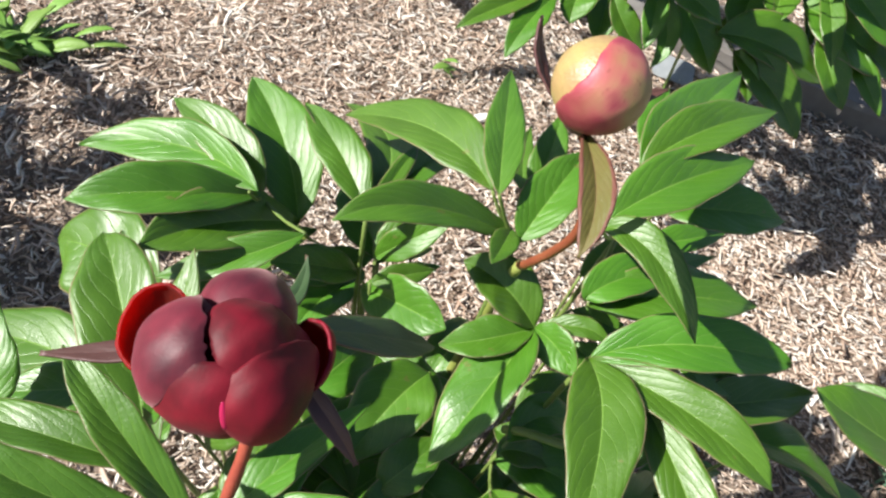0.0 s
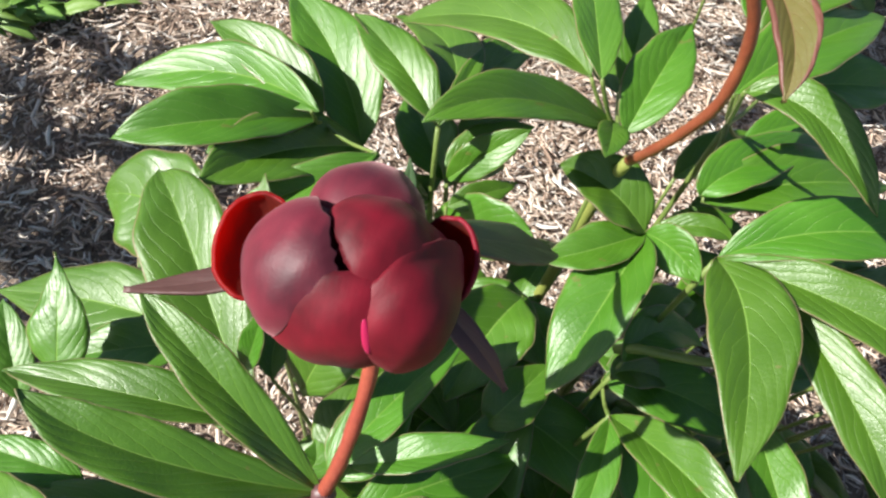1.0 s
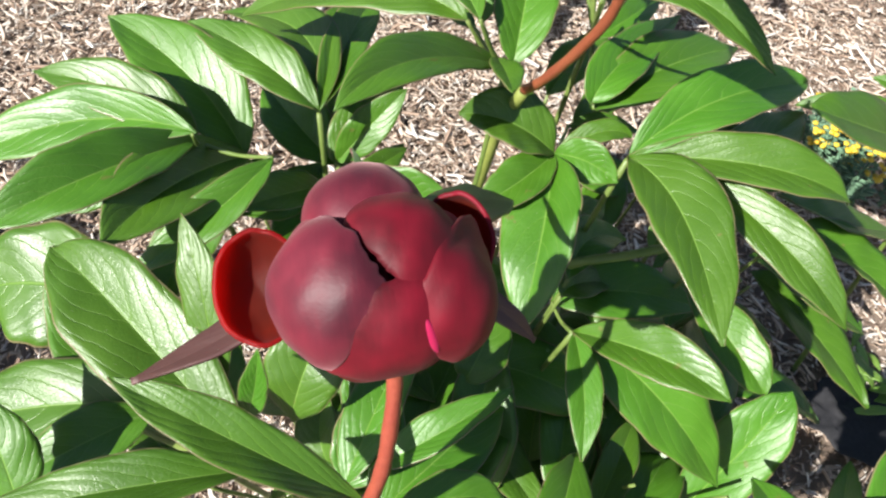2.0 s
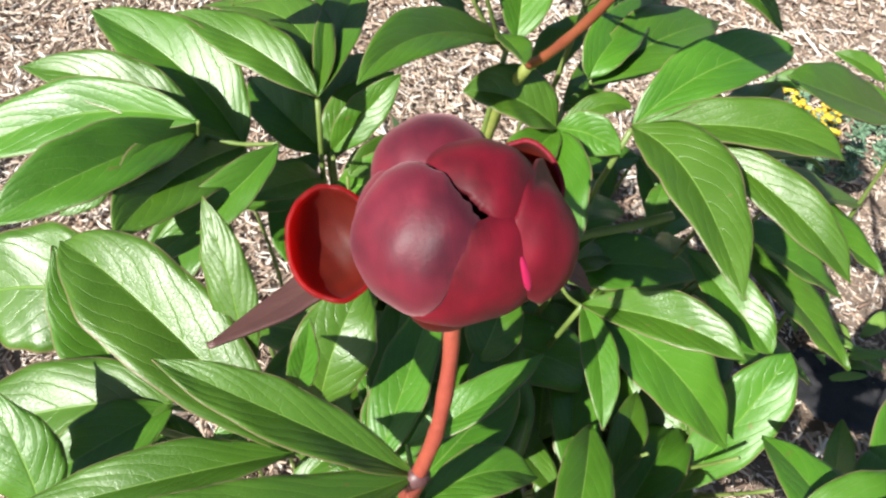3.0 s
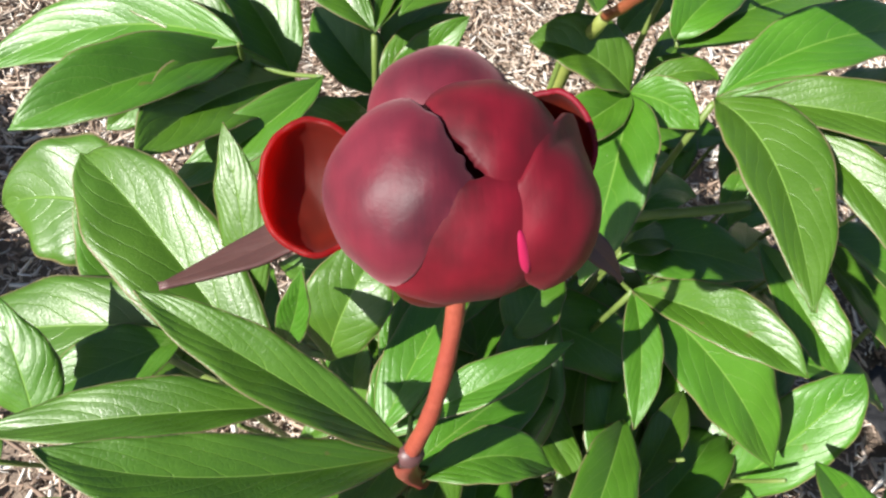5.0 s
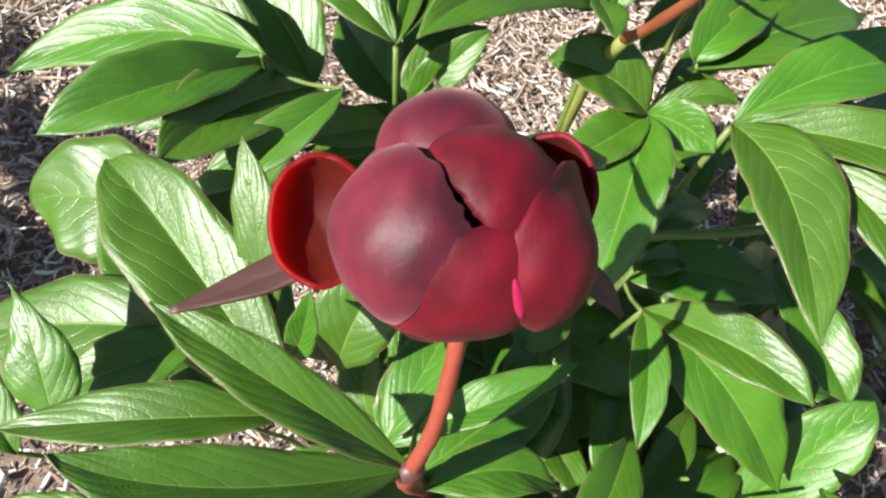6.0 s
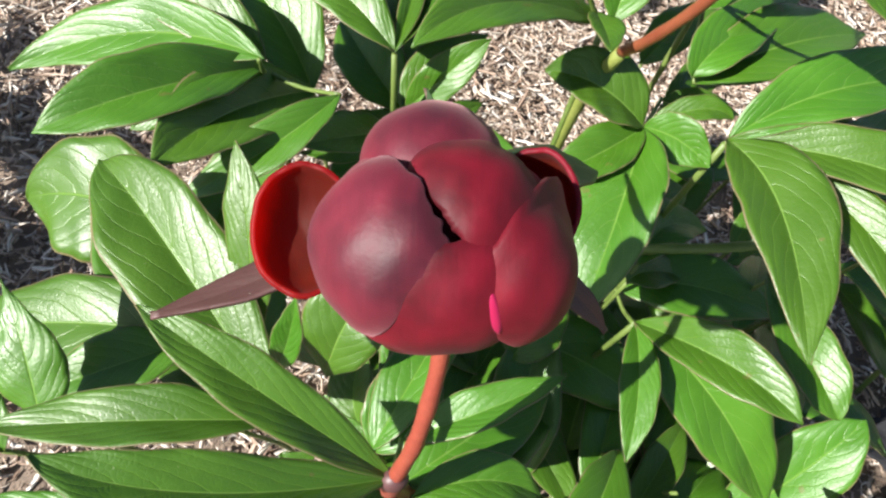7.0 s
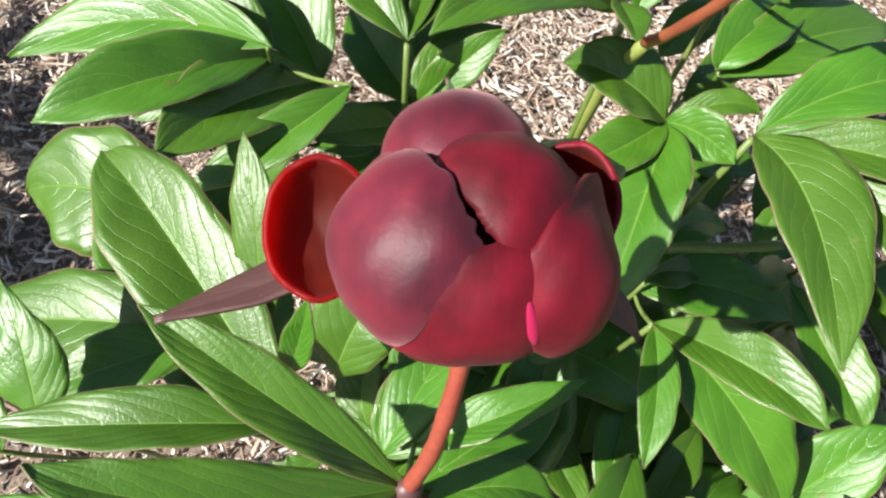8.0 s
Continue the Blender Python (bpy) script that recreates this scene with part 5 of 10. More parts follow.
stalk_u = stalk("leaf_stalk", [([(0.0776, 0.1506, -0.0100), (0.0848, 0.1208, 0.0972), (0.0895, 0.1009, 0.1768)], 0.0014, 0.0013), ([(0.0207, 0.1489, 0.0000), (0.0198, 0.1434, 0.0975), (0.0109, 0.1299, 0.1572)], 0.0018, 0.0009), ([(0.0895, 0.1009, 0.1768), (0.0948, 0.0860, 0.1672), (0.1001, 0.0711, 0.1636)], 0.0011, 0.0008), ([(0.0550, 0.0787, 0.0000), (0.0584, 0.0645, 0.0791), (0.0538, 0.0422, 0.1277)], 0.0018, 0.0009), ([(0.0495, 0.1149, 0.0000), (0.0522, 0.1052, 0.0890), (0.0468, 0.0874, 0.1436)], 0.0018, 0.0009), ([(0.0063, 0.0774, 0.0000), (0.0036, 0.0630, 0.1363), (-0.0071, 0.0406, 0.2199)], 0.0018, 0.0009), ([(0.1978, 0.1850, 0.0000), (0.2190, 0.1840, 0.1044), (0.2322, 0.1751, 0.1684)], 0.0018, 0.0009), ([(0.0895, 0.1009, 0.1768), (0.0949, 0.0897, 0.1566), (0.1003, 0.0785, 0.1424)], 0.0011, 0.0008), ([(0.0189, 0.1321, 0.0000), (0.0178, 0.1244, 0.1578), (0.0086, 0.1088, 0.2545)], 0.0018, 0.0009), ([(0.1541, 0.0874, 0.0000), (0.1699, 0.0742, 0.1239), (0.1776, 0.0530, 0.1998)], 0.0018, 0.0009), ([(0.1901, 0.1960, 0.0000), (0.2104, 0.1964, 0.1207), (0.2227, 0.1888, 0.1946)], 0.0018, 0.0009), ([(0.0847, 0.2160, 0.0000), (0.0918, 0.2189, 0.1044), (0.0909, 0.2138, 0.1684)], 0.0018, 0.0009), ([(-0.0004, 0.0478, 0.0000), (-0.0040, 0.0296, 0.1329), (-0.0155, 0.0035, 0.2144)], 0.0018, 0.0009), ([(0.1839, 0.1319, 0.0000), (0.2034, 0.1243, 0.1121), (0.2149, 0.1086, 0.1807)], 0.0018, 0.0009), ([(0.0603, 0.1858, 0.0000), (0.0643, 0.1849, 0.0946), (0.0603, 0.1760, 0.1527)], 0.0018, 0.0009), ([(0.0284, 0.1506, 0.0000), (0.0285, 0.1453, 0.1549), (0.0205, 0.1320, 0.2498)], 0.0018, 0.0009), ([(0.0100, 0.1321, 0.0000), (0.0078, 0.1245, 0.0966), (-0.0025, 0.1089, 0.1558)], 0.0018, 0.0009), ([(0.0428, 0.0741, 0.0000), (0.0446, 0.0593, 0.1694), (0.0385, 0.0364, 0.2732)], 0.0018, 0.0009), ([(0.1312, 0.0603, 0.0000), (0.1441, 0.0438, 0.1527), (0.1490, 0.0192, 0.2464)], 0.0018, 0.0009), ([(0.1263, 0.1562, 0.0000), (0.1386, 0.1517, 0.0752), (0.1429, 0.1391, 0.1213)], 0.0018, 0.0009), ([(0.1886, 0.1480, 0.0000), (0.2086, 0.1424, 0.1627), (0.2207, 0.1287, 0.2625)], 0.0018, 0.0009), ([(0.0740, 0.0909, 0.0000), (0.0798, 0.0781, 0.1433), (0.0775, 0.0574, 0.2311)], 0.0018, 0.0009), ([(0.1504, 0.1449, 0.0000), (0.1657, 0.1389, 0.0871), (0.1730, 0.1249, 0.1405)], 0.0018, 0.0009), ([(0.1222, 0.0480, 0.0000), (0.1339, 0.0299, 0.1491), (0.1377, 0.0037, 0.2404)], 0.0018, 0.0009), ([(0.0506, 0.1538, 0.0000), (0.0534, 0.1489, 0.1637), (0.0482, 0.1360, 0.2640)], 0.0018, 0.0009), ([(0.1531, 0.0738, 0.0000), (0.1687, 0.0589, 0.0912), (0.1763, 0.0360, 0.1470)], 0.0018, 0.0009), ([(0.1451, 0.1136, 0.0000), (0.1598, 0.1037, 0.1459), (0.1664, 0.0858, 0.2353)], 0.0018, 0.0009), ([(0.1758, 0.1084, 0.0000), (0.1943, 0.0978, 0.0857), (0.2048, 0.0792, 0.1382)], 0.0018, 0.0009), ([(0.1598, 0.1649, 0.0000), (0.1763, 0.1614, 0.1025), (0.1847, 0.1499, 0.1654)], 0.0018, 0.0009), ([(0.1420, 0.1833, 0.0000), (0.1562, 0.1820, 0.1038), (0.1624, 0.1728, 0.1674)], 0.0018, 0.0009), ([(0.0267, 0.0751, 0.0000), (0.0266, 0.0604, 0.0969), (0.0184, 0.0376, 0.1564)], 0.0018, 0.0009), ([(0.1017, 0.1234, 0.0000), (0.1109, 0.1147, 0.0825), (0.1122, 0.0980, 0.1330)], 0.0018, 0.0009), ([(-0.0035, 0.0499, 0.0000), (-0.0074, 0.0320, 0.0810), (-0.0193, 0.0061, 0.1307)], 0.0018, 0.0009), ([(0.0633, 0.1024, 0.0000), (0.0678, 0.0911, 0.1467), (0.0642, 0.0718, 0.2367)], 0.0018, 0.0009), ([(0.0144, 0.0935, 0.0000), (0.0127, 0.0811, 0.0976), (0.0030, 0.0607, 0.1574)], 0.0018, 0.0009), ([(0.0052, 0.1171, 0.0000), (0.0024, 0.1076, 0.0909), (-0.0085, 0.0901, 0.1467)], 0.0018, 0.0009), ([(0.0895, 0.1009, 0.1768), (0.0968, 0.0962, 0.1703), (0.1041, 0.0914, 0.1698)], 0.0011, 0.0008), ([(0.1681, 0.1003, 0.0000), (0.1856, 0.0887, 0.0801), (0.1952, 0.0691, 0.1291)], 0.0018, 0.0009), ([(0.0378, 0.0982, 0.0000), (0.0390, 0.0864, 0.1029), (0.0322, 0.0665, 0.1660)], 0.0018, 0.0009), ([(0.0901, 0.2122, 0.0000), (0.0978, 0.2146, 0.1108), (0.0976, 0.2090, 0.1788)], 0.0018, 0.0009), ([(0.0320, 0.1517, 0.0000), (0.0325, 0.1465, 0.1681), (0.0250, 0.1333, 0.2711)], 0.0018, 0.0009), ([(0.0168, 0.2016, 0.0000), (0.0154, 0.2027, 0.0836), (0.0060, 0.1958, 0.1349)], 0.0018, 0.0009), ([(0.0830, 0.1849, 0.0000), (0.0899, 0.1839, 0.1486), (0.0888, 0.1749, 0.2397)], 0.0018, 0.0009), ([(0.0633, 0.0684, 0.0000), (0.0677, 0.0528, 0.1148), (0.0642, 0.0292, 0.1851)], 0.0018, 0.0009), ([(0.0438, 0.0945, 0.0000), (0.0458, 0.0821, 0.0855), (0.0398, 0.0618, 0.1379)], 0.0018, 0.0009), ([(0.0480, 0.1652, 0.0000), (0.0505, 0.1617, 0.1396), (0.0450, 0.1502, 0.2251)], 0.0018, 0.0009), ([(0.1150, 0.0864, 0.0000), (0.1259, 0.0731, 0.0983), (0.1288, 0.0518, 0.1586)], 0.0018, 0.0009), ([(0.1435, 0.1467, 0.0000), (0.1579, 0.1409, 0.1581), (0.1644, 0.1272, 0.2551)], 0.0018, 0.0009), ([(-0.0045, 0.1212, 0.0000), (-0.0086, 0.1122, 0.1412), (-0.0207, 0.0952, 0.2277)], 0.0018, 0.0009), ([(-0.0051, 0.0722, 0.0000), (-0.0093, 0.0571, 0.1407), (-0.0214, 0.0340, 0.2269)], 0.0018, 0.0009), ([(0.1136, 0.0751, 0.0000), (0.1243, 0.0604, 0.0948), (0.1270, 0.0377, 0.1529)], 0.0018, 0.0009), ([(0.1259, 0.1993, 0.0000), (0.1382, 0.2001, 0.1426), (0.1424, 0.1928, 0.2299)], 0.0018, 0.0009), ([(0.1663, 0.1173, 0.0000), (0.1836, 0.1078, 0.0947), (0.1929, 0.0904, 0.1527)], 0.0018, 0.0009), ([(0.0619, 0.2186, 0.0000), (0.0661, 0.2219, 0.0779), (0.0624, 0.2171, 0.1256)], 0.0018, 0.0009), ([(0.1182, 0.0762, 0.0000), (0.1295, 0.0616, 0.1640), (0.1328, 0.0390, 0.2645)], 0.0018, 0.0009), ([(0.2012, 0.1267, 0.0000), (0.2229, 0.1184, 0.1253), (0.2365, 0.1021, 0.2020)], 0.0018, 0.0009), ([(-0.0173, 0.1867, 0.0000), (-0.0230, 0.1860, 0.0900), (-0.0366, 0.1772, 0.1451)], 0.0018, 0.0009), ([(0.0743, 0.1134, 0.0000), (0.0801, 0.1034, 0.1632), (0.0779, 0.0855, 0.2633)], 0.0018, 0.0009), ([(0.0895, 0.1009, 0.1768), (0.1022, 0.1041, 0.1816), (0.1149, 0.1073, 0.1924)], 0.0011, 0.0008), ([(0.0326, 0.1559, 0.0000), (0.0332, 0.1512, 0.0762), (0.0257, 0.1386, 0.1229)], 0.0018, 0.0009), ([(0.1197, 0.1310, 0.0000), (0.1312, 0.1233, 0.1662), (0.1347, 0.1075, 0.2681)], 0.0018, 0.0009), ([(0.0895, 0.1009, 0.1768), (0.0861, 0.0856, 0.1794), (0.0827, 0.0702, 0.1880)], 0.0011, 0.0008), ([(-0.0021, 0.1120, 0.0000), (-0.0059, 0.1019, 0.1410), (-0.0176, 0.0838, 0.2275)], 0.0018, 0.0009), ([(0.2013, 0.1415, 0.0000), (0.2230, 0.1351, 0.1189), (0.2366, 0.1207, 0.1917)], 0.0018, 0.0009), ([(0.0065, 0.0740, 0.0000), (0.0038, 0.0591, 0.1392), (-0.0068, 0.0362, 0.2245)], 0.0018, 0.0009), ([(0.0931, 0.0954, 0.0000), (0.1012, 0.0832, 0.1558), (0.1014, 0.0630, 0.2513)], 0.0018, 0.0009), ([(0.0310, 0.1400, 0.0000), (0.0314, 0.1334, 0.0792), (0.0238, 0.1188, 0.1277)], 0.0018, 0.0009), ([(0.0594, 0.0490, 0.0000), (0.0633, 0.0310, 0.0771), (0.0592, 0.0050, 0.1244)], 0.0018, 0.0009), ([(0.0895, 0.1009, 0.1768), (0.0925, 0.1224, 0.1743), (0.0956, 0.1439, 0.1779)], 0.0011, 0.0008), ([(0.0275, 0.0756, 0.0000), (0.0274, 0.0609, 0.0950), (0.0194, 0.0382, 0.1532)], 0.0018, 0.0009), ([(0.1578, 0.0892, 0.0000), (0.1740, 0.0763, 0.1314), (0.1822, 0.0553, 0.2119)], 0.0018, 0.0009), ([(0.0895, 0.1009, 0.1768), (0.0864, 0.1131, 0.1930), (0.0832, 0.1253, 0.2153)], 0.0011, 0.0008), ([(0.0404, 0.0639, 0.0000), (0.0420, 0.0478, 0.1326), (0.0355, 0.0236, 0.2139)], 0.0018, 0.0009), ([(0.0443, 0.1633, 0.0000), (0.0463, 0.1596, 0.1418), (0.0403, 0.1479, 0.2287)], 0.0018, 0.0009), ([(0.2038, 0.1386, 0.0000), (0.2258, 0.1318, 0.1149), (0.2398, 0.1170, 0.1853)], 0.0018, 0.0009), ([(0.1123, 0.0495, 0.0000), (0.1228, 0.0316, 0.1490), (0.1254, 0.0057, 0.2403)], 0.0018, 0.0009), ([(0.0404, 0.1488, 0.0000), (0.0420, 0.1433, 0.1327), (0.0355, 0.1298, 0.2141)], 0.0018, 0.0009), ([(-0.0048, 0.1487, 0.0000), (-0.0089, 0.1432, 0.1117), (-0.0210, 0.1296, 0.1802)], 0.0018, 0.0009), ([(0.0299, 0.1432, 0.0000), (0.0302, 0.1370, 0.0885), (0.0224, 0.1228, 0.1428)], 0.0018, 0.0009), ([(0.0895, 0.1009, 0.1768), (0.0847, 0.1055, 0.1605), (0.0799, 0.1101, 0.1501)], 0.0011, 0.0008), ([(0.0819, 0.1982, 0.0000), (0.0886, 0.1988, 0.0913), (0.0874, 0.1915, 0.1472)], 0.0018, 0.0009), ([(0.0775, 0.1897, 0.0000), (0.0837, 0.1892, 0.1207), (0.0819, 0.1808, 0.1948)], 0.0018, 0.0009), ([(-0.0258, 0.1935, 0.0000), (-0.0325, 0.1935, 0.1546), (-0.0473, 0.1856, 0.2494)], 0.0018, 0.0009), ([(0.2028, 0.1926, 0.0000), (0.2247, 0.1925, 0.0909), (0.2385, 0.1845, 0.1466)], 0.0018, 0.0009), ([(0.1969, 0.1110, 0.0000), (0.2180, 0.1008, 0.1015), (0.2311, 0.0825, 0.1638)], 0.0018, 0.0009), ([(0.1652, 0.0813, 0.0000), (0.1823, 0.0673, 0.1483), (0.1915, 0.0453, 0.2391)], 0.0018, 0.0009), ([(-0.0050, 0.0932, 0.0000), (-0.0091, 0.0807, 0.1320), (-0.0212, 0.0603, 0.2130)], 0.0018, 0.0009), ([(0.0895, 0.1009, 0.1768), (0.0981, 0.1045, 0.1654), (0.1067, 0.1080, 0.1599)], 0.0011, 0.0008), ([(0.0626, 0.1726, 0.0000), (0.0670, 0.1701, 0.0845), (0.0633, 0.1595, 0.1363)], 0.0018, 0.0009)])
leaf_on(stalk_u, (0.0109, 0.1299, 0.1572), (-0.0246, 0.1195, 0.1649), (-0.0602, 0.1091, 0.1578), 0.0296, 0, 30)
leaf_on(stalk_u, (0.1001, 0.0711, 0.1636), (0.0897, 0.0352, 0.1590), (0.0793, -0.0008, 0.1395), 0.0291, -0, 30)
leaf_on(stalk_u, (0.0538, 0.0422, 0.1277), (0.0456, 0.0723, 0.1347), (0.0374, 0.1023, 0.1292), 0.0192, -0, 30)
leaf_on(stalk_u, (0.0468, 0.0874, 0.1436), (0.0107, 0.0765, 0.1386), (-0.0255, 0.0657, 0.1185), 0.0301, -0, 30)
leaf_on(stalk_u, (-0.0071, 0.0406, 0.2199), (0.0212, 0.0632, 0.2214), (0.0494, 0.0858, 0.2085), 0.0256, 0, 30)
leaf_on(stalk_u, (0.2322, 0.1751, 0.1684), (0.2666, 0.1481, 0.1676), (0.3010, 0.1212, 0.1493), 0.0295, 0, 30)
leaf_on(stalk_u, (0.1003, 0.0785, 0.1424), (0.0982, 0.1234, 0.1511), (0.0960, 0.1684, 0.1417), 0.0378, -0, 30)
leaf_on(stalk_u, (0.0086, 0.1088, 0.2545), (-0.0145, 0.0815, 0.2588), (-0.0377, 0.0542, 0.2488), 0.0225, 0, 30)
leaf_on(stalk_u, (0.2227, 0.1888, 0.1946), (0.2536, 0.1911, 0.2028), (0.2846, 0.1934, 0.1985), 0.0216, 0, 30)
leaf_on(stalk_u, (0.0909, 0.2138, 0.1684), (0.0953, 0.1803, 0.1682), (0.0997, 0.1469, 0.1545), 0.0225, 0, 30)
leaf_on(stalk_u, (-0.0155, 0.0035, 0.2144), (0.0067, -0.0229, 0.2242), (0.0290, -0.0494, 0.2202), 0.0243, -0, 30)
leaf_on(stalk_u, (0.0603, 0.1760, 0.1527), (0.0316, 0.1401, 0.1466), (0.0028, 0.1043, 0.1221), 0.0295, 0, 30)
leaf_on(stalk_u, (0.0205, 0.1320, 0.2498), (-0.0195, 0.1066, 0.2605), (-0.0596, 0.0812, 0.2521), 0.0288, -0, 30)
leaf_on(stalk_u, (-0.0025, 0.1089, 0.1558), (-0.0343, 0.0960, 0.1565), (-0.0660, 0.0830, 0.1435), 0.0225, 0, 30)
leaf_on(stalk_u, (0.0385, 0.0364, 0.2732), (0.0006, 0.0474, 0.2824), (-0.0372, 0.0583, 0.2758), 0.0324, 0, 30)
leaf_on(stalk_u, (0.1429, 0.1391, 0.1213), (0.1321, 0.1091, 0.1318), (0.1214, 0.0791, 0.1297), 0.0204, -0, 30)
leaf_on(stalk_u, (0.0775, 0.0574, 0.2311), (0.1052, 0.0770, 0.2355), (0.1329, 0.0966, 0.2262), 0.0204, 0, 30)
leaf_on(stalk_u, (0.1730, 0.1249, 0.1405), (0.2056, 0.1584, 0.1370), (0.2382, 0.1918, 0.1148), 0.0323, -0, 30)
leaf_on(stalk_u, (0.0482, 0.1360, 0.2640), (0.0216, 0.1615, 0.2604), (-0.0050, 0.1871, 0.2421), 0.0246, 0, 30)
leaf_on(stalk_u, (0.1847, 0.1499, 0.1654), (0.2261, 0.1469, 0.1731), (0.2675, 0.1439, 0.1642), 0.0297, 0, 30)
leaf_on(stalk_u, (0.1624, 0.1728, 0.1674), (0.1256, 0.1559, 0.1811), (0.0887, 0.1390, 0.1786), 0.0286, 0, 30)
leaf_on(stalk_u, (0.0184, 0.0376, 0.1564), (0.0072, 0.0688, 0.1532), (-0.0041, 0.0999, 0.1368), 0.0202, 0, 30)
leaf_on(stalk_u, (0.1122, 0.0980, 0.1330), (0.1403, 0.1332, 0.1477), (0.1685, 0.1683, 0.1443), 0.0298, 0, 30)
leaf_on(stalk_u, (-0.0193, 0.0061, 0.1307), (0.0031, 0.0319, 0.1335), (0.0255, 0.0577, 0.1226), 0.0229, 0, 30)
leaf_on(stalk_u, (0.0642, 0.0718, 0.2367), (0.0908, 0.1077, 0.2421), (0.1174, 0.1437, 0.2296), 0.0297, 0, 30)
leaf_on(stalk_u, (0.0030, 0.0607, 0.1574), (0.0104, 0.0926, 0.1670), (0.0178, 0.1245, 0.1634), 0.0218, 0, 30)
leaf_on(stalk_u, (-0.0085, 0.0901, 0.1467), (0.0258, 0.0877, 0.1569), (0.0600, 0.0854, 0.1535), 0.0220, 0, 30)
leaf_on(stalk_u, (0.1041, 0.0914, 0.1698), (0.1332, 0.1281, 0.1662), (0.1624, 0.1649, 0.1439), 0.0358, 0, 30)
leaf_on(stalk_u, (0.0322, 0.0665, 0.1660), (0.0571, 0.0451, 0.1693), (0.0820, 0.0238, 0.1595), 0.0251, 0, 30)
leaf_on(stalk_u, (0.0976, 0.2090, 0.1788), (0.0667, 0.2086, 0.1757), (0.0358, 0.2082, 0.1603), 0.0208, 0, 30)
leaf_on(stalk_u, (0.0250, 0.1333, 0.2711), (0.0095, 0.1623, 0.2770), (-0.0059, 0.1913, 0.2697), 0.0260, 0, 30)
leaf_on(stalk_u, (0.0060, 0.1958, 0.1349), (0.0066, 0.1493, 0.1338), (0.0073, 0.1028, 0.1142), 0.0307, -0, 30)
leaf_on(stalk_u, (0.0888, 0.1749, 0.2397), (0.0581, 0.1602, 0.2406), (0.0274, 0.1455, 0.2278), 0.0208, -0, 30)
leaf_on(stalk_u, (0.0642, 0.0292, 0.1851), (0.0954, 0.0641, 0.1932), (0.1267, 0.0990, 0.1826), 0.0297, 0, 30)
leaf_on(stalk_u, (0.0398, 0.0618, 0.1379), (0.0029, 0.0526, 0.1489), (-0.0340, 0.0433, 0.1448), 0.0292, -0, 30)
leaf_on(stalk_u, (0.0450, 0.1502, 0.2251), (0.0126, 0.1310, 0.2335), (-0.0199, 0.1117, 0.2268), 0.0245, -0, 30)
leaf_on(stalk_u, (0.1644, 0.1272, 0.2551), (0.1920, 0.1504, 0.2505), (0.2196, 0.1736, 0.2316), 0.0256, 0, 30)
leaf_on(stalk_u, (-0.0207, 0.0952, 0.2277), (0.0023, 0.1167, 0.2369), (0.0253, 0.1381, 0.2336), 0.0240, -0, 30)
leaf_on(stalk_u, (-0.0214, 0.0340, 0.2269), (0.0035, 0.0737, 0.2377), (0.0285, 0.1134, 0.2296), 0.0371, 0, 30)
leaf_on(stalk_u, (0.1424, 0.1928, 0.2299), (0.1483, 0.1580, 0.2293), (0.1542, 0.1232, 0.2145), 0.0246, 0, 30)
leaf_on(stalk_u, (0.1929, 0.0904, 0.1527), (0.1545, 0.1058, 0.1532), (0.1161, 0.1213, 0.1372), 0.0252, -0, 30)
leaf_on(stalk_u, (0.0624, 0.2171, 0.1256), (0.0616, 0.1763, 0.1232), (0.0607, 0.1356, 0.1044), 0.0263, 0, 30)
leaf_on(stalk_u, (-0.0366, 0.1772, 0.1451), (-0.0138, 0.2040, 0.1491), (0.0090, 0.2308, 0.1389), 0.0257, 0, 30)
leaf_on(stalk_u, (0.0779, 0.0855, 0.2633), (0.0474, 0.0577, 0.2771), (0.0168, 0.0300, 0.2743), 0.0269, -0, 30)
leaf_on(stalk_u, (0.1149, 0.1073, 0.1924), (0.0854, 0.1292, 0.2007), (0.0560, 0.1512, 0.1942), 0.0245, 0, 30)
leaf_on(stalk_u, (0.0257, 0.1386, 0.1229), (-0.0077, 0.1659, 0.1300), (-0.0412, 0.1931, 0.1198), 0.0287, 0, 30)
leaf_on(stalk_u, (0.0827, 0.0702, 0.1880), (0.0936, 0.0997, 0.1955), (0.1044, 0.1292, 0.1905), 0.0233, 0, 30)
leaf_on(stalk_u, (-0.0176, 0.0838, 0.2275), (-0.0265, 0.1140, 0.2279), (-0.0353, 0.1443, 0.2157), 0.0194, 0, 30)
leaf_on(stalk_u, (0.2366, 0.1207, 0.1917), (0.2026, 0.1417, 0.2040), (0.1685, 0.1628, 0.2002), 0.0311, 0, 30)
leaf_on(stalk_u, (-0.0068, 0.0362, 0.2245), (0.0290, 0.0485, 0.2291), (0.0648, 0.0608, 0.2184), 0.0295, -0, 30)
leaf_on(stalk_u, (0.0238, 0.1188, 0.1277), (-0.0071, 0.1029, 0.1359), (-0.0379, 0.0870, 0.1302), 0.0234, -0, 30)
leaf_on(stalk_u, (0.0592, 0.0050, 0.1244), (0.0277, 0.0278, 0.1288), (-0.0038, 0.0505, 0.1176), 0.0242, 0, 30)
leaf_on(stalk_u, (0.0956, 0.1439, 0.1779), (0.0810, 0.1838, 0.1810), (0.0665, 0.2237, 0.1672), 0.0317, 0, 30)
leaf_on(stalk_u, (0.0194, 0.0382, 0.1532), (0.0140, 0.0743, 0.1597), (0.0086, 0.1105, 0.1516), 0.0261, 0, 30)
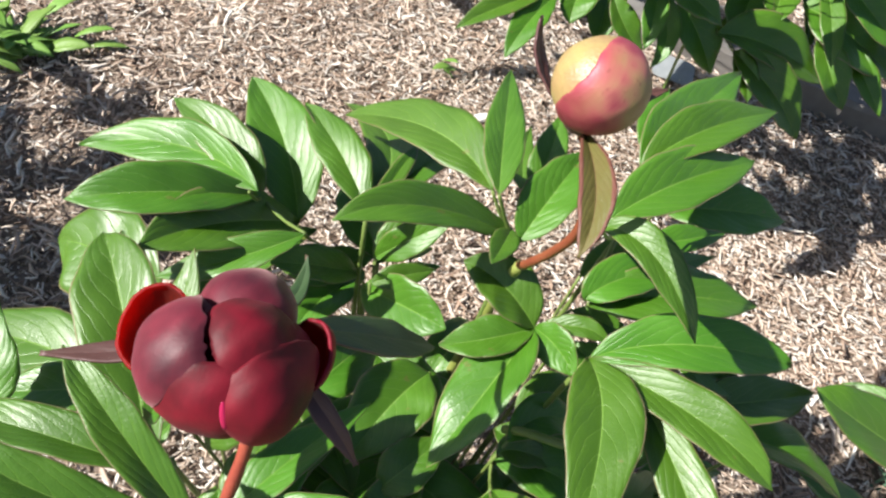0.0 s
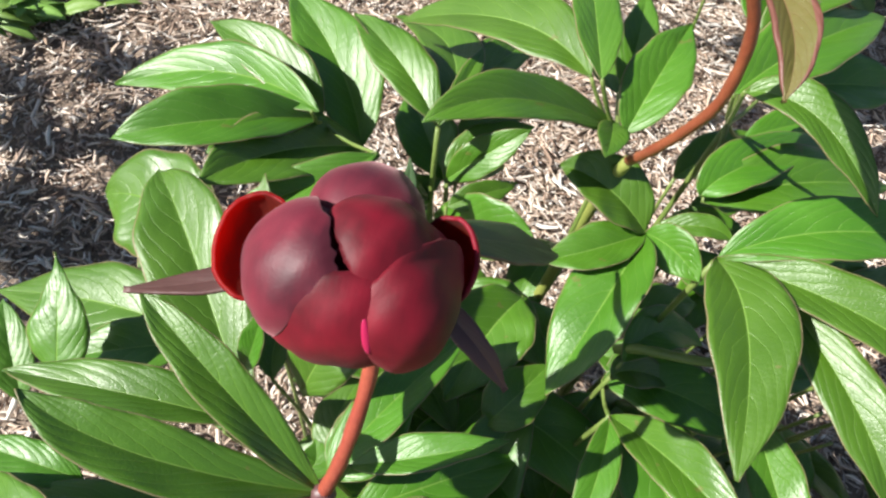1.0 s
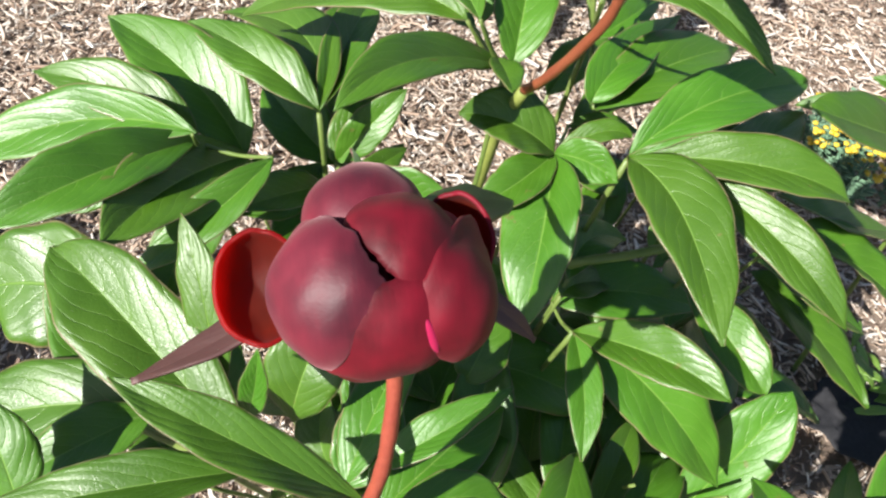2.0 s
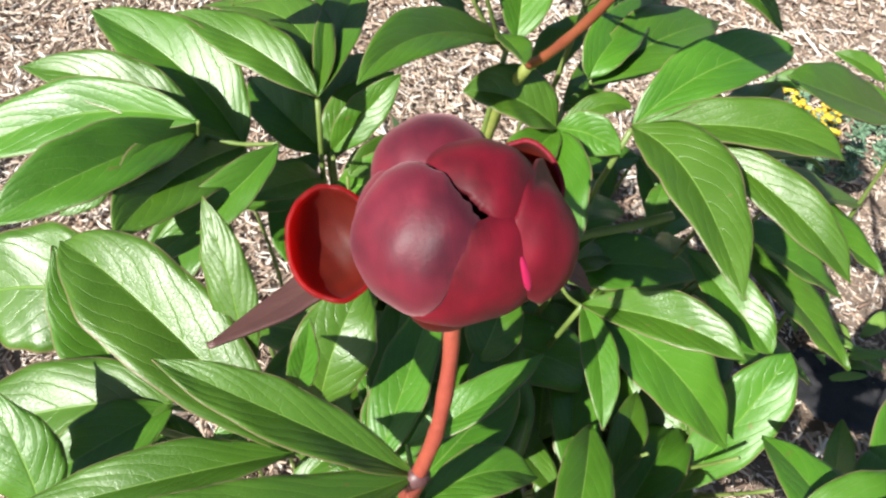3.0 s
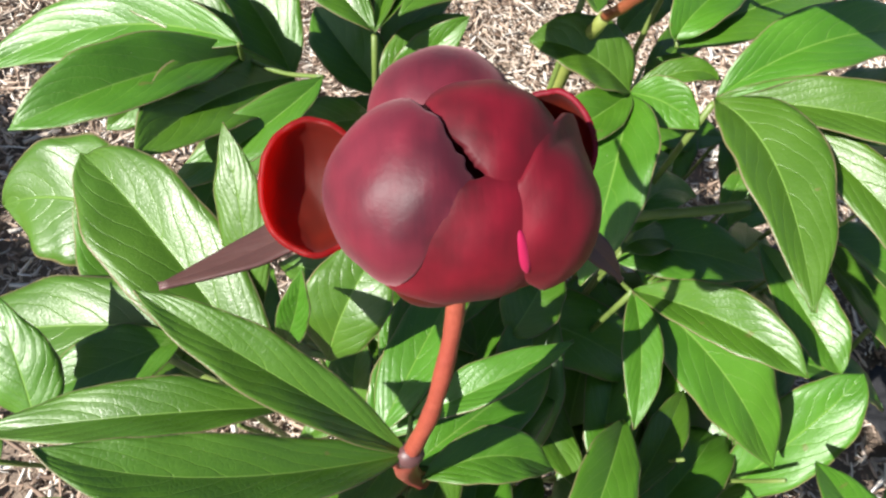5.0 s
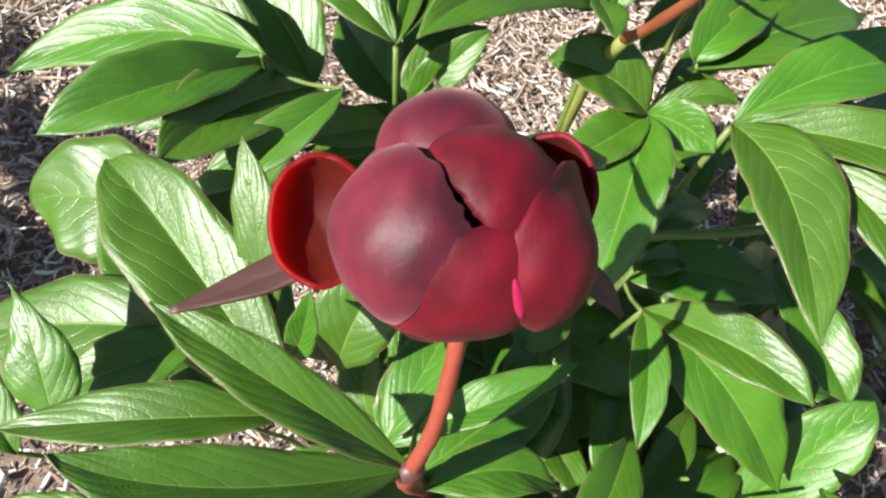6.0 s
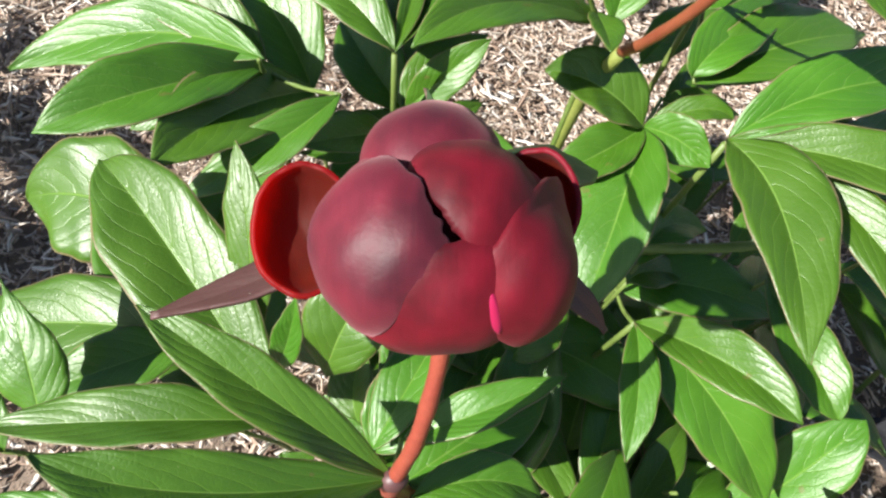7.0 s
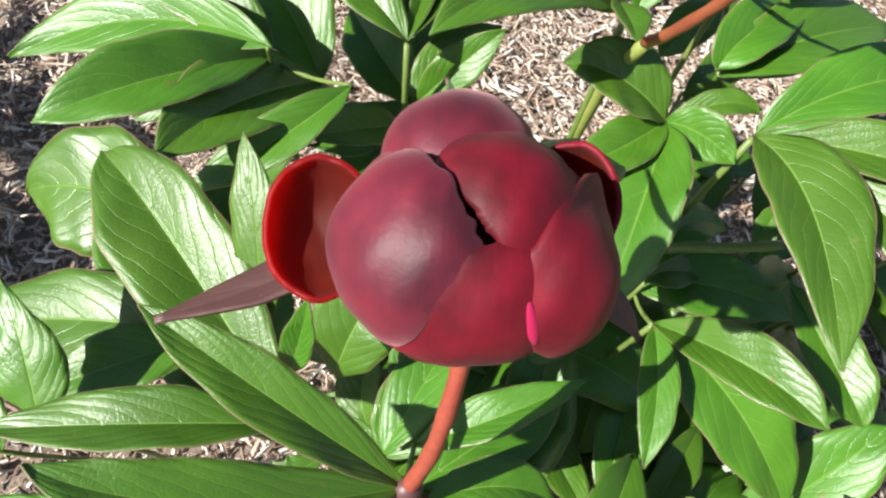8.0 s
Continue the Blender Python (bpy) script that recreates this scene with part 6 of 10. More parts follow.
leaf_on(stalk_u, (0.0832, 0.1253, 0.2153), (0.1137, 0.1547, 0.2205), (0.1442, 0.1842, 0.2087), 0.0335, 0, 30)
leaf_on(stalk_u, (0.0355, 0.0236, 0.2139), (0.0648, 0.0087, 0.2145), (0.0941, -0.0062, 0.2020), 0.0273, 0, 30)
leaf_on(stalk_u, (0.0403, 0.1479, 0.2287), (0.0524, 0.1084, 0.2301), (0.0645, 0.0690, 0.2150), 0.0281, 0, 30)
leaf_on(stalk_u, (0.2398, 0.1170, 0.1853), (0.2475, 0.1478, 0.1842), (0.2552, 0.1785, 0.1704), 0.0250, 0, 30)
leaf_on(stalk_u, (0.0355, 0.1298, 0.2141), (0.0705, 0.1300, 0.2112), (0.1055, 0.1302, 0.1944), 0.0294, 0, 30)
leaf_on(stalk_u, (-0.0210, 0.1296, 0.1802), (-0.0477, 0.1129, 0.1782), (-0.0743, 0.0962, 0.1637), 0.0260, -0, 30)
leaf_on(stalk_u, (0.0224, 0.1228, 0.1428), (-0.0034, 0.1002, 0.1444), (-0.0292, 0.0776, 0.1322), 0.0207, -0, 30)
leaf_on(stalk_u, (0.0799, 0.1101, 0.1501), (0.1135, 0.0773, 0.1522), (0.1471, 0.0445, 0.1355), 0.0293, 0, 30)
leaf_on(stalk_u, (0.0874, 0.1915, 0.1472), (0.0753, 0.1627, 0.1473), (0.0633, 0.1340, 0.1348), 0.0242, 0, 30)
leaf_on(stalk_u, (0.0819, 0.1808, 0.1948), (0.0528, 0.2058, 0.1945), (0.0236, 0.2309, 0.1789), 0.0247, -0, 30)
leaf_on(stalk_u, (-0.0473, 0.1856, 0.2494), (-0.0044, 0.1782, 0.2564), (0.0386, 0.1708, 0.2460), 0.0338, 0, 30)
leaf_on(stalk_u, (0.2385, 0.1845, 0.1466), (0.2066, 0.1673, 0.1450), (0.1746, 0.1502, 0.1288), 0.0225, 0, 30)
leaf_on(stalk_u, (-0.0212, 0.0603, 0.2130), (-0.0228, 0.0921, 0.2223), (-0.0244, 0.1239, 0.2188), 0.0249, 0, 30)
leaf_on(stalk_u, (0.1067, 0.1080, 0.1599), (0.1181, 0.0699, 0.1716), (0.1294, 0.0319, 0.1675), 0.0261, -0, 30)
leaf_on(stalk_u, (0.0633, 0.1595, 0.1363), (0.0451, 0.1310, 0.1460), (0.0268, 0.1025, 0.1422), 0.0253, -0, 30)
stalk_x = stalk("leaf_stalk", [([(0.4200, 0.1200, -0.0100), (0.4080, 0.1380, 0.1430), (0.4000, 0.1500, 0.2600)], 0.0024, 0.0013), ([(0.4000, 0.1500, 0.2600), (0.4029, 0.1546, 0.2620), (0.4058, 0.1593, 0.2700)], 0.0011, 0.0008), ([(0.4000, 0.1500, 0.2600), (0.4149, 0.1610, 0.2570), (0.4298, 0.1719, 0.2600)], 0.0011, 0.0008), ([(0.4000, 0.1500, 0.2600), (0.4141, 0.1718, 0.2620), (0.4283, 0.1936, 0.2700)], 0.0011, 0.0008), ([(0.4000, 0.1500, 0.2600), (0.3784, 0.0781, 0.2404), (0.3568, 0.0062, 0.2268)], 0.0011, 0.0008), ([(0.4000, 0.1500, 0.2600), (0.3959, 0.1060, 0.2199), (0.3918, 0.0621, 0.1858)], 0.0011, 0.0008), ([(0.4000, 0.1500, 0.2600), (0.3743, 0.0918, 0.2294), (0.3486, 0.0336, 0.2048)], 0.0011, 0.0008), ([(0.4000, 0.1500, 0.2600), (0.3742, 0.0976, 0.2249), (0.3485, 0.0452, 0.1957)], 0.0011, 0.0008), ([(0.4000, 0.1500, 0.2600), (0.3744, 0.1024, 0.2327), (0.3487, 0.0548, 0.2114)], 0.0011, 0.0008), ([(0.4000, 0.1500, 0.2600), (0.3922, 0.1017, 0.2126), (0.3844, 0.0533, 0.1711)], 0.0011, 0.0008), ([(0.4000, 0.1500, 0.2600), (0.3950, 0.0892, 0.2417), (0.3900, 0.0284, 0.2293)], 0.0011, 0.0008), ([(0.4000, 0.1500, 0.2600), (0.4021, 0.1045, 0.2000), (0.4041, 0.0590, 0.1460)], 0.0011, 0.0008), ([(0.4000, 0.1500, 0.2600), (0.3880, 0.0844, 0.2081), (0.3761, 0.0189, 0.1622)], 0.0011, 0.0008)], owner=side_peony)
leaf_on(stalk_x, (0.4058, 0.1593, 0.2700), (0.3015, 0.1683, 0.3236), (0.2613, 0.1821, 0.3401), 0.0382, -18, 30)
leaf_on(stalk_x, (0.4298, 0.1719, 0.2600), (0.3821, 0.2100, 0.2698), (0.3531, 0.2370, 0.2600), 0.0247, -21, 30)
leaf_on(stalk_x, (0.4283, 0.1936, 0.2700), (0.4139, 0.2098, 0.2788), (0.4014, 0.2268, 0.2800), 0.0160, -27, 30)
# the remaining leaves are unseen, added to shade the mulch at right
leaf_on(stalk_x, (0.3568, 0.0062, 0.2268), (0.3236, -0.0143, 0.2179), (0.2905, -0.0349, 0.1902), 0.0237, 0, 30)
leaf_on(stalk_x, (0.3918, 0.0621, 0.1858), (0.4017, 0.0175, 0.1828), (0.4116, -0.0271, 0.1579), 0.0323, 0, 30)
leaf_on(stalk_x, (0.3486, 0.0336, 0.2048), (0.3428, -0.0096, 0.2049), (0.3370, -0.0528, 0.1840), 0.0295, 0, 30)
leaf_on(stalk_x, (0.3485, 0.0452, 0.1957), (0.3716, -0.0011, 0.1865), (0.3948, -0.0474, 0.1525), 0.0342, 0, 30)
leaf_on(stalk_x, (0.3487, 0.0548, 0.2114), (0.3223, 0.0302, 0.2202), (0.2958, 0.0055, 0.2117), 0.0226, 0, 30)
leaf_on(stalk_x, (0.3844, 0.0533, 0.1711), (0.3586, 0.0145, 0.1831), (0.3329, -0.0243, 0.1728), 0.0370, 0, 30)
leaf_on(stalk_x, (0.3900, 0.0284, 0.2293), (0.3536, -0.0057, 0.2477), (0.3173, -0.0398, 0.2421), 0.0302, 0, 30)
leaf_on(stalk_x, (0.4041, 0.0590, 0.1460), (0.4181, 0.0179, 0.1484), (0.4322, -0.0231, 0.1299), 0.0273, 0, 30)
leaf_on(stalk_x, (0.3761, 0.0189, 0.1622), (0.4012, -0.0070, 0.1738), (0.4264, -0.0330, 0.1682), 0.0232, 0, 30)
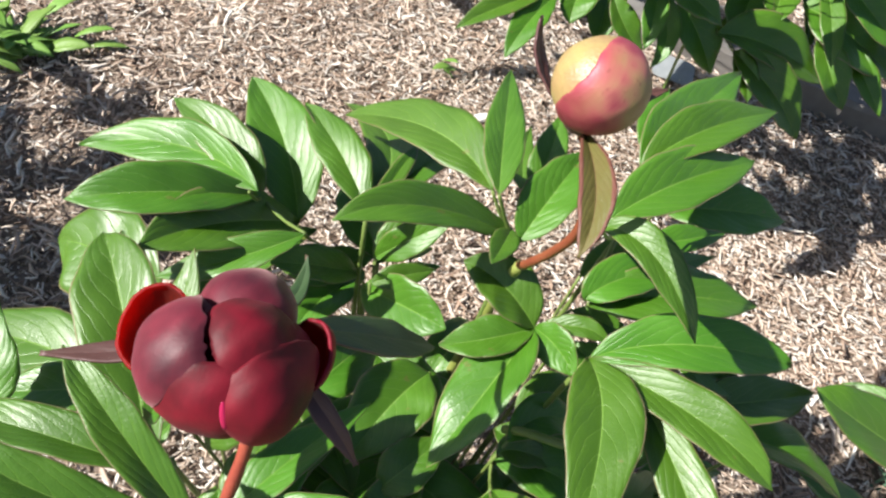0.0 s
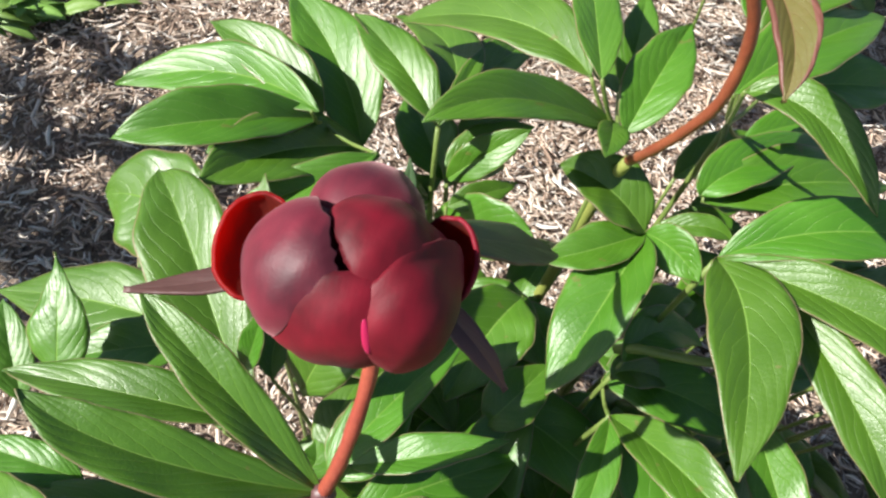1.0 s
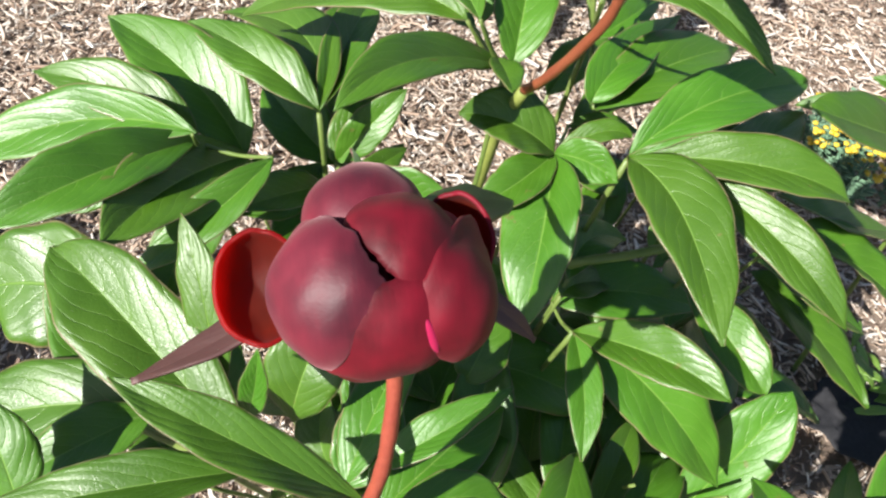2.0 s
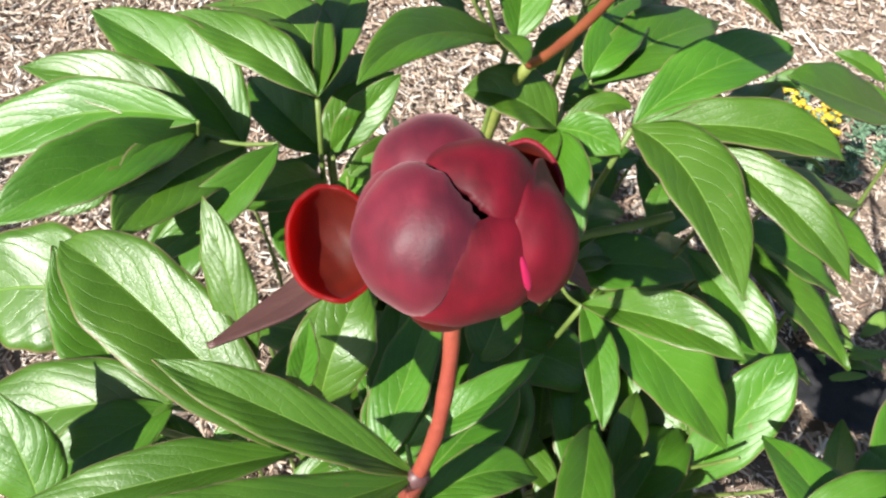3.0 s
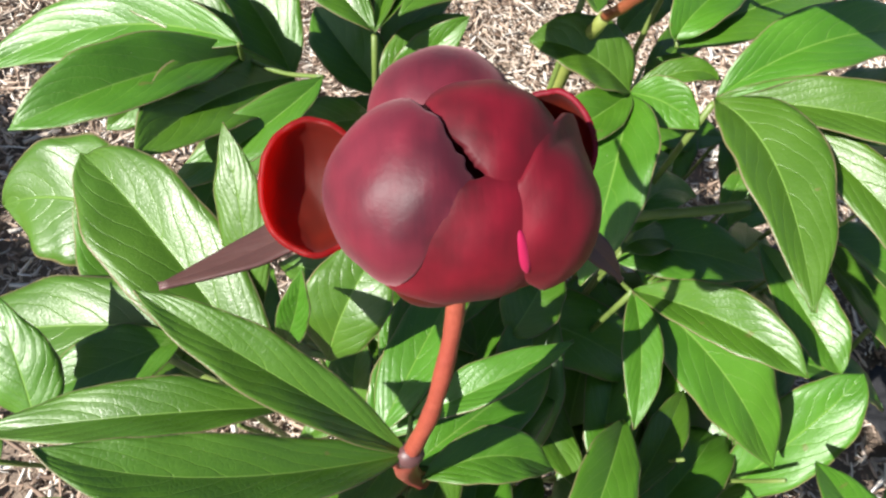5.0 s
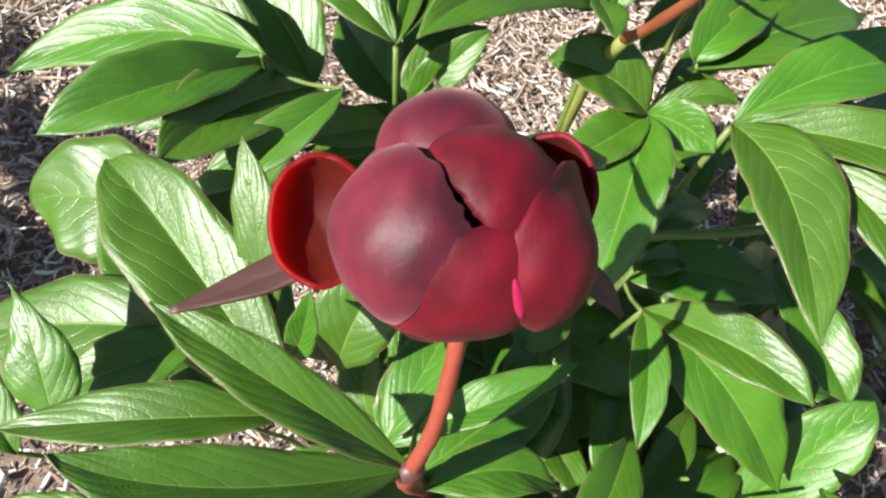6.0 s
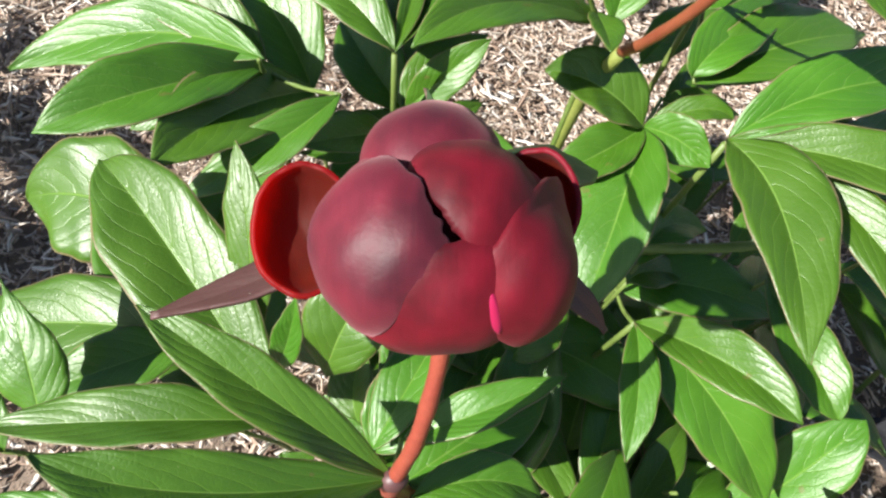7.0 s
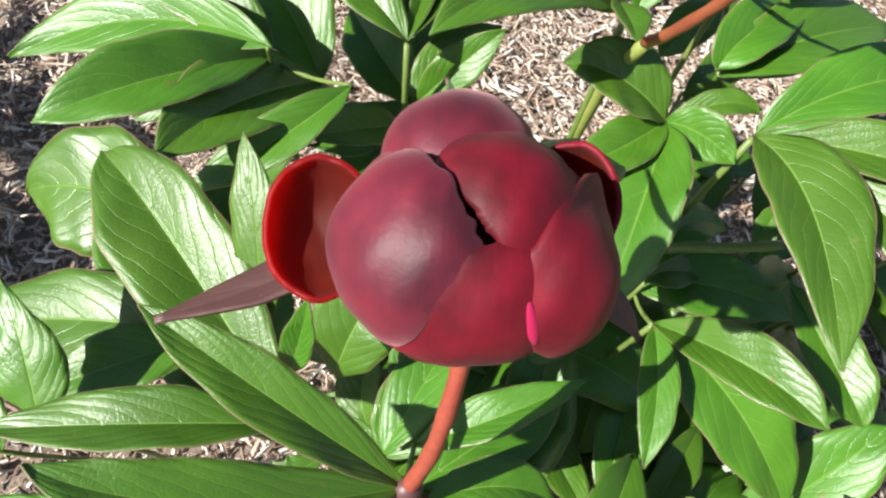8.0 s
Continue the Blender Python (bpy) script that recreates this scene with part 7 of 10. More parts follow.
stalk_n = stalk("leaf_stalk", [([(0.4200, 0.7800, -0.0100), (0.4200, 0.8040, 0.1749), (0.4200, 0.8200, 0.3180)], 0.0024, 0.0013), ([(0.4200, 0.8200, 0.2900), (0.3900, 0.7500, 0.2805), (0.3600, 0.6800, 0.2830)], 0.0016, 0.0013), ([(0.4200, 0.8200, 0.2900), (0.4600, 0.7600, 0.2830), (0.5000, 0.7000, 0.2880)], 0.0016, 0.0013), ([(0.4200, 0.8200, 0.2900), (0.3200, 0.7300, 0.2805), (0.2200, 0.6400, 0.2830)], 0.0016, 0.0013), ([(0.2200, 0.6400, 0.2830), (0.1918, 0.6206, 0.2885), (0.1635, 0.6012, 0.3000)], 0.0011, 0.0008), ([(0.2200, 0.6400, 0.2830), (0.1972, 0.6205, 0.2885), (0.1744, 0.6009, 0.3000)], 0.0011, 0.0008), ([(0.2200, 0.6400, 0.2830), (0.2154, 0.6425, 0.2885), (0.2109, 0.6450, 0.3000)], 0.0011, 0.0008), ([(0.2200, 0.6400, 0.2830), (0.2345, 0.6576, 0.2835), (0.2491, 0.6753, 0.2900)], 0.0011, 0.0008), ([(0.2200, 0.6400, 0.2830), (0.2232, 0.6217, 0.2935), (0.2265, 0.6035, 0.3100)], 0.0011, 0.0008), ([(0.2200, 0.6400, 0.2830), (0.2442, 0.6253, 0.2985), (0.2685, 0.6106, 0.3200)], 0.0011, 0.0008), ([(0.2200, 0.6400, 0.2830), (0.2406, 0.6254, 0.3035), (0.2612, 0.6108, 0.3300)], 0.0011, 0.0008), ([(0.3600, 0.6800, 0.2830), (0.3363, 0.6669, 0.2835), (0.3126, 0.6538, 0.2900)], 0.0011, 0.0008), ([(0.3600, 0.6800, 0.2830), (0.3564, 0.6504, 0.2785), (0.3528, 0.6209, 0.2800)], 0.0011, 0.0008), ([(0.3600, 0.6800, 0.2830), (0.3655, 0.6457, 0.2735), (0.3711, 0.6113, 0.2700)], 0.0011, 0.0008), ([(0.5000, 0.7000, 0.2880), (0.4816, 0.6900, 0.3060), (0.4631, 0.6800, 0.3300)], 0.0011, 0.0008), ([(0.5000, 0.7000, 0.2880), (0.4921, 0.6936, 0.3060), (0.4842, 0.6873, 0.3300)], 0.0011, 0.0008), ([(0.5000, 0.7000, 0.2880), (0.4712, 0.7094, 0.2960), (0.4424, 0.7187, 0.3100)], 0.0011, 0.0008), ([(0.5000, 0.7000, 0.2880), (0.5103, 0.6869, 0.2760), (0.5206, 0.6739, 0.2700)], 0.0011, 0.0008), ([(0.5000, 0.7000, 0.2880), (0.4830, 0.6960, 0.2860), (0.4660, 0.6920, 0.2900)], 0.0011, 0.0008), ([(0.3600, 0.6800, 0.2830), (0.3672, 0.6461, 0.2735), (0.3745, 0.6123, 0.2700)], 0.0011, 0.0008), ([(0.3600, 0.6800, 0.2830), (0.3867, 0.6972, 0.2885), (0.4134, 0.7144, 0.3000)], 0.0011, 0.0008), ([(0.5000, 0.7000, 0.2880), (0.4902, 0.6791, 0.2810), (0.4805, 0.6582, 0.2800)], 0.0011, 0.0008), ([(0.2200, 0.6400, 0.2830), (0.2426, 0.6627, 0.2885), (0.2651, 0.6854, 0.3000)], 0.0011, 0.0008), ([(0.5000, 0.7000, 0.2880), (0.5346, 0.7288, 0.3010), (0.5691, 0.7576, 0.3200)], 0.0011, 0.0008), ([(0.2200, 0.6400, 0.2830), (0.2321, 0.6911, 0.3018), (0.2441, 0.7422, 0.3265)], 0.0011, 0.0008), ([(0.4200, 0.8200, 0.3180), (0.4266, 0.8341, 0.3313), (0.4333, 0.8481, 0.3505)], 0.0011, 0.0008), ([(0.4200, 0.8200, 0.3180), (0.4009, 0.8996, 0.3312), (0.3819, 0.9791, 0.3505)], 0.0011, 0.0008), ([(0.4200, 0.8200, 0.3180), (0.4321, 0.8774, 0.3709), (0.4441, 0.9349, 0.4298)], 0.0011, 0.0008), ([(0.4200, 0.8200, 0.3180), (0.3960, 0.8332, 0.3483), (0.3719, 0.8464, 0.3845)], 0.0011, 0.0008), ([(0.4200, 0.8200, 0.3180), (0.3640, 0.8212, 0.3193), (0.3080, 0.8223, 0.3267)], 0.0011, 0.0008), ([(0.4200, 0.8200, 0.3180), (0.4071, 0.8830, 0.3124), (0.3942, 0.9461, 0.3129)], 0.0011, 0.0008), ([(0.4200, 0.8200, 0.3180), (0.3601, 0.8806, 0.3557), (0.3003, 0.9411, 0.3995)], 0.0011, 0.0008), ([(0.4200, 0.8200, 0.3180), (0.3755, 0.8804, 0.3221), (0.3311, 0.9408, 0.3321)], 0.0011, 0.0008), ([(0.4200, 0.8200, 0.3180), (0.4312, 0.9008, 0.3480), (0.4424, 0.9816, 0.3841)], 0.0011, 0.0008), ([(0.4200, 0.8200, 0.3180), (0.4641, 0.8316, 0.3081), (0.5081, 0.8432, 0.3043)], 0.0011, 0.0008), ([(0.5000, 0.7000, 0.2880), (0.5467, 0.7228, 0.3243), (0.5933, 0.7456, 0.3666)], 0.0011, 0.0008), ([(0.3600, 0.6800, 0.2830), (0.3785, 0.6646, 0.3459), (0.3971, 0.6493, 0.4147)], 0.0011, 0.0008), ([(0.4200, 0.8200, 0.3180), (0.3656, 0.8711, 0.3117), (0.3112, 0.9222, 0.3114)], 0.0011, 0.0008), ([(0.4200, 0.8200, 0.3180), (0.3461, 0.8171, 0.3134), (0.2722, 0.8141, 0.3149)], 0.0011, 0.0008), ([(0.4200, 0.8200, 0.3180), (0.4640, 0.8655, 0.2999), (0.5080, 0.9109, 0.2879)], 0.0011, 0.0008), ([(0.4200, 0.8200, 0.3180), (0.4063, 0.8978, 0.3725), (0.3926, 0.9755, 0.4330)], 0.0011, 0.0008), ([(0.5000, 0.7000, 0.2880), (0.5382, 0.7295, 0.3480), (0.5765, 0.7590, 0.4140)], 0.0011, 0.0008), ([(0.4200, 0.8200, 0.3180), (0.4049, 0.8336, 0.3651), (0.3899, 0.8471, 0.4183)], 0.0011, 0.0008), ([(0.4200, 0.8200, 0.3180), (0.3299, 0.8600, 0.3083), (0.2398, 0.9000, 0.3046)], 0.0011, 0.0008), ([(0.4200, 0.8200, 0.3180), (0.4351, 0.8618, 0.3622), (0.4502, 0.9036, 0.4125)], 0.0011, 0.0008), ([(0.4200, 0.8200, 0.3180), (0.3971, 0.8634, 0.3305), (0.3742, 0.9069, 0.3489)], 0.0011, 0.0008), ([(0.5000, 0.7000, 0.2880), (0.4681, 0.6978, 0.3582), (0.4363, 0.6956, 0.4344)], 0.0011, 0.0008), ([(0.4200, 0.8200, 0.3180), (0.4805, 0.9004, 0.3362), (0.5409, 0.9808, 0.3604)], 0.0011, 0.0008), ([(0.4200, 0.8200, 0.3180), (0.4494, 0.8764, 0.3358), (0.4788, 0.9329, 0.3596)], 0.0011, 0.0008), ([(0.4200, 0.8200, 0.3180), (0.4518, 0.8582, 0.3599), (0.4836, 0.8964, 0.4078)], 0.0011, 0.0008), ([(0.4200, 0.8200, 0.3180), (0.4392, 0.8101, 0.3329), (0.4583, 0.8002, 0.3538)], 0.0011, 0.0008), ([(0.4200, 0.8200, 0.3180), (0.4549, 0.8492, 0.3612), (0.4898, 0.8784, 0.4104)], 0.0011, 0.0008), ([(0.4200, 0.8200, 0.3180), (0.4764, 0.8829, 0.3414), (0.5328, 0.9458, 0.3707)], 0.0011, 0.0008), ([(0.4200, 0.8200, 0.3180), (0.4221, 0.9024, 0.3009), (0.4242, 0.9848, 0.2898)], 0.0011, 0.0008), ([(0.3600, 0.6800, 0.2830), (0.3866, 0.6737, 0.3457), (0.4131, 0.6674, 0.4145)], 0.0011, 0.0008), ([(0.3600, 0.6800, 0.2830), (0.3303, 0.6932, 0.3360), (0.3006, 0.7064, 0.3949)], 0.0011, 0.0008), ([(0.2200, 0.6400, 0.2830), (0.2408, 0.5926, 0.3719), (0.2617, 0.5451, 0.4667)], 0.0011, 0.0008), ([(0.4200, 0.8200, 0.3180), (0.3880, 0.7905, 0.3925), (0.3559, 0.7611, 0.4729)], 0.0011, 0.0008), ([(0.4200, 0.8200, 0.3180), (0.3633, 0.8147, 0.3899), (0.3066, 0.8094, 0.4678)], 0.0011, 0.0008), ([(0.2200, 0.6400, 0.2830), (0.2047, 0.6514, 0.3418), (0.1894, 0.6628, 0.4066)], 0.0011, 0.0008), ([(0.3600, 0.6800, 0.2830), (0.3441, 0.6628, 0.3556), (0.3283, 0.6455, 0.4341)], 0.0011, 0.0008), ([(0.4200, 0.8200, 0.3180), (0.3946, 0.8024, 0.3416), (0.3691, 0.7847, 0.3711)], 0.0011, 0.0008), ([(0.3600, 0.6800, 0.2830), (0.3430, 0.6308, 0.3726), (0.3259, 0.5815, 0.4682)], 0.0011, 0.0008), ([(0.2200, 0.6400, 0.2830), (0.2070, 0.6695, 0.3404), (0.1940, 0.6990, 0.4039)], 0.0011, 0.0008), ([(0.2200, 0.6400, 0.2830), (0.2072, 0.6809, 0.3456), (0.1945, 0.7218, 0.4143)], 0.0011, 0.0008), ([(0.4200, 0.8200, 0.3180), (0.4055, 0.7772, 0.3498), (0.3909, 0.7345, 0.3876)], 0.0011, 0.0008), ([(0.2200, 0.6400, 0.2830), (0.2369, 0.6500, 0.3649), (0.2538, 0.6600, 0.4529)], 0.0011, 0.0008), ([(0.2200, 0.6400, 0.2830), (0.2201, 0.6295, 0.3650), (0.2203, 0.6190, 0.4529)], 0.0011, 0.0008), ([(0.4200, 0.8200, 0.3180), (0.3601, 0.7978, 0.3639), (0.3002, 0.7755, 0.4157)], 0.0011, 0.0008), ([(0.2200, 0.6400, 0.2830), (0.2473, 0.6585, 0.3634), (0.2746, 0.6770, 0.4497)], 0.0011, 0.0008), ([(0.3600, 0.6800, 0.2830), (0.3133, 0.7135, 0.3610), (0.2667, 0.7470, 0.4450)], 0.0011, 0.0008), ([(0.2200, 0.6400, 0.2830), (0.2295, 0.5832, 0.3554), (0.2390, 0.5264, 0.4339)], 0.0011, 0.0008), ([(0.2200, 0.6400, 0.2830), (0.2119, 0.6390, 0.3251), (0.2037, 0.6381, 0.3732)], 0.0011, 0.0008), ([(0.2200, 0.6400, 0.2830), (0.1967, 0.6655, 0.3319), (0.1734, 0.6910, 0.3867)], 0.0011, 0.0008), ([(0.4200, 0.8200, 0.3180), (0.3907, 0.7860, 0.3788), (0.3613, 0.7519, 0.4455)], 0.0011, 0.0008), ([(0.4200, 0.8200, 0.3180), (0.3831, 0.8125, 0.3618), (0.3462, 0.8050, 0.4116)], 0.0011, 0.0008), ([(0.4200, 0.8200, 0.3180), (0.3466, 0.8129, 0.3550), (0.2733, 0.8058, 0.3980)], 0.0011, 0.0008), ([(0.3600, 0.6800, 0.2830), (0.3748, 0.6793, 0.3386), (0.3895, 0.6787, 0.4003)], 0.0011, 0.0008), ([(0.3600, 0.6800, 0.2830), (0.3296, 0.7060, 0.3640), (0.2992, 0.7320, 0.4511)], 0.0011, 0.0008), ([(0.3600, 0.6800, 0.2830), (0.3450, 0.6474, 0.3604), (0.3299, 0.6148, 0.4437)], 0.0011, 0.0008), ([(0.2200, 0.6400, 0.2830), (0.2345, 0.6154, 0.3684), (0.2490, 0.5908, 0.4598)], 0.0011, 0.0008), ([(0.4200, 0.8200, 0.3180), (0.3403, 0.8091, 0.3529), (0.2605, 0.7981, 0.3939)], 0.0011, 0.0008), ([(0.3600, 0.6800, 0.2830), (0.3248, 0.7093, 0.3639), (0.2897, 0.7386, 0.4508)], 0.0011, 0.0008), ([(0.2200, 0.6400, 0.2830), (0.2463, 0.6196, 0.3437), (0.2725, 0.5992, 0.4104)], 0.0011, 0.0008), ([(0.4200, 0.8200, 0.3180), (0.3914, 0.9202, 0.3144), (0.3629, 1.0205, 0.3169)], 0.0011, 0.0008), ([(0.4200, 0.8200, 0.3180), (0.4313, 0.8773, 0.3056), (0.4427, 0.9346, 0.2992)], 0.0011, 0.0008), ([(0.4200, 0.8200, 0.3180), (0.4114, 0.8609, 0.3346), (0.4027, 0.9017, 0.3573)], 0.0011, 0.0008), ([(0.4200, 0.8200, 0.3180), (0.3810, 0.8641, 0.3041), (0.3420, 0.9081, 0.2963)], 0.0011, 0.0008), ([(0.4200, 0.8200, 0.3180), (0.3321, 0.9306, 0.3452), (0.2443, 1.0411, 0.3784)], 0.0011, 0.0008), ([(0.4200, 0.8200, 0.3180), (0.4208, 0.8369, 0.3538), (0.4216, 0.8538, 0.3955)], 0.0011, 0.0008), ([(0.4200, 0.8200, 0.3180), (0.3867, 0.9349, 0.3253), (0.3534, 1.0498, 0.3387)], 0.0011, 0.0008), ([(0.4200, 0.8200, 0.3180), (0.3741, 0.8654, 0.3473), (0.3282, 0.9108, 0.3826)], 0.0011, 0.0008), ([(0.4200, 0.8200, 0.3180), (0.4079, 0.8808, 0.3251), (0.3957, 0.9416, 0.3383)], 0.0011, 0.0008), ([(0.4200, 0.8200, 0.3180), (0.3385, 0.9271, 0.3305), (0.2570, 1.0342, 0.3490)], 0.0011, 0.0008), ([(0.2200, 0.6400, 0.2830), (0.2048, 0.7358, 0.3121), (0.1897, 0.8317, 0.3472)], 0.0011, 0.0008), ([(0.4200, 0.8200, 0.3180), (0.3376, 0.8516, 0.3426), (0.2552, 0.8832, 0.3731)], 0.0011, 0.0008), ([(0.2200, 0.6400, 0.2830), (0.2105, 0.6985, 0.3219), (0.2009, 0.7570, 0.3667)], 0.0011, 0.0008), ([(0.4200, 0.8200, 0.3180), (0.2814, 0.9062, 0.3560), (0.1428, 0.9923, 0.4000)], 0.0011, 0.0008), ([(0.4200, 0.8200, 0.3180), (0.4181, 0.8625, 0.3230), (0.4162, 0.9051, 0.3339)], 0.0011, 0.0008), ([(0.4200, 0.8200, 0.3180), (0.4189, 0.8923, 0.3598), (0.4177, 0.9646, 0.4076)], 0.0011, 0.0008), ([(0.4200, 0.8200, 0.3180), (0.3786, 0.8347, 0.3253), (0.3372, 0.8494, 0.3387)], 0.0011, 0.0008), ([(0.4200, 0.8200, 0.3180), (0.3745, 0.8880, 0.3242), (0.3291, 0.9559, 0.3364)], 0.0011, 0.0008), ([(0.4200, 0.8200, 0.3180), (0.3964, 0.9071, 0.3163), (0.3727, 0.9943, 0.3206)], 0.0011, 0.0008), ([(0.4200, 0.8200, 0.3180), (0.3319, 0.8909, 0.2966), (0.2437, 0.9618, 0.2811)], 0.0011, 0.0008), ([(0.4200, 0.8200, 0.3180), (0.4279, 0.8442, 0.3599), (0.4357, 0.8684, 0.4078)], 0.0011, 0.0008), ([(0.2200, 0.6400, 0.2830), (0.1979, 0.7553, 0.3305), (0.1758, 0.8707, 0.3839)], 0.0011, 0.0008), ([(0.2200, 0.6400, 0.2830), (0.2207, 0.7340, 0.3048), (0.2213, 0.8281, 0.3326)], 0.0011, 0.0008), ([(0.4200, 0.8200, 0.3180), (0.3428, 0.8534, 0.3362), (0.2655, 0.8867, 0.3604)], 0.0011, 0.0008), ([(0.2200, 0.6400, 0.2830), (0.1046, 0.7586, 0.2880), (-0.0108, 0.8772, 0.2989)], 0.0011, 0.0008), ([(0.2200, 0.6400, 0.2830), (0.1069, 0.7415, 0.2818), (-0.0061, 0.8430, 0.2866)], 0.0011, 0.0008), ([(0.2200, 0.6400, 0.2830), (0.0684, 0.8175, 0.2539), (-0.0832, 0.9951, 0.2308)], 0.0011, 0.0008), ([(0.2200, 0.6400, 0.2830), (0.1062, 0.8154, 0.2936), (-0.0075, 0.9909, 0.3101)], 0.0011, 0.0008), ([(0.2200, 0.6400, 0.2830), (0.1475, 0.7876, 0.2873), (0.0749, 0.9352, 0.2975)], 0.0011, 0.0008), ([(0.2200, 0.6400, 0.2830), (0.1002, 0.7849, 0.2533), (-0.0196, 0.9299, 0.2296)], 0.0011, 0.0008), ([(0.2200, 0.6400, 0.2830), (0.1237, 0.7716, 0.2660), (0.0273, 0.9032, 0.2550)], 0.0011, 0.0008), ([(0.2200, 0.6400, 0.2830), (0.1415, 0.8038, 0.2714), (0.0630, 0.9677, 0.2658)], 0.0011, 0.0008), ([(0.2200, 0.6400, 0.2830), (0.1405, 0.7645, 0.2528), (0.0610, 0.8891, 0.2285)], 0.0011, 0.0008), ([(0.2200, 0.6400, 0.2830), (0.0827, 0.7968, 0.2500), (-0.0546, 0.9535, 0.2229)], 0.0011, 0.0008), ([(0.2200, 0.6400, 0.2830), (0.0820, 0.7851, 0.2933), (-0.0559, 0.9303, 0.3096)], 0.0011, 0.0008), ([(0.2200, 0.6400, 0.2830), (0.1037, 0.8273, 0.2723), (-0.0127, 1.0146, 0.2677)], 0.0011, 0.0008)], owner=back_peony)
leaf_on(stalk_n, (0.1635, 0.6012, 0.3000), (0.1223, 0.5731, 0.2964), (0.0820, 0.5503, 0.2800), 0.0261, -19, 30)
leaf_on(stalk_n, (0.1744, 0.6009, 0.3000), (0.1473, 0.5640, 0.2898), (0.1288, 0.5337, 0.2700), 0.0298, -9, 30)
leaf_on(stalk_n, (0.2109, 0.6450, 0.3000), (0.1981, 0.6135, 0.2922), (0.1928, 0.5907, 0.2800), 0.0420, -0, 30)
leaf_on(stalk_n, (0.2491, 0.6753, 0.2900), (0.2344, 0.6278, 0.2779), (0.2275, 0.5945, 0.2600), 0.0401, 3, 30)
leaf_on(stalk_n, (0.2265, 0.6035, 0.3100), (0.2419, 0.5846, 0.2920), (0.2678, 0.5753, 0.2700), 0.0289, 31, 30)
leaf_on(stalk_n, (0.2685, 0.6106, 0.3200), (0.2632, 0.5792, 0.3089), (0.2566, 0.5532, 0.2900), 0.0258, 6, 30)
leaf_on(stalk_n, (0.2612, 0.6108, 0.3300), (0.2959, 0.5949, 0.3262), (0.3315, 0.5835, 0.3100), 0.0386, 30, 30)
leaf_on(stalk_n, (0.3126, 0.6538, 0.2900), (0.3377, 0.6292, 0.2713), (0.3625, 0.6113, 0.2400), 0.0512, 31, 30)
leaf_on(stalk_n, (0.3528, 0.6209, 0.2800), (0.4187, 0.6223, 0.2751), (0.5003, 0.6255, 0.2400), 0.0684, 27, 30)
leaf_on(stalk_n, (0.3711, 0.6113, 0.2700), (0.4136, 0.5779, 0.2545), (0.4532, 0.5509, 0.2200), 0.0531, 30, 30)
leaf_on(stalk_n, (0.4631, 0.6800, 0.3300), (0.4578, 0.6212, 0.3140), (0.4568, 0.5795, 0.2900), 0.0266, 16, 30)
leaf_on(stalk_n, (0.4842, 0.6873, 0.3300), (0.5125, 0.6537, 0.3169), (0.5604, 0.6263, 0.2900), 0.0512, 33, 30)
leaf_on(stalk_n, (0.4424, 0.7187, 0.3100), (0.4242, 0.6699, 0.3023), (0.4125, 0.6386, 0.2900), 0.0406, 6, 30)
leaf_on(stalk_n, (0.5206, 0.6739, 0.2700), (0.5383, 0.6353, 0.2569), (0.5646, 0.6007, 0.2300), 0.0328, 28, 30)
leaf_on(stalk_n, (0.4660, 0.6920, 0.2900), (0.5167, 0.6668, 0.2814), (0.5869, 0.6468, 0.2500), 0.0915, 31, 30)
leaf_on(stalk_n, (0.3745, 0.6123, 0.2700), (0.3850, 0.5908, 0.2602), (0.3931, 0.5710, 0.2400), 0.0272, 24, 30)
leaf_on(stalk_n, (0.4134, 0.7144, 0.3000), (0.3917, 0.6619, 0.2875), (0.3789, 0.6282, 0.2700), 0.0514, 4, 30)
leaf_on(stalk_n, (0.4805, 0.6582, 0.2800), (0.4957, 0.6233, 0.2575), (0.5196, 0.6014, 0.2300), 0.0393, 30, 30)
leaf_on(stalk_n, (0.2651, 0.6854, 0.3000), (0.2975, 0.6221, 0.2813), (0.2866, 0.5874, 0.2500), 0.0270, 17, 30)
leaf_on(stalk_n, (0.5691, 0.7576, 0.3200), (0.5711, 0.6674, 0.2919), (0.6033, 0.5929, 0.2500), 0.0483, 24, 30)
# from here on, unseen canopy leaves added to shade the timber and mulch
leaf_on(stalk_n, (0.2441, 0.7422, 0.3265), (0.1843, 0.7205, 0.3471), (0.1244, 0.6988, 0.3371), 0.0398, -0, 30)
leaf_on(stalk_n, (0.4333, 0.8481, 0.3505), (0.4873, 0.8473, 0.3593), (0.5414, 0.8465, 0.3421), 0.0354, 0, 30)
leaf_on(stalk_n, (0.3819, 0.9791, 0.3505), (0.4201, 1.0201, 0.3643), (0.4583, 1.0610, 0.3513), 0.0370, -0, 30)
leaf_on(stalk_n, (0.4441, 0.9349, 0.4298), (0.3903, 0.9586, 0.4490), (0.3365, 0.9823, 0.4400), 0.0452, 0, 30)
leaf_on(stalk_n, (0.3719, 0.8464, 0.3845), (0.3292, 0.8760, 0.3786), (0.2865, 0.9056, 0.3478), 0.0354, 0, 30)
leaf_on(stalk_n, (0.3080, 0.8223, 0.3267), (0.2482, 0.8418, 0.3343), (0.1884, 0.8613, 0.3117), 0.0413, -0, 30)
leaf_on(stalk_n, (0.3942, 0.9461, 0.3129), (0.4282, 0.9897, 0.3016), (0.4621, 1.0334, 0.2638), 0.0385, -0, 30)
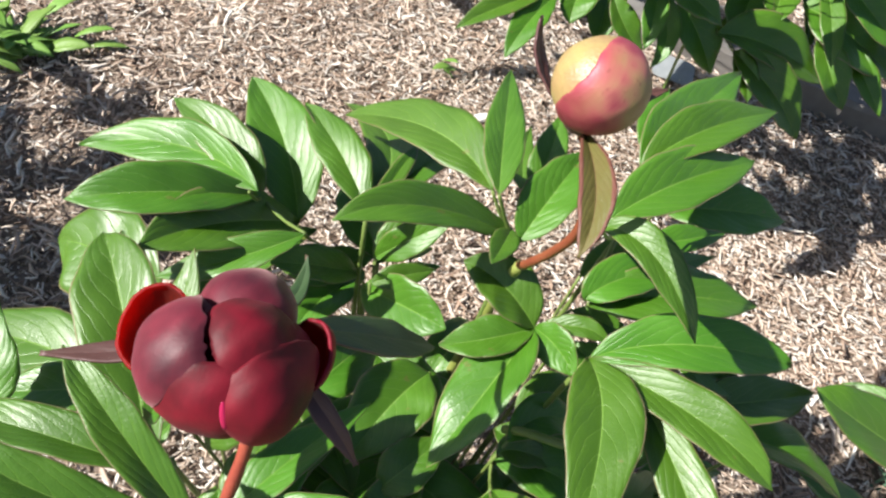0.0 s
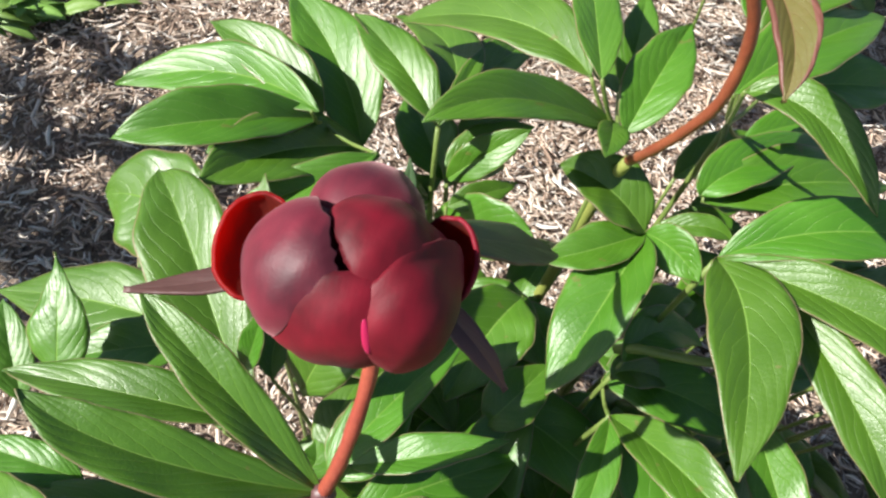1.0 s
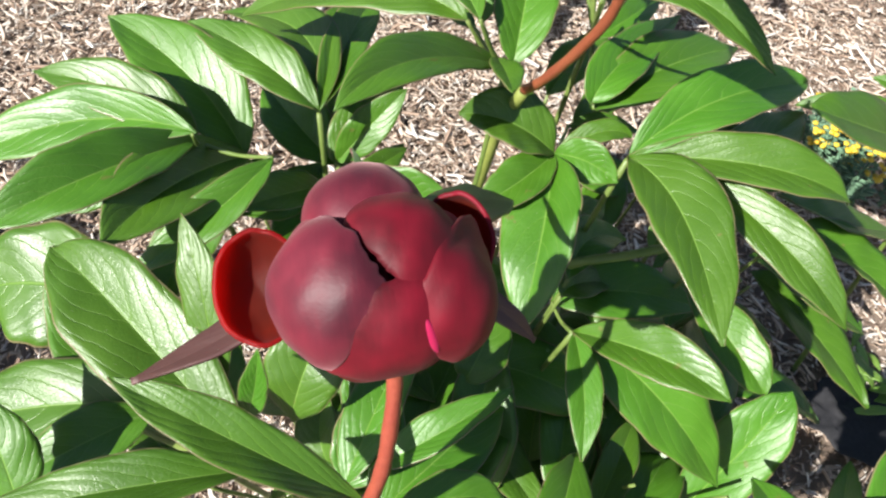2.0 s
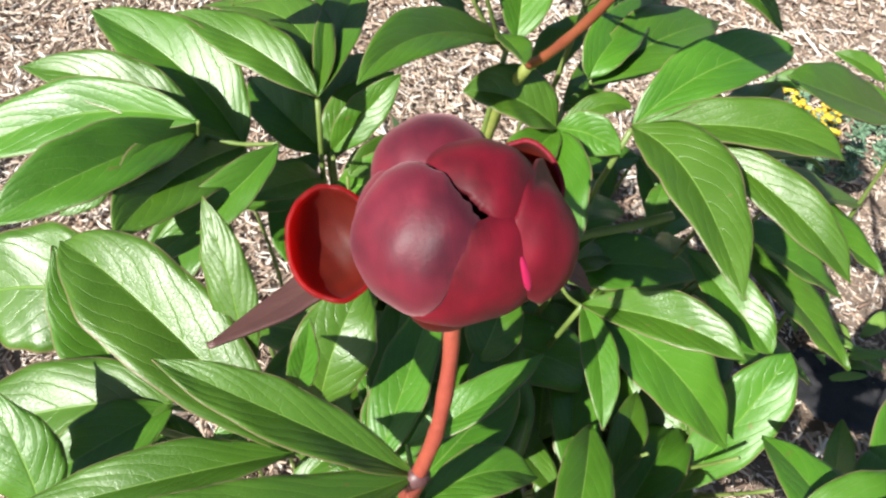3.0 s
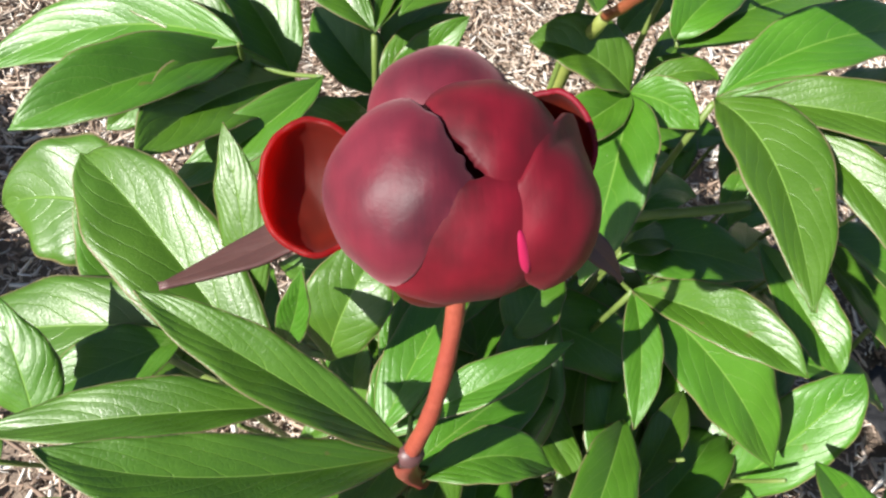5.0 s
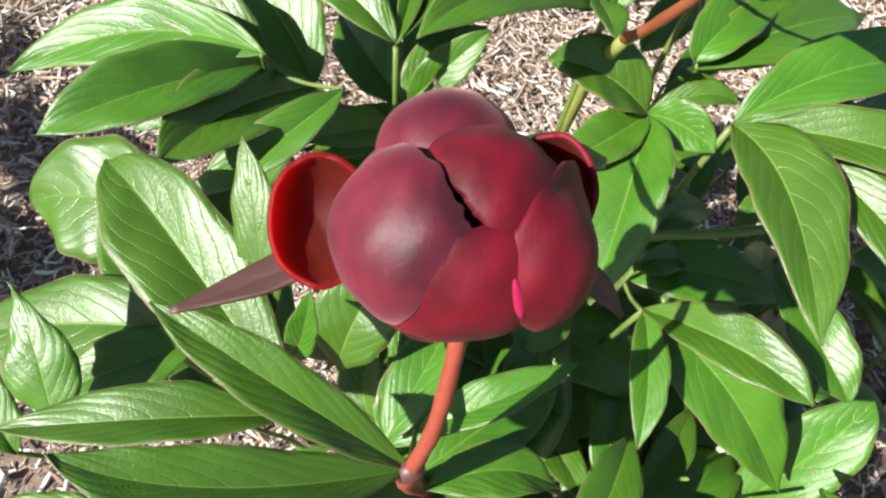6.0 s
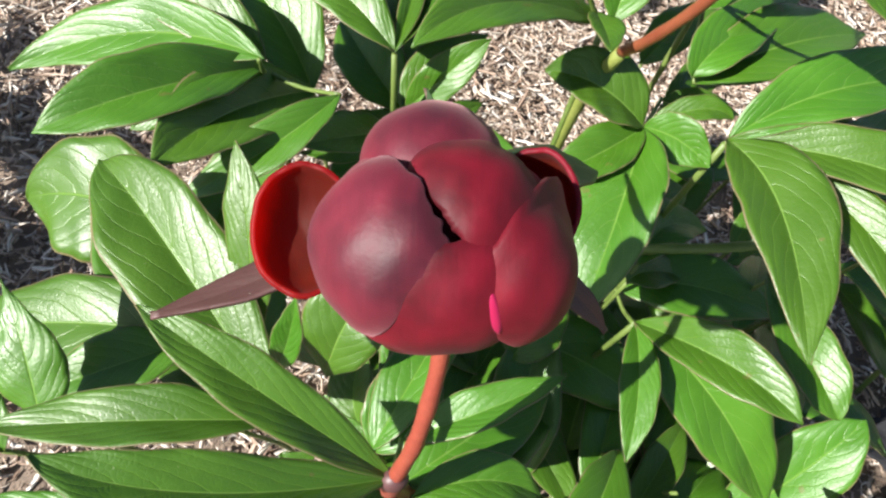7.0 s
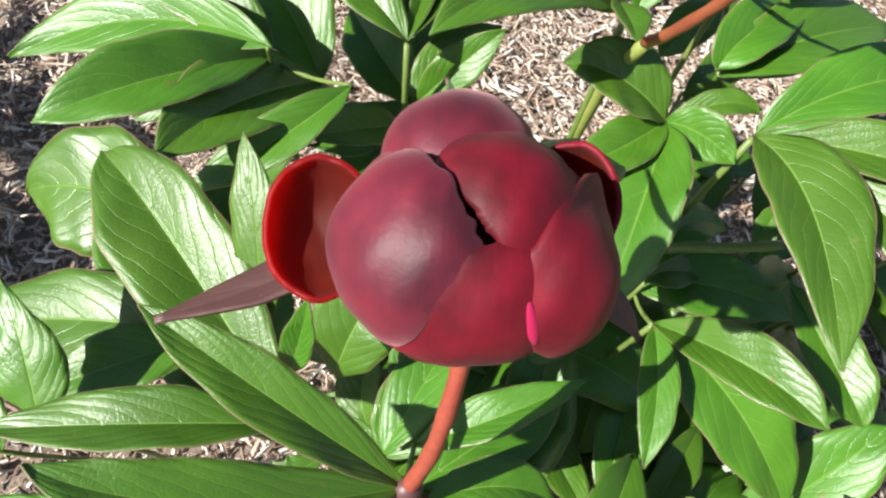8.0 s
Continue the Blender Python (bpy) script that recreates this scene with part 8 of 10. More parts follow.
leaf_on(stalk_n, (0.3003, 0.9411, 0.3995), (0.2443, 0.9604, 0.3985), (0.1884, 0.9797, 0.3691), 0.0434, 0, 30)
leaf_on(stalk_n, (0.3311, 0.9408, 0.3321), (0.3130, 0.9824, 0.3275), (0.2949, 1.0240, 0.3011), 0.0360, 0, 30)
leaf_on(stalk_n, (0.4424, 0.9816, 0.3841), (0.4161, 1.0292, 0.3910), (0.3898, 1.0769, 0.3719), 0.0334, -0, 30)
leaf_on(stalk_n, (0.5081, 0.8432, 0.3043), (0.5450, 0.8143, 0.3090), (0.5819, 0.7854, 0.2911), 0.0299, 0, 30)
leaf_on(stalk_n, (0.5933, 0.7456, 0.3666), (0.6412, 0.7592, 0.3836), (0.6891, 0.7728, 0.3768), 0.0382, 0, 30)
leaf_on(stalk_n, (0.3971, 0.6493, 0.4147), (0.4269, 0.5989, 0.4343), (0.4566, 0.5485, 0.4257), 0.0425, 0, 30)
leaf_on(stalk_n, (0.3112, 0.9222, 0.3114), (0.3193, 0.9816, 0.3264), (0.3274, 1.0410, 0.3126), 0.0476, -0, 30)
leaf_on(stalk_n, (0.2722, 0.8141, 0.3149), (0.2475, 0.8525, 0.3295), (0.2229, 0.8908, 0.3222), 0.0332, 0, 30)
leaf_on(stalk_n, (0.5080, 0.9109, 0.2879), (0.5678, 0.9161, 0.2977), (0.6277, 0.9213, 0.2786), 0.0418, -0, 30)
leaf_on(stalk_n, (0.3926, 0.9755, 0.4330), (0.3938, 1.0211, 0.4229), (0.3949, 1.0666, 0.3909), 0.0281, 0, 30)
leaf_on(stalk_n, (0.5765, 0.7590, 0.4140), (0.5954, 0.7130, 0.4234), (0.6144, 0.6670, 0.4090), 0.0387, -0, 30)
leaf_on(stalk_n, (0.3899, 0.8471, 0.4183), (0.3909, 0.9074, 0.4088), (0.3919, 0.9677, 0.3703), 0.0446, 0, 30)
leaf_on(stalk_n, (0.2398, 0.9000, 0.3046), (0.1876, 0.8674, 0.3275), (0.1353, 0.8348, 0.3208), 0.0415, -0, 30)
leaf_on(stalk_n, (0.4502, 0.9036, 0.4125), (0.3997, 0.9347, 0.4156), (0.3491, 0.9659, 0.3903), 0.0390, -0, 30)
leaf_on(stalk_n, (0.3742, 0.9069, 0.3489), (0.3514, 0.9470, 0.3620), (0.3287, 0.9871, 0.3530), 0.0326, -0, 30)
leaf_on(stalk_n, (0.4363, 0.6956, 0.4344), (0.4752, 0.6618, 0.4528), (0.5142, 0.6281, 0.4465), 0.0382, 0, 30)
leaf_on(stalk_n, (0.5409, 0.9808, 0.3604), (0.5261, 1.0240, 0.3628), (0.5112, 1.0671, 0.3432), 0.0279, 0, 30)
leaf_on(stalk_n, (0.4788, 0.9329, 0.3596), (0.4893, 0.9896, 0.3586), (0.4999, 1.0463, 0.3299), 0.0417, 0, 30)
leaf_on(stalk_n, (0.4836, 0.8964, 0.4078), (0.5325, 0.8972, 0.4028), (0.5814, 0.8980, 0.3743), 0.0340, 0, 30)
leaf_on(stalk_n, (0.4583, 0.8002, 0.3538), (0.4931, 0.7526, 0.3690), (0.5278, 0.7050, 0.3558), 0.0422, -0, 30)
leaf_on(stalk_n, (0.4898, 0.8784, 0.4104), (0.5420, 0.8880, 0.4288), (0.5941, 0.8977, 0.4219), 0.0347, 0, 30)
leaf_on(stalk_n, (0.5328, 0.9458, 0.3707), (0.5480, 0.9881, 0.3712), (0.5632, 1.0303, 0.3502), 0.0270, -0, 30)
leaf_on(stalk_n, (0.4242, 0.9848, 0.2898), (0.4611, 1.0392, 0.3143), (0.4981, 1.0935, 0.3071), 0.0458, 0, 30)
leaf_on(stalk_n, (0.4131, 0.6674, 0.4145), (0.4401, 0.6288, 0.4089), (0.4672, 0.5902, 0.3807), 0.0322, 0, 30)
leaf_on(stalk_n, (0.3006, 0.7064, 0.3949), (0.3519, 0.7434, 0.4176), (0.4033, 0.7805, 0.4099), 0.0385, 0, 30)
leaf_on(stalk_n, (0.2617, 0.5451, 0.4667), (0.2698, 0.4897, 0.4778), (0.2779, 0.4342, 0.4619), 0.0380, 0, 30)
leaf_on(stalk_n, (0.3559, 0.7611, 0.4729), (0.3614, 0.8238, 0.4963), (0.3668, 0.8865, 0.4894), 0.0401, 0, 30)
leaf_on(stalk_n, (0.3066, 0.8094, 0.4678), (0.2742, 0.8496, 0.4699), (0.2417, 0.8897, 0.4473), 0.0373, 0, 30)
leaf_on(stalk_n, (0.1894, 0.6628, 0.4066), (0.1639, 0.6220, 0.4156), (0.1384, 0.5811, 0.4015), 0.0356, 0, 30)
leaf_on(stalk_n, (0.3283, 0.6455, 0.4341), (0.3822, 0.6409, 0.4219), (0.4362, 0.6362, 0.3837), 0.0329, 0, 30)
leaf_on(stalk_n, (0.3691, 0.7847, 0.3711), (0.4208, 0.7875, 0.3740), (0.4725, 0.7902, 0.3520), 0.0383, 0, 30)
leaf_on(stalk_n, (0.3259, 0.5815, 0.4682), (0.2815, 0.5540, 0.4614), (0.2370, 0.5266, 0.4295), 0.0349, 0, 30)
leaf_on(stalk_n, (0.1940, 0.6990, 0.4039), (0.1742, 0.7436, 0.3985), (0.1544, 0.7881, 0.3698), 0.0364, 0, 30)
leaf_on(stalk_n, (0.1945, 0.7218, 0.4143), (0.1495, 0.7617, 0.4204), (0.1045, 0.8016, 0.3976), 0.0397, 0, 30)
leaf_on(stalk_n, (0.3909, 0.7345, 0.3876), (0.4408, 0.7119, 0.3959), (0.4907, 0.6893, 0.3778), 0.0333, 0, 30)
leaf_on(stalk_n, (0.2538, 0.6600, 0.4529), (0.2164, 0.6272, 0.4432), (0.1790, 0.5943, 0.4096), 0.0390, -0, 30)
leaf_on(stalk_n, (0.2203, 0.6190, 0.4529), (0.1617, 0.5904, 0.4580), (0.1031, 0.5617, 0.4318), 0.0509, 0, 30)
leaf_on(stalk_n, (0.3002, 0.7755, 0.4157), (0.2652, 0.8048, 0.4287), (0.2302, 0.8340, 0.4197), 0.0347, -0, 30)
leaf_on(stalk_n, (0.2746, 0.6770, 0.4497), (0.2107, 0.6827, 0.4564), (0.1467, 0.6884, 0.4323), 0.0510, 0, 30)
leaf_on(stalk_n, (0.2667, 0.7470, 0.4450), (0.2186, 0.7828, 0.4643), (0.1706, 0.8187, 0.4547), 0.0446, 0, 30)
leaf_on(stalk_n, (0.2390, 0.5264, 0.4339), (0.1872, 0.4917, 0.4276), (0.1355, 0.4571, 0.3914), 0.0461, 0, 30)
leaf_on(stalk_n, (0.2037, 0.6381, 0.3732), (0.1917, 0.5939, 0.3852), (0.1796, 0.5498, 0.3753), 0.0337, 0, 30)
leaf_on(stalk_n, (0.1734, 0.6910, 0.3867), (0.1390, 0.6576, 0.3923), (0.1047, 0.6241, 0.3749), 0.0332, -0, 30)
leaf_on(stalk_n, (0.3613, 0.7519, 0.4455), (0.4085, 0.7828, 0.4325), (0.4557, 0.8137, 0.3924), 0.0411, 0, 30)
leaf_on(stalk_n, (0.3462, 0.8050, 0.4116), (0.3675, 0.8469, 0.4240), (0.3889, 0.8887, 0.4139), 0.0368, 0, 30)
leaf_on(stalk_n, (0.2733, 0.8058, 0.3980), (0.2248, 0.8193, 0.3973), (0.1763, 0.8329, 0.3725), 0.0313, -0, 30)
leaf_on(stalk_n, (0.3895, 0.6787, 0.4003), (0.4424, 0.6975, 0.3977), (0.4953, 0.7164, 0.3682), 0.0385, -0, 30)
leaf_on(stalk_n, (0.2992, 0.7320, 0.4511), (0.3445, 0.7612, 0.4414), (0.3899, 0.7904, 0.4057), 0.0412, 0, 30)
leaf_on(stalk_n, (0.3299, 0.6148, 0.4437), (0.3814, 0.6252, 0.4566), (0.4328, 0.6356, 0.4443), 0.0412, 0, 30)
leaf_on(stalk_n, (0.2490, 0.5908, 0.4598), (0.1917, 0.5617, 0.4486), (0.1344, 0.5326, 0.4065), 0.0456, 0, 30)
leaf_on(stalk_n, (0.2605, 0.7981, 0.3939), (0.2986, 0.8364, 0.3886), (0.3367, 0.8747, 0.3574), 0.0405, 0, 30)
leaf_on(stalk_n, (0.2897, 0.7386, 0.4508), (0.3200, 0.7902, 0.4614), (0.3504, 0.8417, 0.4433), 0.0425, 0, 30)
leaf_on(stalk_n, (0.2725, 0.5992, 0.4104), (0.2534, 0.5589, 0.4051), (0.2344, 0.5185, 0.3784), 0.0351, -0, 30)
leaf_on(stalk_n, (0.3629, 1.0205, 0.3169), (0.3845, 1.0592, 0.3318), (0.4060, 1.0979, 0.3255), 0.0346, -0, 30)
leaf_on(stalk_n, (0.4427, 0.9346, 0.2992), (0.4956, 0.9126, 0.3195), (0.5485, 0.8905, 0.3123), 0.0442, -0, 30)
leaf_on(stalk_n, (0.4027, 0.9017, 0.3573), (0.4636, 0.9001, 0.3478), (0.5245, 0.8985, 0.3091), 0.0459, 0, 30)
leaf_on(stalk_n, (0.3420, 0.9081, 0.2963), (0.3961, 0.8852, 0.2990), (0.4502, 0.8622, 0.2735), 0.0449, 0, 30)
leaf_on(stalk_n, (0.2443, 1.0411, 0.3784), (0.2563, 1.0911, 0.3977), (0.2682, 1.1410, 0.3923), 0.0372, 0, 30)
leaf_on(stalk_n, (0.4216, 0.8538, 0.3955), (0.4668, 0.8244, 0.3955), (0.5120, 0.7950, 0.3697), 0.0431, 0, 30)
leaf_on(stalk_n, (0.3534, 1.0498, 0.3387), (0.3870, 1.0923, 0.3378), (0.4206, 1.1348, 0.3108), 0.0376, -0, 30)
leaf_on(stalk_n, (0.3282, 0.9108, 0.3826), (0.3649, 0.9361, 0.3797), (0.4017, 0.9614, 0.3553), 0.0287, 0, 30)
leaf_on(stalk_n, (0.3957, 0.9416, 0.3383), (0.4300, 0.8966, 0.3531), (0.4643, 0.8516, 0.3408), 0.0352, 0, 30)
leaf_on(stalk_n, (0.2570, 1.0342, 0.3490), (0.2469, 1.0874, 0.3664), (0.2368, 1.1406, 0.3578), 0.0391, 0, 30)
leaf_on(stalk_n, (0.1897, 0.8317, 0.3472), (0.1976, 0.7838, 0.3644), (0.2056, 0.7358, 0.3583), 0.0299, 0, 30)
leaf_on(stalk_n, (0.2552, 0.8832, 0.3731), (0.2201, 0.8308, 0.3953), (0.1851, 0.7785, 0.3873), 0.0434, -0, 30)
leaf_on(stalk_n, (0.2009, 0.7570, 0.3667), (0.1579, 0.7295, 0.3631), (0.1149, 0.7020, 0.3350), 0.0404, -0, 30)
leaf_on(stalk_n, (0.1428, 0.9923, 0.4000), (0.0988, 0.9951, 0.4143), (0.0548, 0.9979, 0.4075), 0.0346, 0, 30)
leaf_on(stalk_n, (0.4162, 0.9051, 0.3339), (0.4710, 0.9223, 0.3414), (0.5258, 0.9396, 0.3213), 0.0381, 0, 30)
leaf_on(stalk_n, (0.4177, 0.9646, 0.4076), (0.4622, 0.9450, 0.4069), (0.5067, 0.9253, 0.3828), 0.0331, 0, 30)
leaf_on(stalk_n, (0.3372, 0.8494, 0.3387), (0.3899, 0.8325, 0.3363), (0.4425, 0.8156, 0.3074), 0.0418, -0, 30)
leaf_on(stalk_n, (0.3291, 0.9559, 0.3364), (0.3250, 1.0054, 0.3270), (0.3209, 1.0548, 0.2938), 0.0390, 0, 30)
leaf_on(stalk_n, (0.3727, 0.9943, 0.3206), (0.3967, 1.0476, 0.3080), (0.4207, 1.1010, 0.2673), 0.0393, 0, 30)
leaf_on(stalk_n, (0.2437, 0.9618, 0.2811), (0.2862, 0.9999, 0.2694), (0.3288, 1.0381, 0.2303), 0.0379, -0, 30)
leaf_on(stalk_n, (0.4357, 0.8684, 0.4078), (0.4577, 0.8224, 0.4025), (0.4797, 0.7764, 0.3728), 0.0356, 0, 30)
leaf_on(stalk_n, (0.1758, 0.8707, 0.3839), (0.1302, 0.8340, 0.3744), (0.0846, 0.7974, 0.3368), 0.0438, 0, 30)
leaf_on(stalk_n, (0.2213, 0.8281, 0.3326), (0.2539, 0.7881, 0.3307), (0.2865, 0.7481, 0.3041), 0.0373, -0, 30)
leaf_on(stalk_n, (0.2655, 0.8867, 0.3604), (0.2622, 0.8219, 0.3732), (0.2589, 0.7571, 0.3548), 0.0404, 0, 30)
# twelve far-left leaves out of view, added to dapple the mulch with shade
leaf_on(stalk_n, (-0.0108, 0.8772, 0.2989), (0.0483, 0.8715, 0.3010), (0.1075, 0.8659, 0.2745), 0.0429, 0, 30)
leaf_on(stalk_n, (-0.0061, 0.8430, 0.2866), (-0.0480, 0.8240, 0.2764), (-0.0898, 0.8049, 0.2442), 0.0355, -0, 30)
leaf_on(stalk_n, (-0.0832, 0.9951, 0.2308), (-0.0967, 1.0329, 0.2297), (-0.1103, 1.0707, 0.2093), 0.0317, 0, 30)
leaf_on(stalk_n, (-0.0075, 0.9909, 0.3101), (0.0337, 0.9933, 0.3163), (0.0750, 0.9957, 0.3026), 0.0320, 0, 30)
leaf_on(stalk_n, (0.0749, 0.9352, 0.2975), (0.0974, 0.8871, 0.3013), (0.1199, 0.8390, 0.2796), 0.0370, -0, 30)
leaf_on(stalk_n, (-0.0196, 0.9299, 0.2296), (0.0246, 0.9442, 0.2259), (0.0689, 0.9584, 0.1999), 0.0344, 0, 30)
leaf_on(stalk_n, (0.0273, 0.9032, 0.2550), (0.0443, 0.8588, 0.2613), (0.0613, 0.8143, 0.2448), 0.0359, -0, 30)
leaf_on(stalk_n, (0.0630, 0.9677, 0.2658), (0.0979, 0.9444, 0.2616), (0.1328, 0.9212, 0.2372), 0.0265, 0, 30)
leaf_on(stalk_n, (0.0610, 0.8891, 0.2285), (0.1102, 0.8752, 0.2176), (0.1594, 0.8613, 0.1822), 0.0393, 0, 30)
leaf_on(stalk_n, (-0.0546, 0.9535, 0.2229), (-0.0987, 0.9851, 0.2435), (-0.1428, 1.0168, 0.2381), 0.0420, 0, 30)
leaf_on(stalk_n, (-0.0559, 0.9303, 0.3096), (-0.0972, 0.9470, 0.3233), (-0.1385, 0.9638, 0.3156), 0.0279, 0, 30)
leaf_on(stalk_n, (-0.0127, 1.0146, 0.2677), (-0.0584, 1.0324, 0.2590), (-0.1041, 1.0502, 0.2268), 0.0369, 0, 30)
# leaves of the added plant at left, kept out of view, for shade only
shade_stalk_z = stalk("leaf_stalk", [([(-0.6200, 0.3600, -0.0100), (-0.6080, 0.3720, 0.1364), (-0.6000, 0.3800, 0.2480)], 0.0024, 0.0013), ([(-0.6000, 0.3800, 0.2200), (-0.6300, 0.3400, 0.2280), (-0.6600, 0.3000, 0.2480)], 0.0016, 0.0013), ([(-0.6000, 0.3800, 0.2200), (-0.5900, 0.4200, 0.2280), (-0.5800, 0.4600, 0.2480)], 0.0016, 0.0013), ([(-0.6000, 0.3800, 0.2480), (-0.5485, 0.3569, 0.3083), (-0.4970, 0.3338, 0.3745)], 0.0011, 0.0008), ([(-0.6000, 0.3800, 0.2480), (-0.5673, 0.3717, 0.2545), (-0.5346, 0.3633, 0.2670)], 0.0011, 0.0008), ([(-0.5800, 0.4600, 0.2480), (-0.5661, 0.4663, 0.2119), (-0.5522, 0.4726, 0.1818)], 0.0011, 0.0008), ([(-0.6000, 0.3800, 0.2480), (-0.5385, 0.3460, 0.2976), (-0.4771, 0.3121, 0.3533)], 0.0011, 0.0008), ([(-0.6600, 0.3000, 0.2480), (-0.6458, 0.2760, 0.2638), (-0.6316, 0.2520, 0.2856)], 0.0011, 0.0008), ([(-0.6600, 0.3000, 0.2480), (-0.6991, 0.3129, 0.2748), (-0.7382, 0.3257, 0.3075)], 0.0011, 0.0008), ([(-0.6600, 0.3000, 0.2480), (-0.6362, 0.2942, 0.2486), (-0.6123, 0.2885, 0.2551)], 0.0011, 0.0008), ([(-0.6600, 0.3000, 0.2480), (-0.6970, 0.2733, 0.2473), (-0.7340, 0.2465, 0.2526)], 0.0011, 0.0008), ([(-0.6000, 0.3800, 0.2480), (-0.5614, 0.3425, 0.2940), (-0.5228, 0.3049, 0.3460)], 0.0011, 0.0008), ([(-0.6600, 0.3000, 0.2480), (-0.7103, 0.2959, 0.2971), (-0.7607, 0.2918, 0.3522)], 0.0011, 0.0008), ([(-0.6600, 0.3000, 0.2480), (-0.6490, 0.2501, 0.2625), (-0.6379, 0.2002, 0.2829)], 0.0011, 0.0008), ([(-0.5800, 0.4600, 0.2480), (-0.5839, 0.5407, 0.2395), (-0.5879, 0.6213, 0.2371)], 0.0011, 0.0008), ([(-0.5800, 0.4600, 0.2480), (-0.5832, 0.5164, 0.2669), (-0.5863, 0.5727, 0.2917)], 0.0011, 0.0008), ([(-0.5800, 0.4600, 0.2480), (-0.5900, 0.5321, 0.2498), (-0.6001, 0.6042, 0.2575)], 0.0011, 0.0008), ([(-0.5800, 0.4600, 0.2480), (-0.5573, 0.4863, 0.2340), (-0.5347, 0.5126, 0.2261)], 0.0011, 0.0008), ([(-0.5800, 0.4600, 0.2480), (-0.5853, 0.4608, 0.2061), (-0.5906, 0.4616, 0.1701)], 0.0011, 0.0008), ([(-0.5800, 0.4600, 0.2480), (-0.6298, 0.5132, 0.2493), (-0.6796, 0.5664, 0.2566)], 0.0011, 0.0008), ([(-0.5800, 0.4600, 0.2480), (-0.5657, 0.5342, 0.2248), (-0.5514, 0.6084, 0.2077)], 0.0011, 0.0008), ([(-0.5800, 0.4600, 0.2480), (-0.5835, 0.5341, 0.2023), (-0.5871, 0.6083, 0.1626)], 0.0011, 0.0008), ([(-0.5800, 0.4600, 0.2480), (-0.6269, 0.5253, 0.2690), (-0.6738, 0.5906, 0.2961)], 0.0011, 0.0008), ([(-0.5800, 0.4600, 0.2480), (-0.5945, 0.4642, 0.2379), (-0.6091, 0.4683, 0.2338)], 0.0011, 0.0008), ([(-0.5800, 0.4600, 0.2480), (-0.5731, 0.5195, 0.2515), (-0.5661, 0.5790, 0.2610)], 0.0011, 0.0008), ([(-0.5800, 0.4600, 0.2480), (-0.6218, 0.5261, 0.2529), (-0.6637, 0.5921, 0.2637)], 0.0011, 0.0008), ([(-0.5800, 0.4600, 0.2480), (-0.6037, 0.5484, 0.2647), (-0.6275, 0.6368, 0.2874)], 0.0011, 0.0008), ([(-0.5800, 0.4600, 0.2480), (-0.5504, 0.5346, 0.2260), (-0.5208, 0.6092, 0.2099)], 0.0011, 0.0008), ([(-0.5800, 0.4600, 0.2480), (-0.5461, 0.4864, 0.2316), (-0.5122, 0.5128, 0.2212)], 0.0011, 0.0008), ([(-0.5800, 0.4600, 0.2480), (-0.6154, 0.4675, 0.2646), (-0.6509, 0.4749, 0.2871)], 0.0011, 0.0008)], owner=unseen_peony)
leaf_on(shade_stalk_z, (-0.4970, 0.3338, 0.3745), (-0.4421, 0.3564, 0.3674), (-0.3873, 0.3790, 0.3319), 0.0472, 0, 30)
leaf_on(shade_stalk_z, (-0.5346, 0.3633, 0.2670), (-0.5016, 0.3987, 0.2815), (-0.4687, 0.4341, 0.2729), 0.0385, 0, 30)
leaf_on(shade_stalk_z, (-0.5522, 0.4726, 0.1818), (-0.5182, 0.5019, 0.1981), (-0.4841, 0.5313, 0.1928), 0.0309, -0, 30)
leaf_on(shade_stalk_z, (-0.4771, 0.3121, 0.3533), (-0.4622, 0.2689, 0.3592), (-0.4473, 0.2258, 0.3433), 0.0289, 0, 30)
leaf_on(shade_stalk_z, (-0.6316, 0.2520, 0.2856), (-0.5817, 0.2277, 0.2751), (-0.5318, 0.2035, 0.2379), 0.0350, 0, 30)
leaf_on(shade_stalk_z, (-0.7382, 0.3257, 0.3075), (-0.7965, 0.3253, 0.3074), (-0.8548, 0.3250, 0.2793), 0.0423, 0, 30)
leaf_on(shade_stalk_z, (-0.6123, 0.2885, 0.2551), (-0.6056, 0.2298, 0.2495), (-0.5989, 0.1710, 0.2155), 0.0420, 0, 30)
leaf_on(shade_stalk_z, (-0.7340, 0.2465, 0.2526), (-0.7529, 0.2022, 0.2556), (-0.7718, 0.1578, 0.2356), 0.0307, 0, 30)
leaf_on(shade_stalk_z, (-0.5228, 0.3049, 0.3460), (-0.4760, 0.2614, 0.3462), (-0.4292, 0.2179, 0.3158), 0.0426, 0, 30)
leaf_on(shade_stalk_z, (-0.7607, 0.2918, 0.3522), (-0.7952, 0.2616, 0.3581), (-0.8297, 0.2314, 0.3420), 0.0298, 0, 30)
leaf_on(shade_stalk_z, (-0.6379, 0.2002, 0.2829), (-0.6299, 0.1555, 0.2871), (-0.6218, 0.1108, 0.2694), 0.0284, 0, 30)
leaf_on(shade_stalk_z, (-0.5879, 0.6213, 0.2371), (-0.5411, 0.6274, 0.2317), (-0.4942, 0.6335, 0.2036), 0.0348, 0, 30)
leaf_on(shade_stalk_z, (-0.5863, 0.5727, 0.2917), (-0.5715, 0.6115, 0.3005), (-0.5567, 0.6504, 0.2892), 0.0263, -0, 30)
leaf_on(shade_stalk_z, (-0.6001, 0.6042, 0.2575), (-0.5957, 0.6483, 0.2589), (-0.5913, 0.6923, 0.2390), 0.0277, 0, 30)
